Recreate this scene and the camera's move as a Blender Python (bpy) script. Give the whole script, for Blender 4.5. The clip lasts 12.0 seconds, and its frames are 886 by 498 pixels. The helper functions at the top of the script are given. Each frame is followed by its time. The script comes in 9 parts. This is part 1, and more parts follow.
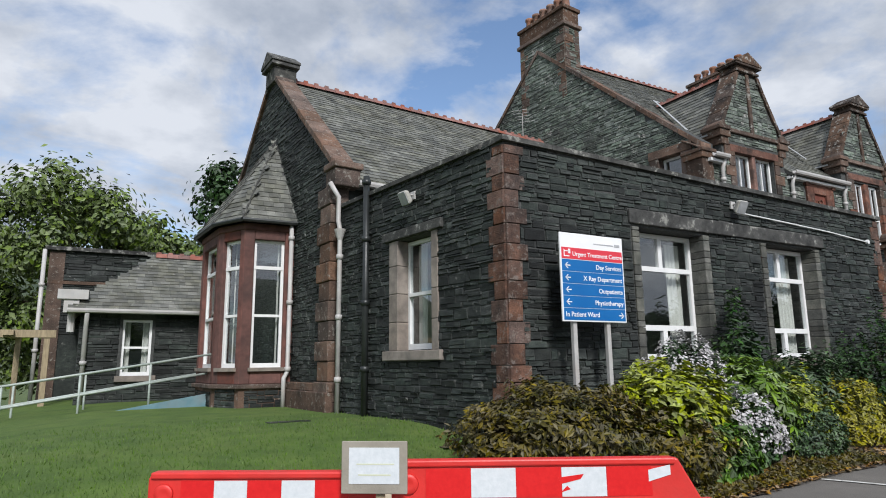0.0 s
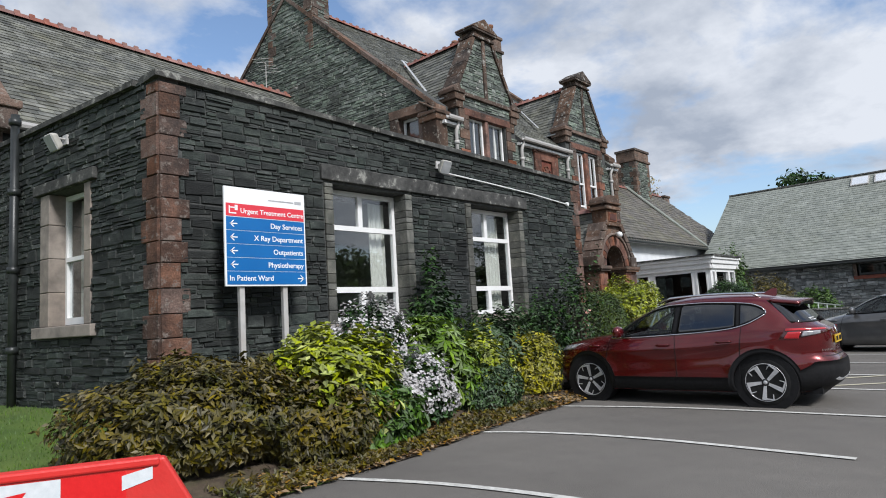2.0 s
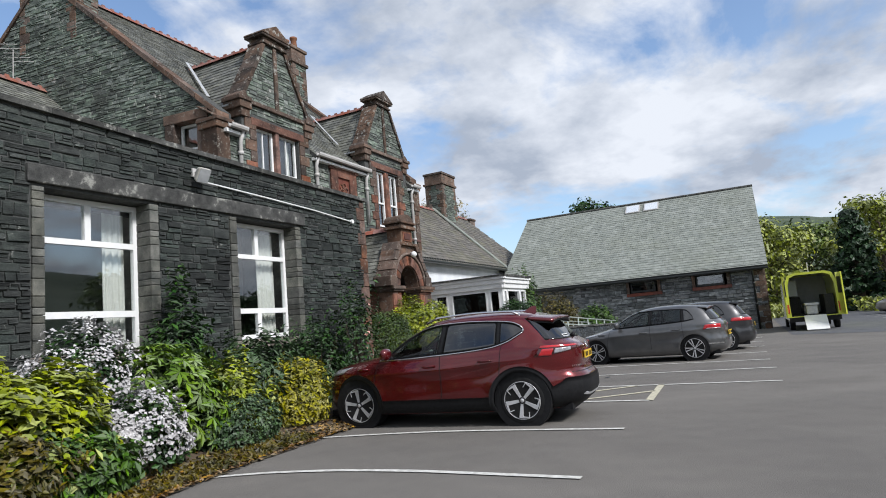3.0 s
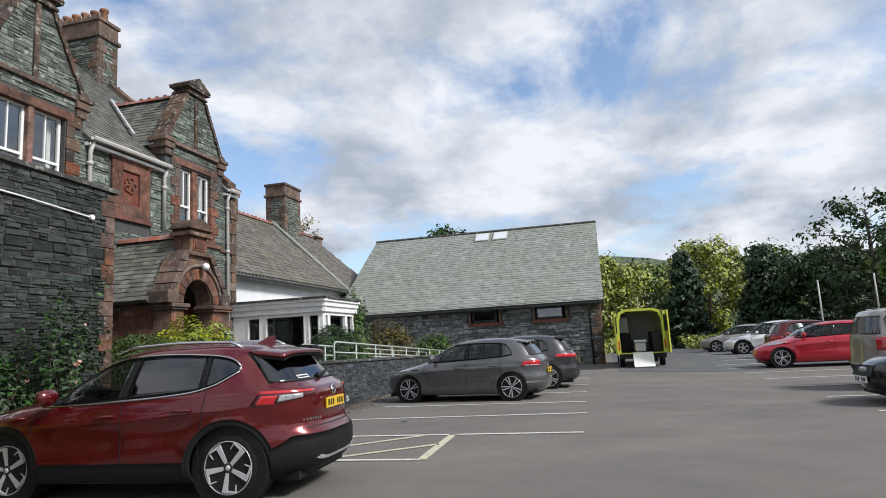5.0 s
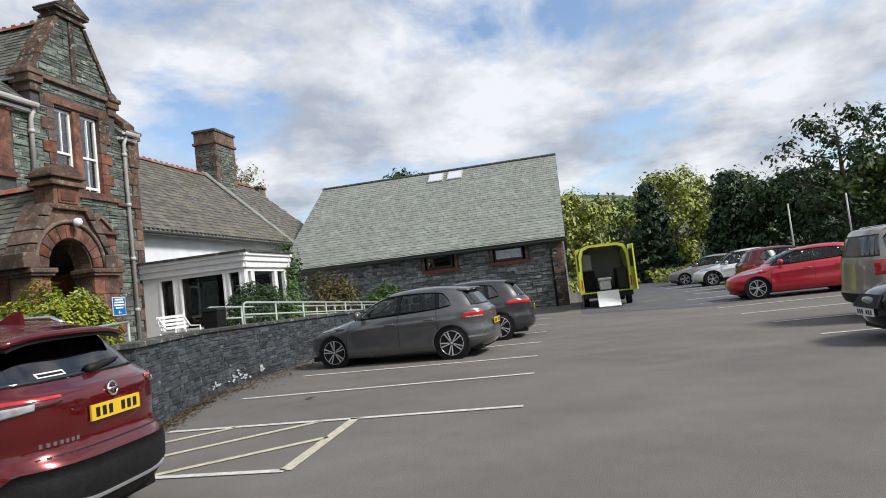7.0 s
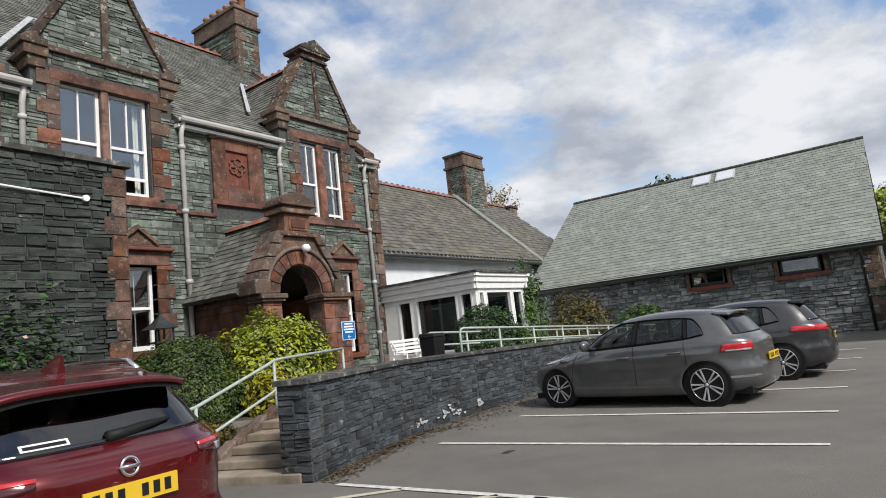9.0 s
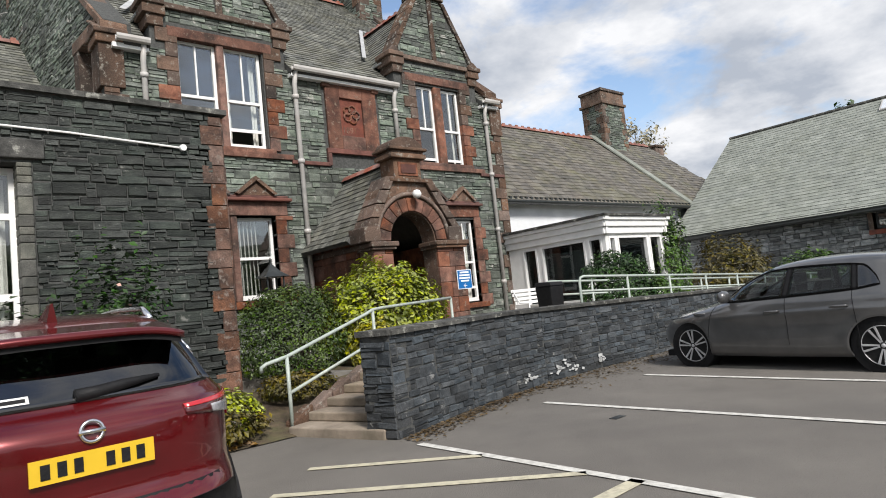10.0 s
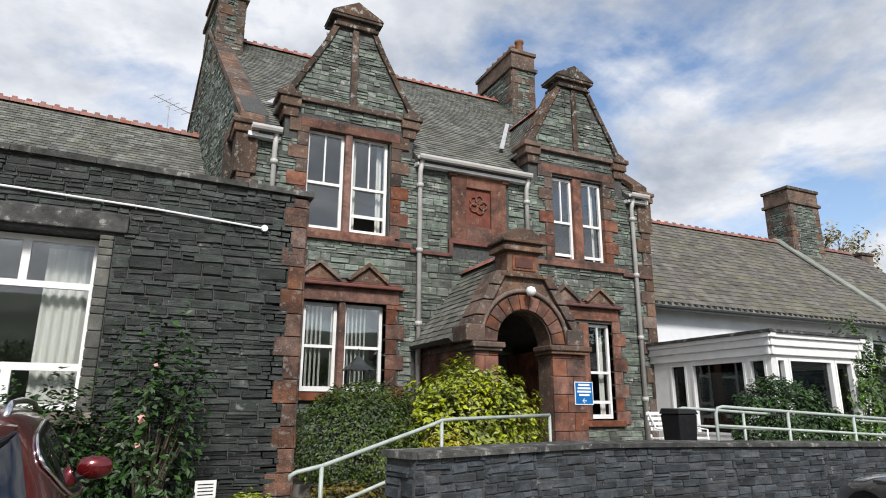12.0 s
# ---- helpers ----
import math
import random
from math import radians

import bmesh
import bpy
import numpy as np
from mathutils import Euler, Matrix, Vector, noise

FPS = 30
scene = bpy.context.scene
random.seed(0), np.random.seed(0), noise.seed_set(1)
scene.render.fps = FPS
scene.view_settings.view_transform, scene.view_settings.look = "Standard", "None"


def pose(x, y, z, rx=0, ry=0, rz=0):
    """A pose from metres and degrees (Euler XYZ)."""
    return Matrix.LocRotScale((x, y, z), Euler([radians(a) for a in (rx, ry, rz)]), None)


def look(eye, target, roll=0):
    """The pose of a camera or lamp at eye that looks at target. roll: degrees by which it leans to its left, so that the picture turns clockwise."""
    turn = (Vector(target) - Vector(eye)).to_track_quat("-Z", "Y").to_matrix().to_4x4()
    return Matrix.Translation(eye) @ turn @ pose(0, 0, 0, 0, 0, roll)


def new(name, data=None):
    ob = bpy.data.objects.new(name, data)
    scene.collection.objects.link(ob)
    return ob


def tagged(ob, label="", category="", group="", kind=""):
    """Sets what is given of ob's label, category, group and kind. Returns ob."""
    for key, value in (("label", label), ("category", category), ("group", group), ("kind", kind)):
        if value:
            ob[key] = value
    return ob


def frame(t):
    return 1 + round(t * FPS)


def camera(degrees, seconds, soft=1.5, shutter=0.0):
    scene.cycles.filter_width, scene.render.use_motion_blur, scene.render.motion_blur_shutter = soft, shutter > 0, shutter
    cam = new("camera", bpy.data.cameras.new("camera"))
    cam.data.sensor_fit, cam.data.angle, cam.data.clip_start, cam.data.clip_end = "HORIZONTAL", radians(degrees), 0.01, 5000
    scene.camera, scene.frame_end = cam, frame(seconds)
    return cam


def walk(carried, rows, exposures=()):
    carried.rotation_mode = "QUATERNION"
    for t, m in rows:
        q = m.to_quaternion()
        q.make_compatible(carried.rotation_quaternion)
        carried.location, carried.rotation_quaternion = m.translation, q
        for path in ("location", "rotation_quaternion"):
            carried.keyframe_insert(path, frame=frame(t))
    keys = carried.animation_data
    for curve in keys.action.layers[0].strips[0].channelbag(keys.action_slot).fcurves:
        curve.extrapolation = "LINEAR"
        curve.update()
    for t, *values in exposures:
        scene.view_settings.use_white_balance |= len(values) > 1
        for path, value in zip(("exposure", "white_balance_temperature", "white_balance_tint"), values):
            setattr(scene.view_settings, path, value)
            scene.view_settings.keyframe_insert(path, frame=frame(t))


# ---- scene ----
import functools
cam = camera(70.7, 12.0, soft=1.0)
PATH = [
    (0, (2.011, -0.061, 1.499), (2.976, 1.654, 1.857), -0.7),
    (0.5, (2.456, -0.2, 1.501), (3.314, 1.568, 1.869), -2.5),
    (1, (2.919, -0.134, 1.522), (4.133, 1.436, 1.774), -1.6),
    (1.5, (3.32, -0.182, 1.54), (4.589, 1.337, 1.825), -2.9),
    (2, (3.753, -0.424, 1.503), (5.234, 0.903, 1.72), -3.5),
    (2.5, (4.244, -0.49, 1.454), (5.939, 0.554, 1.647), 1.0),
    (3, (4.824, -0.771, 1.458), (6.615, 0.086, 1.701), -5.0),
    (3.5, (5.493, -1.057, 1.453), (7.343, -0.309, 1.588), -6.2),
    (3.7, (5.79, -1.096, 1.446), (7.668, -0.434, 1.63), -3.5),
    (5.5, (8.129, -1.666, 1.473), (10.059, -1.227, 1.755), -3.8),
    (6, (8.839, -1.807, 1.475), (10.764, -1.296, 1.654), -6.5),
    (6.5, (9.441, -1.797, 1.456), (11.401, -1.409, 1.549), -6.0),
    (8.3, (11.668, -1.934, 1.505), (13.54, -1.305, 1.823), -10.8),
    (8.5, (11.8, -1.935, 1.497), (13.603, -1.116, 1.779), -11.4),
    (9, (12.314, -1.898, 1.501), (13.929, -0.75, 1.773), -6.5),
    (9.5, (12.9, -1.856, 1.438), (14.363, -0.524, 1.732), -6.7),
    (10, (13.427, -1.771, 1.422), (14.727, -0.26, 1.588), -6.2),
    (10.5, (13.886, -1.662, 1.505), (15.036, -0.047, 1.768), -6.0),
    (11, (14.357, -1.68, 1.48), (15.397, 0.002, 1.781), -3.5),
    (11.5, (14.812, -1.606, 1.516), (15.784, 0.11, 1.847), -1.3),
    (12, (15.131, -1.511, 1.554), (15.947, 0.246, 2.05), 0.2),
]
walk(cam, [(t, look(eye, target, roll)) for t, eye, target, roll in PATH], exposures=((0, -0.19, 6090, 10), (2.5, -0.07, 6090, 10), (3.5, 0.03, 6140, 10), (6.0, 0.03, 6340, 10), (8.5, -0.01, 6390, 10), (9.0, -0.05, 6440, 10), (9.6, 0.05, 6490, 10), (10.0, 0.13, 6540, 10), (11.5, 0.11, 6490, 10), (12.0, 0.05, 6390, 10)))

# ---- light ----
world = bpy.data.worlds.new("sky")
scene.world = world
world.use_nodes = True
wn, wl = world.node_tree.nodes, world.node_tree.links
wn.clear()
w_out = wn.new("ShaderNodeOutputWorld")
sky = wn.new("ShaderNodeTexSky")
sky.sky_type = "NISHITA"
sky.sun_disc = False
SUN_EL, SUN_AZ = 42.0, 194.0
sky.sun_elevation, sky.sun_rotation = radians(SUN_EL), radians(SUN_AZ)
sky.air_density, sky.dust_density = 1.0, 1.6
bg_sky = wn.new("ShaderNodeBackground")
bg_sky.inputs["Strength"].default_value = 0.19
wl.new(sky.outputs[0], bg_sky.inputs["Color"])
tc = wn.new("ShaderNodeTexCoord")
sep = wn.new("ShaderNodeSeparateXYZ")
wl.new(tc.outputs["Generated"], sep.inputs[0])
up = wn.new("ShaderNodeMath"); up.operation = "MAXIMUM"; up.inputs[1].default_value = 0.0
wl.new(sep.outputs["Z"], up.inputs[0])
lift = wn.new("ShaderNodeMath"); lift.operation = "ADD"; lift.inputs[1].default_value = 0.28
wl.new(up.outputs[0], lift.inputs[0])
flat = wn.new("ShaderNodeVectorMath"); flat.operation = "DIVIDE"
comb = wn.new("ShaderNodeCombineXYZ")
for k in range(3):
    wl.new(lift.outputs[0], comb.inputs[k])
wl.new(tc.outputs["Generated"], flat.inputs[0])
wl.new(comb.outputs[0], flat.inputs[1])
cloud = wn.new("ShaderNodeTexNoise")
cloud.inputs["Scale"].default_value = 1.9
cloud.inputs["Detail"].default_value = 9.0
cloud.inputs["Roughness"].default_value = 0.58
cloud.inputs["Distortion"].default_value = 0.25
wl.new(flat.outputs[0], cloud.inputs["Vector"])
cover = wn.new("ShaderNodeValToRGB")
cover.color_ramp.elements[0].position, cover.color_ramp.elements[1].position = 0.37, 0.50
wl.new(cloud.outputs[0], cover.inputs[0])
shade = wn.new("ShaderNodeTexNoise")
shade.inputs["Scale"].default_value = 2.6
shade.inputs["Detail"].default_value = 7.0
shade.inputs["Roughness"].default_value = 0.56
wl.new(flat.outputs[0], shade.inputs["Vector"])
tone = wn.new("ShaderNodeValToRGB")
tone.color_ramp.elements[0].position, tone.color_ramp.elements[1].position = 0.36, 0.60
tone.color_ramp.elements[0].color = (0.40, 0.44, 0.51, 1)
tone.color_ramp.elements[1].color = (0.80, 0.81, 0.835, 1)
wl.new(shade.outputs[0], tone.inputs[0])
bg_cloud = wn.new("ShaderNodeBackground")
bg_cloud.inputs["Strength"].default_value = 1.10
wl.new(tone.outputs[0], bg_cloud.inputs["Color"])
mixw = wn.new("ShaderNodeMixShader")
wl.new(cover.outputs[0], mixw.inputs[0])
wl.new(bg_sky.outputs[0], mixw.inputs[1])
wl.new(bg_cloud.outputs[0], mixw.inputs[2])
wl.new(mixw.outputs[0], w_out.inputs[0])

sun = new("sun", bpy.data.lights.new("sun", "SUN"))
sun.data.energy, sun.data.angle, sun.data.color = 4.3, radians(12), (1.0, 0.955, 0.90)
el, az = radians(SUN_EL), radians(SUN_AZ)
sun_at = Vector((math.sin(az) * math.cos(el), math.cos(az) * math.cos(el), math.sin(el)))
sun.matrix_basis = look(tuple(sun_at * 60), (0, 0, 0))

# ---- materials ----
def mat(name, c1, c2, scale=8.0, rough=0.8, bump=0.0, metal=0.0, rnd=0.0, stain=None, stain_scale=0.6, stain_amt=0.5, fine=60.0, stretch=(1, 1, 1), coat=0.0, spec=0.5, lichen=None, speck=0.0):
    """A procedural surface: two colours mixed by noise, a second larger stain, grain relief and a random tone for each piece."""
    m = bpy.data.materials.new(name)
    m.use_nodes = True
    n, l = m.node_tree.nodes, m.node_tree.links
    b = n["Principled BSDF"]
    b.inputs["Roughness"].default_value, b.inputs["Metallic"].default_value = rough, metal
    b.inputs["Coat Weight"].default_value = coat
    b.inputs["Coat Roughness"].default_value = 0.06
    b.inputs["Specular IOR Level"].default_value = spec
    t = n.new("ShaderNodeTexCoord")
    mp = n.new("ShaderNodeMapping")
    mp.inputs["Scale"].default_value = stretch
    geo = n.new("ShaderNodeNewGeometry")
    l.new(geo.outputs["Position"], mp.inputs[0])
    no = n.new("ShaderNodeTexNoise")
    no.inputs["Scale"].default_value, no.inputs["Detail"].default_value = scale, 6.0
    no.inputs["Roughness"].default_value = 0.6
    l.new(mp.outputs[0], no.inputs["Vector"])
    ramp = n.new("ShaderNodeValToRGB")
    ramp.color_ramp.elements[0].position, ramp.color_ramp.elements[1].position = 0.32, 0.68
    ramp.color_ramp.elements[0].color, ramp.color_ramp.elements[1].color = (*c1, 1), (*c2, 1)
    l.new(no.outputs[0], ramp.inputs[0])
    col = ramp.outputs[0]
    if stain:
        ns = n.new("ShaderNodeTexNoise")
        ns.inputs["Scale"].default_value, ns.inputs["Detail"].default_value = stain_scale, 8.0
        ns.inputs["Roughness"].default_value = 0.65
        l.new(geo.outputs["Position"], ns.inputs["Vector"])
        rs = n.new("ShaderNodeValToRGB")
        rs.color_ramp.elements[0].position, rs.color_ramp.elements[1].position = 0.46, 0.66
        rs.color_ramp.elements[0].color, rs.color_ramp.elements[1].color = (0, 0, 0, 1), (stain_amt,) * 3 + (1,)
        l.new(ns.outputs[0], rs.inputs[0])
        mx = n.new("ShaderNodeMixRGB")
        l.new(rs.outputs[0], mx.inputs[0])
        l.new(col, mx.inputs[1])
        mx.inputs[2].default_value = (*stain, 1)
        col = mx.outputs[0]
    if rnd:
        oi = n.new("ShaderNodeObjectInfo")
        ad = n.new("ShaderNodeMath"); ad.operation = "ADD"
        l.new(oi.outputs["Random"], ad.inputs[0])
        l.new(geo.outputs["Random Per Island"], ad.inputs[1])
        fr = n.new("ShaderNodeMath"); fr.operation = "FRACT"
        l.new(ad.outputs[0], fr.inputs[0])
        mr = n.new("ShaderNodeMapRange")
        mr.inputs["To Min"].default_value, mr.inputs["To Max"].default_value = 1 - rnd, 1 + rnd
        l.new(fr.outputs[0], mr.inputs[0])
        hs = n.new("ShaderNodeHueSaturation")
        l.new(mr.outputs[0], hs.inputs["Value"])
        l.new(col, hs.inputs["Color"])
        m2 = n.new("ShaderNodeMath"); m2.operation = "MULTIPLY"; m2.inputs[1].default_value = 7.31
        l.new(fr.outputs[0], m2.inputs[0])
        f2 = n.new("ShaderNodeMath"); f2.operation = "FRACT"
        l.new(m2.outputs[0], f2.inputs[0])
        ms = n.new("ShaderNodeMapRange")
        ms.inputs["To Min"].default_value, ms.inputs["To Max"].default_value = 1 - 0.8 * rnd, 1 + 0.8 * rnd
        l.new(f2.outputs[0], ms.inputs[0])
        l.new(ms.outputs[0], hs.inputs["Saturation"])
        col = hs.outputs[0]
    if lichen:
        lc, ls, lt = lichen
        nl = n.new("ShaderNodeTexNoise")
        nl.inputs["Scale"].default_value, nl.inputs["Detail"].default_value = ls, 7.0
        nl.inputs["Roughness"].default_value = 0.7
        l.new(geo.outputs["Position"], nl.inputs["Vector"])
        rl = n.new("ShaderNodeValToRGB")
        rl.color_ramp.elements[0].position, rl.color_ramp.elements[1].position = lt, lt + 0.07
        rl.color_ramp.elements[1].color = (0.8, 0.8, 0.8, 1)
        l.new(nl.outputs[0], rl.inputs[0])
        ml = n.new("ShaderNodeMixRGB")
        l.new(rl.outputs[0], ml.inputs[0])
        l.new(col, ml.inputs[1])
        ml.inputs[2].default_value = (*lc, 1)
        col = ml.outputs[0]
    if speck:
        nk = n.new("ShaderNodeTexNoise")
        nk.inputs["Scale"].default_value, nk.inputs["Detail"].default_value = fine * 1.4, 3.0
        l.new(geo.outputs["Position"], nk.inputs["Vector"])
        mk = n.new("ShaderNodeMapRange")
        mk.inputs["From Min"].default_value, mk.inputs["From Max"].default_value = 0.3, 0.7
        mk.inputs["To Min"].default_value, mk.inputs["To Max"].default_value = 1 - speck, 1 + speck
        l.new(nk.outputs[0], mk.inputs[0])
        hk = n.new("ShaderNodeHueSaturation")
        l.new(mk.outputs[0], hk.inputs["Value"])
        l.new(col, hk.inputs["Color"])
        col = hk.outputs[0]
    l.new(col, b.inputs["Base Color"])
    if bump:
        nb = n.new("ShaderNodeTexNoise")
        nb.inputs["Scale"].default_value, nb.inputs["Detail"].default_value = fine, 5.0
        l.new(mp.outputs[0], nb.inputs["Vector"])
        bp = n.new("ShaderNodeBump")
        bp.inputs["Strength"].default_value, bp.inputs["Distance"].default_value = bump, 0.02
        l.new(nb.outputs[0], bp.inputs["Height"])
        l.new(bp.outputs[0], b.inputs["Normal"])
    return m


def glass(name, tint=(1, 1, 1), gloss=1.0, ior=1.5):
    m = bpy.data.materials.new(name)
    m.use_nodes = True
    n, l = m.node_tree.nodes, m.node_tree.links
    n.remove(n["Principled BSDF"])
    out = n["Material Output"]
    tr = n.new("ShaderNodeBsdfTransparent"); tr.inputs[0].default_value = (*tint, 1)
    gl = n.new("ShaderNodeBsdfGlossy"); gl.inputs["Roughness"].default_value = 0.015
    gl.inputs[0].default_value = (gloss, gloss, gloss, 1)
    lw = n.new("ShaderNodeLayerWeight"); lw.inputs["Blend"].default_value = 0.5
    p5 = n.new("ShaderNodeMath"); p5.operation = "POWER"; p5.inputs[1].default_value = 5.0
    l.new(lw.outputs["Facing"], p5.inputs[0])
    fr = n.new("ShaderNodeMapRange")
    fr.inputs["To Min"].default_value = ((ior - 1) / (ior + 1)) ** 2
    l.new(p5.outputs[0], fr.inputs["Value"])
    mx = n.new("ShaderNodeMixShader")
    l.new(fr.outputs[0], mx.inputs[0]); l.new(tr.outputs[0], mx.inputs[1]); l.new(gl.outputs[0], mx.inputs[2])
    l.new(mx.outputs[0], out.inputs[0])
    return m


SLATE_WALL = mat("slate_rubble", (0.015, 0.019, 0.018), (0.058, 0.067, 0.059), 5, 0.66, 0.6, rnd=0.5, stain=(0.010, 0.011, 0.011), stain_scale=0.55, stain_amt=0.8, fine=38, stretch=(1, 1, 2), spec=0.3, lichen=((0.20, 0.20, 0.185), 6.0, 0.615), speck=0.3)
SLATE_GREEN = mat("green_slate_rubble", (0.075, 0.092, 0.079), (0.215, 0.245, 0.206), 5, 0.72, 0.55, rnd=0.45, stain=(0.040, 0.038, 0.034), stain_scale=0.7, stain_amt=0.65, fine=38, stretch=(1, 1, 2), spec=0.3, lichen=((0.40, 0.39, 0.36), 3.2, 0.60), speck=0.25)
SLATE_BLUE = mat("blue_slate_walling", (0.085, 0.096, 0.100), (0.29, 0.30, 0.30), 5, 0.66, 0.5, rnd=0.5, stain=(0.05, 0.05, 0.05), stain_scale=0.8, stain_amt=0.5, fine=38, stretch=(1, 1, 2), spec=0.3, speck=0.25)
SLATE_DARK = mat("dark_slate_walling", (0.024, 0.029, 0.034), (0.075, 0.084, 0.092), 5, 0.66, 0.5, rnd=0.45, stain=(0.03, 0.03, 0.03), stain_scale=0.9, stain_amt=0.6, fine=38, stretch=(1, 1, 2), spec=0.3, lichen=((0.25, 0.25, 0.24), 5.0, 0.61), speck=0.3)
QUOIN = mat("worn_brown_sandstone", (0.060, 0.036, 0.028), (0.175, 0.098, 0.070), 4, 0.9, 0.7, rnd=0.35, stain=(0.030, 0.026, 0.024), stain_scale=2.2, stain_amt=0.8, fine=40, spec=0.25, lichen=((0.19, 0.16, 0.14), 10.0, 0.54), speck=0.3)
MORTAR = mat("dark_joint", (0.038, 0.040, 0.038), (0.085, 0.087, 0.084), 20, 0.95, 0.4)
RED_STONE = mat("red_sandstone", (0.105, 0.046, 0.033), (0.235, 0.112, 0.076), 5, 0.87, 0.55, rnd=0.28, stain=(0.050, 0.034, 0.028), stain_scale=1.9, stain_amt=0.95, fine=45, spec=0.25, lichen=((0.22, 0.165, 0.13), 9.0, 0.58), speck=0.25)
DARK_RED = mat("dark_red_sandstone", (0.080, 0.029, 0.022), (0.165, 0.062, 0.046), 5, 0.8, 0.4, rnd=0.22, stain=(0.06, 0.035, 0.03), stain_scale=1.4, stain_amt=0.6, fine=45)
BROWN_STONE = mat("weathered_sandstone", (0.074, 0.051, 0.040), (0.205, 0.134, 0.100), 4, 0.9, 0.65, rnd=0.36, stain=(0.045, 0.036, 0.030), stain_scale=2.0, stain_amt=0.9, fine=40, spec=0.25, lichen=((0.25, 0.23, 0.20), 9.0, 0.56), speck=0.3)
JAMB_SLATE = mat("slate_window_jamb", (0.062, 0.066, 0.058), (0.155, 0.152, 0.132), 5, 0.8, 0.5, rnd=0.35, stain=(0.035, 0.035, 0.032), stain_scale=2.0, stain_amt=0.7, spec=0.3, lichen=((0.28, 0.27, 0.24), 6.0, 0.66), speck=0.3)
GREY_STONE = mat("grey_dressed_stone", (0.17, 0.145, 0.125), (0.31, 0.265, 0.225), 5, 0.85, 0.3, rnd=0.15, stain=(0.11, 0.10, 0.09), stain_scale=1.2, stain_amt=0.6)
COPING = mat("dark_coping", (0.036, 0.037, 0.035), (0.11, 0.108, 0.10), 6, 0.85, 0.45, rnd=0.3, stain=(0.02, 0.02, 0.02), stain_scale=2, stain_amt=0.6, spec=0.25, lichen=((0.30, 0.30, 0.27), 6.0, 0.56), speck=0.3)
ROOF = mat("roof_slate", (0.078, 0.082, 0.074), (0.190, 0.190, 0.165), 3, 0.6, 0.3, rnd=0.32, stain=(0.10, 0.095, 0.062), stain_scale=0.9, stain_amt=0.5, spec=0.35, lichen=((0.27, 0.27, 0.23), 5.0, 0.60), speck=0.2)
ROOF_PALE = mat("pale_roof_slate", (0.175, 0.190, 0.168), (0.285, 0.300, 0.268), 3, 0.65, 0.25, rnd=0.10, stain=(0.18, 0.19, 0.15), stain_scale=0.5, stain_amt=0.4, spec=0.35, speck=0.12)
ROOF_DECK = mat("roof_underlay", (0.05, 0.052, 0.05), (0.08, 0.08, 0.078), 8, 0.9)
RIDGE = mat("red_ridge_tile", (0.17, 0.062, 0.046), (0.31, 0.125, 0.092), 6, 0.75, 0.25, rnd=0.25, stain=(0.16, 0.10, 0.08), stain_scale=3, stain_amt=0.55)
LEAD = mat("lead_flashing", (0.30, 0.31, 0.32), (0.46, 0.47, 0.48), 6, 0.55, 0.15)
WHITE = mat("white_paint", (0.72, 0.72, 0.71), (0.82, 0.82, 0.81), 4, 0.4, 0.05)
RENDER = mat("white_render", (0.66, 0.68, 0.71), (0.78, 0.80, 0.82), 1.5, 0.85, 0.2, stain=(0.58, 0.60, 0.62), stain_scale=0.8, stain_amt=0.5)
PIPE_GREY = mat("grey_painted_iron", (0.391, 0.380, 0.368), (0.529, 0.517, 0.494), 6, 0.5, 0.1, stain=(0.25, 0.2, 0.17), stain_scale=3, stain_amt=0.4)
PIPE_BLACK = mat("black_painted_iron", (0.012, 0.014, 0.014), (0.03, 0.034, 0.033), 6, 0.4, 0.1)
# near-black base colour stands in for the shade of rooms behind windows
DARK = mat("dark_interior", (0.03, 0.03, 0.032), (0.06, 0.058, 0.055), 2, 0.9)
ROOM = mat("room_paint", (0.30, 0.29, 0.26), (0.38, 0.37, 0.33), 1, 0.9)
CURTAIN = mat("pale_curtain", (0.52, 0.51, 0.47), (0.66, 0.65, 0.60), 10, 0.9, 0.2, stretch=(6, 6, 0.3))
# Dark tint puts the dimness of the conservatory's inside into its panes.
CONS_PANE = glass("shade_tinted_conservatory_glass", (0.30, 0.32, 0.32), 0.9, 1.5)
ROOF_BROWN = mat("mossy_brown_roof_slate", (0.066, 0.060, 0.051), (0.150, 0.136, 0.114), 3, 0.65, 0.25, rnd=0.28, stain=(0.12, 0.12, 0.06), stain_scale=0.9, stain_amt=0.5)
PANE = glass("window_glass", (0.92, 0.95, 0.95), 1.0, 2.0)
WOOD = mat("weathered_timber", (0.24, 0.19, 0.12), (0.40, 0.32, 0.20), 4, 0.8, 0.3, stretch=(6, 6, 1))
DOOR_WOOD = mat("varnished_door", (0.06, 0.028, 0.016), (0.12, 0.055, 0.03), 5, 0.5, 0.2, stretch=(5, 5, 0.6))
CONCRETE = mat("worn_concrete", (0.230, 0.201, 0.167), (0.391, 0.345, 0.287), 3, 0.9, 0.35, stain=(0.13, 0.115, 0.09), stain_scale=2, stain_amt=0.6)
RAIL = mat("grey_green_rail_paint", (0.30, 0.35, 0.32), (0.42, 0.47, 0.43), 8, 0.45, 0.08, stain=(0.25, 0.24, 0.2), stain_scale=5, stain_amt=0.35)
ASPHALT = mat("asphalt", (0.128, 0.119, 0.107), (0.182, 0.169, 0.151), 0.55, 0.92, 0.55, stain=(0.108, 0.101, 0.093), stain_scale=0.28, stain_amt=0.75, fine=110, spec=0.3, speck=0.28)
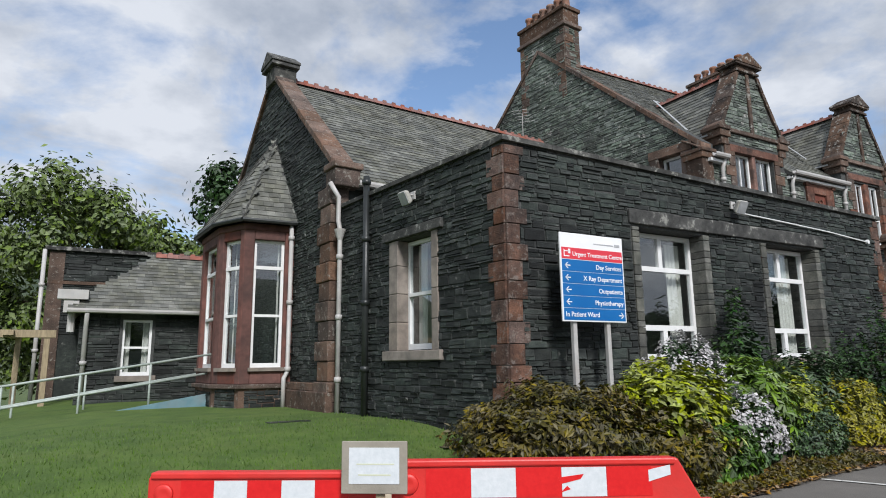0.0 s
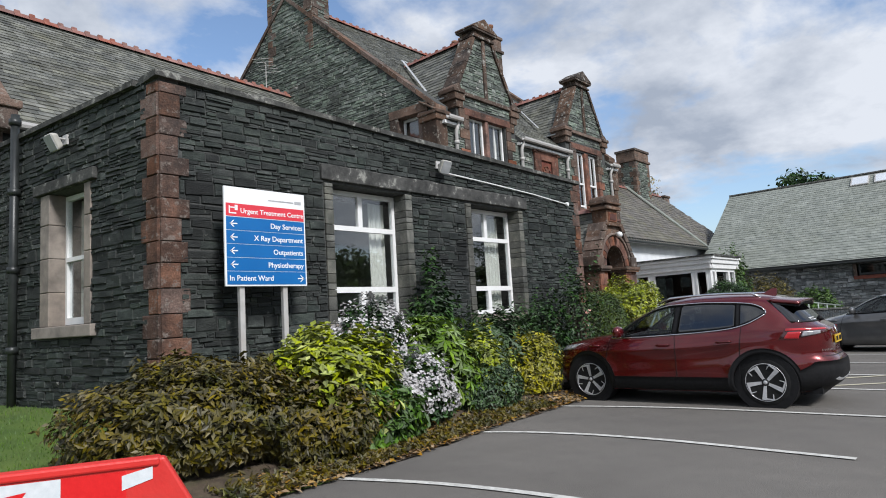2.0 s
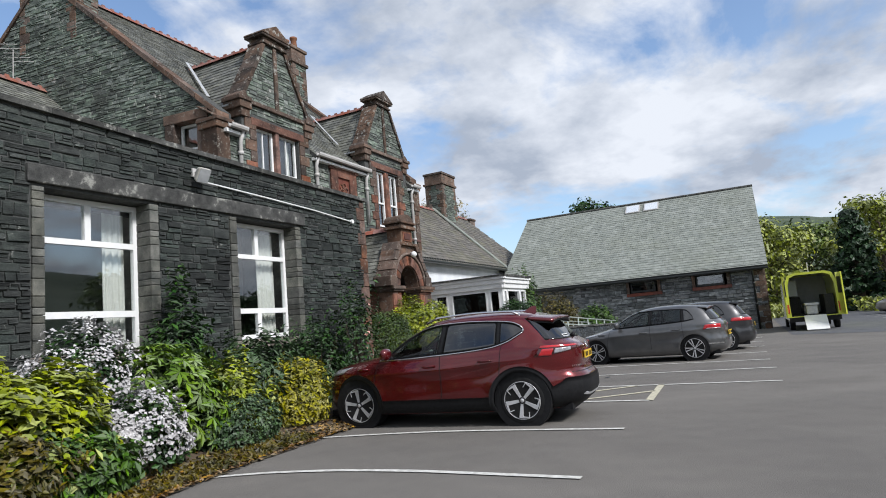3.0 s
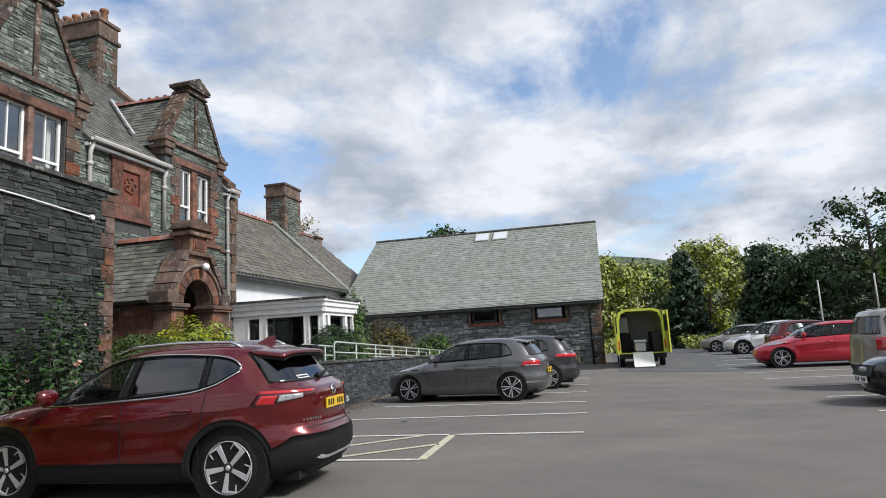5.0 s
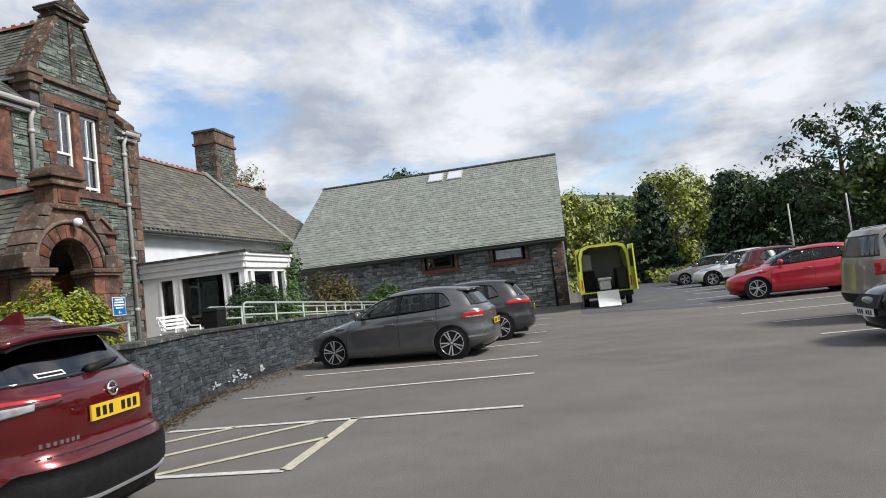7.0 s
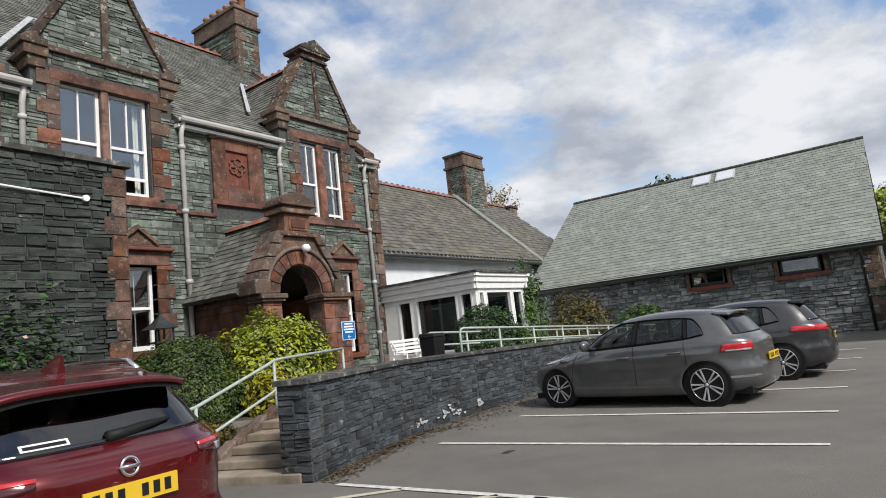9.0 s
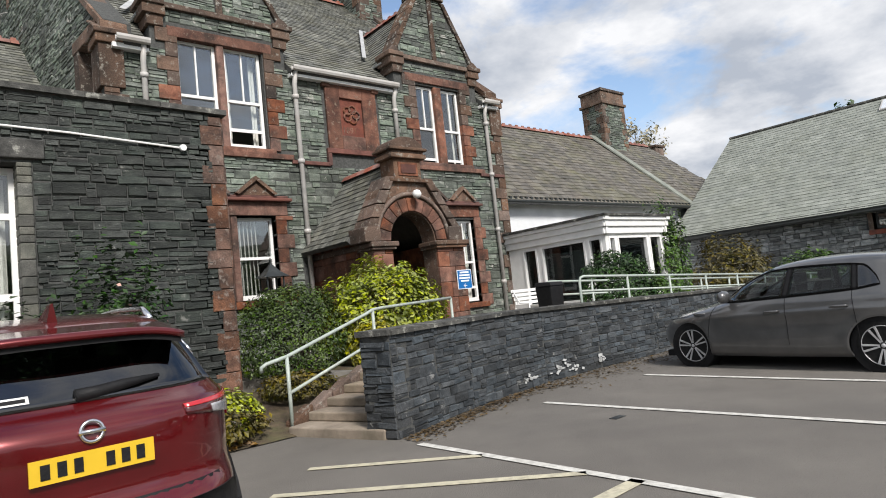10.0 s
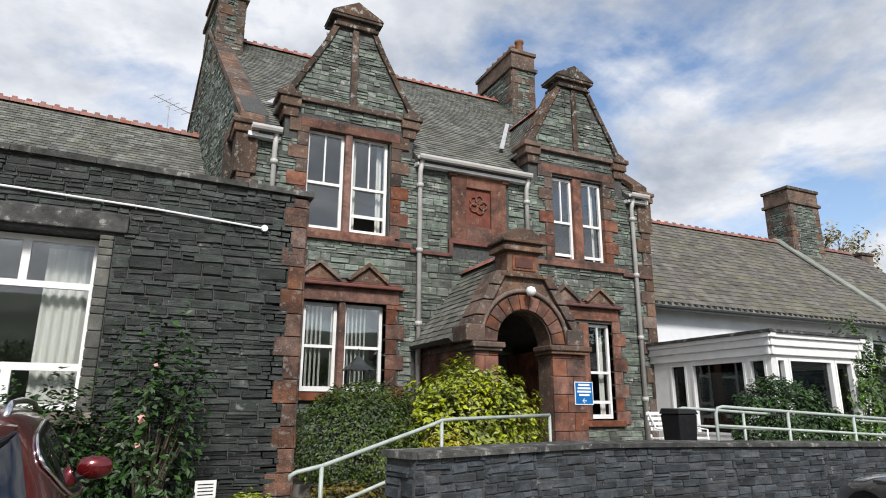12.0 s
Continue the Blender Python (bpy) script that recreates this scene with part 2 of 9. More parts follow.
ASPHALT_NEW = mat("newer_asphalt", (0.066, 0.068, 0.074), (0.102, 0.104, 0.110), 1.2, 0.9, 0.4, fine=120)
LINE = mat("worn_line_paint", (0.48, 0.47, 0.43), (0.66, 0.65, 0.61), 14, 0.8, 0.3, stain=(0.25, 0.24, 0.22), stain_scale=9, stain_amt=0.55)
LINE_YELLOW = mat("worn_yellow_line_paint", (0.44, 0.41, 0.30), (0.56, 0.52, 0.39), 14, 0.8, 0.3, stain=(0.22, 0.2, 0.16), stain_scale=9, stain_amt=0.6)
GRASS = mat("mown_grass", (0.046, 0.088, 0.010), (0.084, 0.140, 0.018), 2.2, 0.9, 0.9, stain=(0.115, 0.155, 0.03), stain_scale=0.8, stain_amt=0.5, fine=55)
BLADE = mat("grass_blade", (0.046, 0.100, 0.010), (0.095, 0.165, 0.022), 3, 0.75, rnd=0.3)
FIELD = mat("rough_grass", (0.05, 0.085, 0.02), (0.10, 0.13, 0.04), 0.6, 0.95, 0.5)
SOIL = mat("bed_soil", (0.045, 0.032, 0.022), (0.11, 0.08, 0.05), 6, 0.95, 0.7, stain=(0.10, 0.105, 0.04), stain_scale=2.5, stain_amt=0.6)
PAVING = mat("terrace_paving", (0.16, 0.15, 0.135), (0.24, 0.225, 0.2), 2, 0.9, 0.3)

# ---- building tools ----
class Shape:
    """Collects points and faces of one mesh."""
    def __init__(self):
        self.v, self.f = [], []

    def add(self, pts, faces):
        k = len(self.v)
        self.v += [tuple(p) for p in pts]
        self.f += [tuple(k + i for i in f) for f in faces]

    def hexa(self, p):
        self.add(p, [(3, 2, 1, 0), (4, 5, 6, 7), (0, 1, 5, 4), (1, 2, 6, 5), (2, 3, 7, 6), (3, 0, 4, 7)])

    def box(self, x0, x1, y0, y1, z0, z1):
        self.hexa([(x0, y0, z0), (x1, y0, z0), (x1, y1, z0), (x0, y1, z0), (x0, y0, z1), (x1, y0, z1), (x1, y1, z1), (x0, y1, z1)])

    def prism(self, poly, ext):
        """A polygon of 3D points pushed along ext."""
        n, e = len(poly), Vector(ext)
        a = [Vector(p) for p in poly]
        self.add(a + [p + e for p in a], [tuple(range(n))[::-1], tuple(range(n, 2 * n))] + [(i, (i + 1) % n, n + (i + 1) % n, n + i) for i in range(n)])

    def tube(self, pts, r, n=8, cap=True):
        pts = [Vector(p) for p in pts]
        rr = r if isinstance(r, (list, tuple)) else [r] * len(pts)
        k0, ref = len(self.v), None
        for i, p in enumerate(pts):
            d = (pts[min(i + 1, len(pts) - 1)] - pts[max(i - 1, 0)]).normalized()
            if ref is None:
                ref = d.orthogonal().normalized()
            ref = (ref - d * ref.dot(d)).normalized()
            s = d.cross(ref)
            self.v += [tuple(p + (ref * math.cos(2 * math.pi * j / n) + s * math.sin(2 * math.pi * j / n)) * rr[i]) for j in range(n)]
        for i in range(len(pts) - 1):
            for j in range(n):
                a, b = k0 + i * n + j, k0 + i * n + (j + 1) % n
                self.f.append((a, b, b + n, a + n))
        if cap:
            self.f.append(tuple(range(k0, k0 + n))[::-1])
            self.f.append(tuple(range(k0 + (len(pts) - 1) * n, k0 + len(pts) * n)))

    def lathe(self, prof, n, m=None):
        """prof: (radius, height) rows turned about z, then placed by m."""
        m = m or Matrix()
        k0 = len(self.v)
        for r, z in prof:
            self.v += [tuple(m @ Vector((r * math.cos(2 * math.pi * j / n), r * math.sin(2 * math.pi * j / n), z))) for j in range(n)]
        for i in range(len(prof) - 1):
            for j in range(n):
                a, b = k0 + i * n + j, k0 + i * n + (j + 1) % n
                self.f.append((a, b, b + n, a + n))
        self.f.append(tuple(range(k0, k0 + n))[::-1])
        self.f.append(tuple(range(k0 + (len(prof) - 1) * n, k0 + len(prof) * n)))

    def mesh(self, name, m, smooth=False):
        me = bpy.data.meshes.new(name)
        me.from_pydata(self.v, [], self.f)
        me.materials.append(m)
        if smooth:
            me.polygons.foreach_set("use_smooth", [True] * len(me.polygons))
        me.update()
        return me


def part(name, sh, m, parent, label="", smooth=False):
    ob = new(name, sh.mesh(name, m, smooth))
    ob.parent = parent
    if name == "wall":
        bm = bmesh.new()
        bm.from_mesh(ob.data)
        bmesh.ops.remove_doubles(bm, verts=bm.verts, dist=.002)
        bm.to_mesh(ob.data)
        bm.free()
    if label:
        ob["label"] = label
    return ob


def thing(name, label, category, m=None, group="", kind=""):
    ob = new(name)
    ob.empty_display_size = 0.2
    if m is not None:
        ob.matrix_basis = m
    return tagged(ob, label, category, group, kind)


def solo(name, sh, m, label, category, kind="", group="", smooth=False):
    ob = new(name, sh.mesh(name, m, smooth))
    return tagged(ob, label, category, group, kind)


def fix_normals(ob):
    bm = bmesh.new()
    bm.from_mesh(ob.data)
    bmesh.ops.recalc_face_normals(bm, faces=bm.faces)
    bm.to_mesh(ob.data)
    bm.free()
    return ob


def bevelled(ob, w=0.01, seg=2):
    md = ob.modifiers.new("edge", "BEVEL")
    md.width, md.segments, md.limit_method = w, seg, "ANGLE"
    return ob


class Face:
    """The plane of a wall: s along it, d out of it, z up."""
    def __init__(self, o, u, out):
        self.o, self.u = Vector((o[0], o[1], 0)), Vector((u[0], u[1], 0)).normalized()
        n = Vector((self.u.y, -self.u.x, 0))
        self.n = n if n.dot(Vector((out[0], out[1], 0))) > 0 else -n

    def p(self, s, d, z):
        return self.o + self.u * s + self.n * d + Vector((0, 0, z))

    def box(self, sh, s0, s1, d0, d1, z0, z1):
        sh.hexa([self.p(s0, d0, z0), self.p(s1, d0, z0), self.p(s1, d1, z0), self.p(s0, d1, z0), self.p(s0, d0, z1), self.p(s1, d0, z1), self.p(s1, d1, z1), self.p(s0, d1, z1)])

    def poly(self, sh, pts, d0, d1):
        sh.prism([self.p(s, d0, z) for s, z in pts], self.n * (d1 - d0))


def pierced(sh, fc, s0, s1, z0, z1, holes, thick):
    """A wall slab with rectangular openings through it."""
    ss = sorted({s0, s1, *[h[k] for h in holes for k in (0, 1)]})
    zz = sorted({z0, z1, *[h[k] for h in holes for k in (2, 3)]})
    ss, zz = [s for s in ss if s0 <= s <= s1], [z for z in zz if z0 <= z <= z1]
    def solid(i, j):
        if not (0 <= i < len(ss) - 1 and 0 <= j < len(zz) - 1):
            return False
        a, b = (ss[i] + ss[i + 1]) / 2, (zz[j] + zz[j + 1]) / 2
        return not any(h[0] < a < h[1] and h[2] < b < h[3] for h in holes)
    for i in range(len(ss) - 1):
        for j in range(len(zz) - 1):
            if not solid(i, j):
                continue
            a, b, c, e = ss[i], ss[i + 1], zz[j], zz[j + 1]
            q = [fc.p(x, dd, z) for dd in (0, -thick) for x, z in ((a, c), (b, c), (b, e), (a, e))]
            faces = [(0, 1, 2, 3), (7, 6, 5, 4)]
            if not solid(i - 1, j): faces.append((3, 7, 4, 0))
            if not solid(i + 1, j): faces.append((1, 5, 6, 2))
            if not solid(i, j - 1): faces.append((0, 4, 5, 1))
            if not solid(i, j + 1): faces.append((2, 6, 7, 3))
            sh.add(q, faces)


UNIT_STONES = {}
def unit_stone(m, k):
    """A split stone one unit long, deep and high, with a smaller uneven face."""
    if (m.name, k) not in UNIT_STONES:
        r = random.Random(50 + k)
        sh = Shape()
        j = lambda a: r.uniform(-a, a)
        back = [(-.5, 0, -.5), (.5, 0, -.5), (.5, 0, .5), (-.5, 0, .5)]
        front = [(-.5 + r.uniform(.01, .05), 1 + j(.35), -.5 + r.uniform(.02, .2)), (.5 - r.uniform(.01, .05), 1 + j(.35), -.5 + r.uniform(.02, .2)),
                 (.5 - r.uniform(.01, .06), 1 + j(.35), .5 - r.uniform(.02, .2)), (-.5 + r.uniform(.01, .06), 1 + j(.35), .5 - r.uniform(.02, .2))]
        sh.add(back + front, [(0, 1, 5, 4), (1, 2, 6, 5), (2, 3, 7, 6), (3, 0, 4, 7), (4, 5, 6, 7)])
        UNIT_STONES[m.name, k] = (sh, sh.mesh("stone", m))
    return UNIT_STONES[m.name, k]


def stonework(fc, s0, s1, z0, top, holes, m, wall, heights=(0.05, 0.115), lengths=(0.16, 0.62), depth=(0.012, 0.04), near=None, seed=1, base=None, piece="stone", limit=300):
    """Courses of rubble on a wall's face. Stones in the stretch near=(s0, s1, z0, z1) are pieces of their own, the rest one mesh."""
    r = random.Random(seed)
    rest, made, z = Shape(), 0, z0
    basis = Matrix((fc.u, fc.n, Vector((0, 0, 1)))).transposed().to_4x4()
    zmax = max(top(s0), top(s1), top((s0 + s1) / 2))
    while z < zmax - 0.02:
        h = r.uniform(*heights)
        if r.random() < 0.12:
            h *= 1.5
        s = s0 - r.uniform(0, 0.3)
        while s < s1:
            ln = r.uniform(*lengths) * (0.7 if h < 0.07 else 1.0)
            a, b = max(s, s0), min(s + ln, s1)
            s += ln
            zc, hh = z + h / 2, h
            for ho in holes:
                if ho[2] - 0.01 < zc < ho[3] + 0.01:
                    if a < ho[0] < b: b = ho[0]
                    elif a < ho[1] < b: a = ho[1]
                    elif ho[0] <= a and b <= ho[1]: b = a
            if b - a < 0.045:
                continue
            mid = (a + b) / 2
            if zc + h / 2 > top(mid):
                if zc > min(top(a), top(b), top(mid)) : continue
            if base and zc < base(mid):
                continue
            split = h > 0.075 and r.random() < 0.34
            cut = r.uniform(.35, .65)
            for za, zb in (((-.5, cut - .5), (cut - .5, .5)) if split else ((-.5, .5),)):
              k = r.randrange(10)
              sh, me = unit_stone(m, k)
              jz = r.uniform(-0.010, 0.010) + (za + zb) / 2 * h
              mt = Matrix.Translation(fc.p(mid, 0.0, zc + jz)) @ basis @ Matrix.Rotation(r.uniform(-.035, .035), 4, 'Y') @ Matrix.Diagonal((b - a - r.uniform(.004, .016), r.uniform(*depth), hh * (zb - za) * r.uniform(.9, 1.1) - 0.006, 1))
              if near and made < limit and near[0] < mid < near[1] and near[2] < zc < near[3]:
                ob = new(piece, me)
                ob.parent = wall
                ob.matrix_basis = mt
                made += 1
              else:
                rest.add([mt @ Vector(p) for p in sh.v], sh.f)
        z += h
    ob = part("rubble_facing", rest, m, wall)
    ob["kind"] = "stuff"
    return ob


def quoins(fc, s_edge, side, z0, z1, m, wall, h=0.34, wide=0.46, narrow=0.27, proud=0.045, other=None, seed=3):
    """Dressed corner stones, long and short by turns. side +1: they reach towards larger s. other: the face round the corner."""
    r = random.Random(seed)
    z, k = z0, 0
    while z < z1 - 0.05:
        hh = min(h * r.uniform(0.85, 1.15), z1 - z)
        for f, w_, e, sd in ((fc, wide if k % 2 else narrow, s_edge, side),) + (((other[0], narrow if k % 2 else wide, other[1], other[2]),) if other else ()):
            sh = Shape()
            a, b = sorted((e, e + sd * w_ * r.uniform(0.92, 1.08)))
            i = 0.012
            d = proud + r.uniform(-0.006, 0.008)
            bk = [f.p(a, -0.02, z + .004), f.p(b, -0.02, z + .004), f.p(b, -0.02, z + hh - .004), f.p(a, -0.02, z + hh - .004)]
            md = [f.p(a, d - i, z + .004), f.p(b, d - i, z + .004), f.p(b, d - i, z + hh - .004), f.p(a, d - i, z + hh - .004)]
            ft = [f.p(a + i, d, z + i), f.p(b - i, d, z + i), f.p(b - i, d, z + hh - i), f.p(a + i, d, z + hh - i)]
            sh.add(bk + md + ft, [(0, 1, 5, 4), (1, 2, 6, 5), (2, 3, 7, 6), (3, 0, 4, 7), (4, 5, 9, 8), (5, 6, 10, 9), (6, 7, 11, 10), (7, 4, 8, 11), (8, 9, 10, 11), (3, 2, 1, 0)])
            fix_normals(part("quoin", sh, m, wall))
        z += hh
        k += 1


UNIT_SLATE = {}
def slating(o, u, v, length, rise, m, roof, inside=None, wide=0.23, gauge=0.165, near=None, seed=5, limit=300, lift=0.012):
    """Slates in lapped courses on the slope with corner o, eaves along u and v up the slope (in metres along it)."""
    r = random.Random(seed)
    o, u, v = Vector(o), Vector(u).normalized(), Vector(v).normalized()
    n = u.cross(v)
    if n.z < 0:
        n = -n
    if m.name not in UNIT_SLATE:
        sh = Shape()
        sh.add([(-.5, 0, 0.6), (.5, 0, 0.6), (.5, 1.12, 0.05), (-.5, 1.12, 0.05), (-.5, 0, 1.6), (.5, 0, 1.6), (.5, 1.12, 0.3), (-.5, 1.12, 0.3)],
               [(4, 5, 6, 7), (0, 1, 5, 4), (1, 2, 6, 5), (3, 0, 4, 7)])
        UNIT_SLATE[m.name] = (sh, sh.mesh("slate", m))
    sh, me = UNIT_SLATE[m.name]
    rest, made, row = Shape(), 0, 0
    basis = Matrix((u, v, n)).transposed().to_4x4()
    y = 0.0
    while y < rise - 0.04:
        g = min(gauge, rise - y)
        x = -r.uniform(0, wide)
        while x < length:
            w = wide * r.uniform(0.75, 1.25)
            a, b = max(0, x), min(length, x + w)
            x += w
            if b - a < 0.05:
                continue
            c = (a + b) / 2
            if inside and not inside(c, y + g / 2):
                continue
            mt = Matrix.Translation(o + u * c + v * (y + r.uniform(-0.008, 0.008))) @ basis @ Matrix.Diagonal((b - a - 0.006, g, lift * r.uniform(0.8, 1.4), 1))
            if near and made < limit and near[0] < c < near[1] and near[2] < y < near[3]:
                ob = new("slate", me)
                ob.parent = roof
                ob.matrix_basis = mt
                made += 1
            else:
                rest.add([mt @ Vector(p) for p in sh.v], sh.f)
        y += gauge
    ob = part("slating", rest, m, roof)
    ob["kind"] = "stuff"
    return ob


UNIT_RIDGE = {}
def ridge_tiles(a, b, m, roof, size=0.17, each=0.32, knob=True):
    a, b = Vector(a), Vector(b)
    d = b - a
    n = max(1, round(d.length / each))
    if (m.name, knob) not in UNIT_RIDGE:
        sh = Shape()
        q = [(-.5, -1, -.75), (-.5, -.42, 0), (-.5, 0, .22), (-.5, .42, 0), (-.5, 1, -.75)]
        q2 = [(.47, y, z) for _, y, z in q]
        sh.add(q + q2, [(i, i + 1, 6 + i, 5 + i) for i in range(4)] + [(4, 3, 2, 1, 0), (5, 6, 7, 8, 9)])
        if knob:
            sh.hexa([(-.45, -.16, .1), (.0, -.16, .1), (.0, .16, .1), (-.45, .16, .1), (-.4, -.12, .52), (-.05, -.12, .52), (-.05, .12, .52), (-.4, .12, .52)])
        UNIT_RIDGE[m.name, knob] = fix_normals(new("tmp", sh.mesh("ridge_tile", m))).data
        bpy.data.objects.remove(bpy.data.objects["tmp"])
    me = UNIT_RIDGE[m.name, knob]
    u = d.normalized()
    s = Vector((0, 0, 1)).cross(u).normalized()
    basis = Matrix((u, s, u.cross(s))).transposed().to_4x4()
    for i in range(n):
        ob = new("ridge_tile", me)
        ob.parent = roof
        ob.matrix_basis = Matrix.Translation(a + d * ((i + .5) / n)) @ basis @ Matrix.Diagonal((d.length / n, size, size, 1))


def sash(fc, s0, s1, z0, z1, parent, recess=0.16, bars=(), meeting=0.5, m=None, frame_w=0.065, sill=True, curtain=0.0, open_gap=0.0, label="white painted sash window"):
    """A sash window: box frame, meeting rail, glazing bars (shares of the width, upper sash), panes, curtains."""
    m = m or WHITE
    fr = Shape()
    d0, d1 = -recess - 0.07, -recess
    w = frame_w
    fc.box(fr, s0, s0 + w, d0, d1, z0, z1); fc.box(fr, s1 - w, s1, d0, d1, z0, z1)
    fc.box(fr, s0 + w, s1 - w, d0, d1, z1 - w, z1); fc.box(fr, s0 + w, s1 - w, d0, d1, z0, z0 + w * 1.5)
    win = part("window", fr, m, parent, label)
    zm = z0 + (z1 - z0) * meeting
    def one(name, a, b, lo, hi, dd):
        q = Shape()
        fc.box(q, a, b, dd - .012, dd - .006, lo, hi)
        p = part(name, q, PANE, win)
        p.visible_shadow = False
        return p
    if meeting:
        rl = Shape()
        fc.box(rl, s0 + w, s1 - w, d0 + .01, d1 + .012, zm - .03, zm + .03)
        if open_gap:
            fc.box(rl, s0 + w, s1 - w, d0 + .03, d1 - .02, z0 + w * 1.5 + open_gap, z0 + w * 1.5 + open_gap + .07)
        part("meeting_rail", rl, m, win)
        one("pane", s0 + w, s1 - w, z0 + w * 1.5 + open_gap, zm - .03, d1 - .035)
    xs = [s0 + w] + [s0 + (s1 - s0) * b for b in bars] + [s1 - w]
    for b in bars:
        q = Shape()
        c = s0 + (s1 - s0) * b
        fc.box(q, c - .016, c + .016, d0 + .02, d1 - .004, (zm + .03) if meeting else z0 + w * 1.5, z1 - w)
        part("glazing_bar", q, m, win)
    for a, b in zip(xs, xs[1:]):
        one("pane", a, b, (zm + .03) if meeting else z0 + w * 1.5, z1 - w, d1 - .02)
    if curtain:
        for a, b in ((s0 + w, s0 + w + (s1 - s0) * curtain), (s1 - w - (s1 - s0) * curtain, s1 - w)):
            drape(fc, a, b, -recess - 0.22, z0 + .05, z1 - .04, win)
    return win


def drape(fc, a, b, d, z0, z1, parent, m=None, wave=0.022, step=0.02):
    q = Shape()
    n = max(4, int((b - a) / step))
    top = [fc.p(a + (b - a) * i / n, d + wave * math.sin(i * 1.25), z1) for i in range(n + 1)]
    bot = [fc.p(a + (b - a) * i / n, d + wave * math.sin(i * 1.25 + .3) * 1.2, z0) for i in range(n + 1)]
    bk = [p - fc.n * 0.006 for p in top], [p - fc.n * 0.006 for p in bot]
    k = n + 1
    q.add(top + bot + bk[0] + bk[1], [(i, i + 1, k + i + 1, k + i) for i in range(n)] + [(2 * k + i + 1, 2 * k + i, 3 * k + i, 3 * k + i + 1) for i in range(n)])
    return part("curtain", q, m or CURTAIN, parent, "pale hanging curtain", True)


def slope_roof(name, parent, pts_eave, pts_ridge, m, thick=0.10, label="", **kw):
    """A slab of roof between two eave points and two ridge points (same plane), with slates on it."""
    a, b, c, d = Vector(pts_eave[0]), Vector(pts_eave[1]), Vector(pts_ridge[1]), Vector(pts_ridge[0])
    n = (b - a).cross(d - a).normalized()
    if n.z < 0: n = -n
    sh = Shape()
    sh.hexa([a - n * thick, b - n * thick, c - n * thick, d - n * thick, a, b, c, d])
    rf = fix_normals(part(name, sh, ROOF_DECK, parent, label))
    u = (b - a).normalized()
    v = (d - a) - u * (d - a).dot(u)
    rise = v.length
    v.normalize()
    x_d, x_c, ln = (d - a).dot(u), (c - a).dot(u), (b - a).length
    lo, hi = min(0, x_d), max(ln, x_c)
    def inside(x, y):
        t = y / rise
        return x_d * t - .06 <= x + lo <= ln + (x_c - ln) * t + .06
    slating(a + u * lo, u, v, hi - lo, rise, m, rf, inside=inside, **kw)
    return rf


def downpipe(parent, pts, m, r=0.05, collars=(), label=""):
    sh = Shape()
    sh.tube(pts, r, 10)
    for z in collars:
        a = next((Vector(p) + (Vector(q) - Vector(p)) * ((z - p[2]) / (q[2] - p[2])) for p, q in zip(pts, pts[1:]) if min(p[2], q[2]) <= z <= max(p[2], q[2]) and p[2] != q[2]), None)
        if a is not None:
            sh.lathe([(r * 1.05, -.05), (r * 1.45, -.045), (r * 1.45, .045), (r * 1.05, .05)], 10, Matrix.Translation(a))
    return part("downpipe", sh, m, parent, label, True)

def curve_of(rows):
    """A smooth curve through rows of (place, value) that never overshoots them."""
    r = sorted(rows)
    xs, ys = [a for a, _ in r], [b for _, b in r]
    sl = [(ys[i + 1] - ys[i]) / (xs[i + 1] - xs[i]) for i in range(len(r) - 1)]
    tg = [sl[0]] + [0 if a * b <= 0 else 2 * a * b / (a + b) for a, b in zip(sl, sl[1:])] + [sl[-1]]
    def f(x):
        if x <= xs[0]: return ys[0]
        if x >= xs[-1]: return ys[-1]
        i = next(k for k in range(len(xs) - 1) if x <= xs[k + 1])
        h = xs[i + 1] - xs[i]
        t = (x - xs[i]) / h
        return ys[i] * (1 + 2 * t) * (1 - t) ** 2 + tg[i] * h * t * (1 - t) ** 2 + ys[i + 1] * t * t * (3 - 2 * t) + tg[i + 1] * h * t * t * (t - 1)
    return functools.lru_cache(maxsize=None)(f)

def frange(a, b, n):
    return [a + (b - a) * i / n for i in range(n + 1)]

# ---- flat-roofed front wing ----
LX, LY = -math.sin(radians(7.85)), math.cos(radians(7.85))
wing = thing("stone_wing", "single-storey dark slate rubble wing with a flat parapet roof", "building", pose(0, 0, 0))
wf = Face((7.0, 7.0), (1, 0), (0, -1))
wlf = Face((7.0, 7.0), (LX, LY), (-1, 0))
W_LEN, W_BACK = 9.95, 5.0
wing_top = lambda s: 4.64 - 0.017 * s
front_holes = [(2.58, 4.14, 1.50, 3.62), (5.86, 7.44, 1.50, 3.62)]
sh = Shape()
pierced(sh, wf, 0, W_LEN, -0.3, 4.45, front_holes, 0.42)
wf.poly(sh, [(0, 4.45), (W_LEN, 4.45), (W_LEN, wing_top(W_LEN)), (0, wing_top(0))], -0.42, 0)
wing_front = part("wall", sh, MORTAR, wing, "dark slate rubble front wall")
left_holes = [(1.74, 2.76, 1.70, 3.62)]
sh = Shape()
pierced(sh, wlf, 0.001, W_BACK, -0.3, 4.64, left_holes, 0.42)
wing_left = part("wall", sh, MORTAR, wing, "dark slate rubble side wall")
wrf = Face((16.95, 7.0), (0, 1), (1, 0))
sh = Shape()
pierced(sh, wrf, 0, 3.9, -0.3, 4.46, [], 0.4)
part("wall", sh, SLATE_WALL, wing)
sh = Shape()
sh.prism([(7.2, 7.3, 4.25), (16.7, 7.3, 4.25), (16.7, 12.6, 4.25), (6.6, 12.6, 4.25)], (0, 0, 0.12))
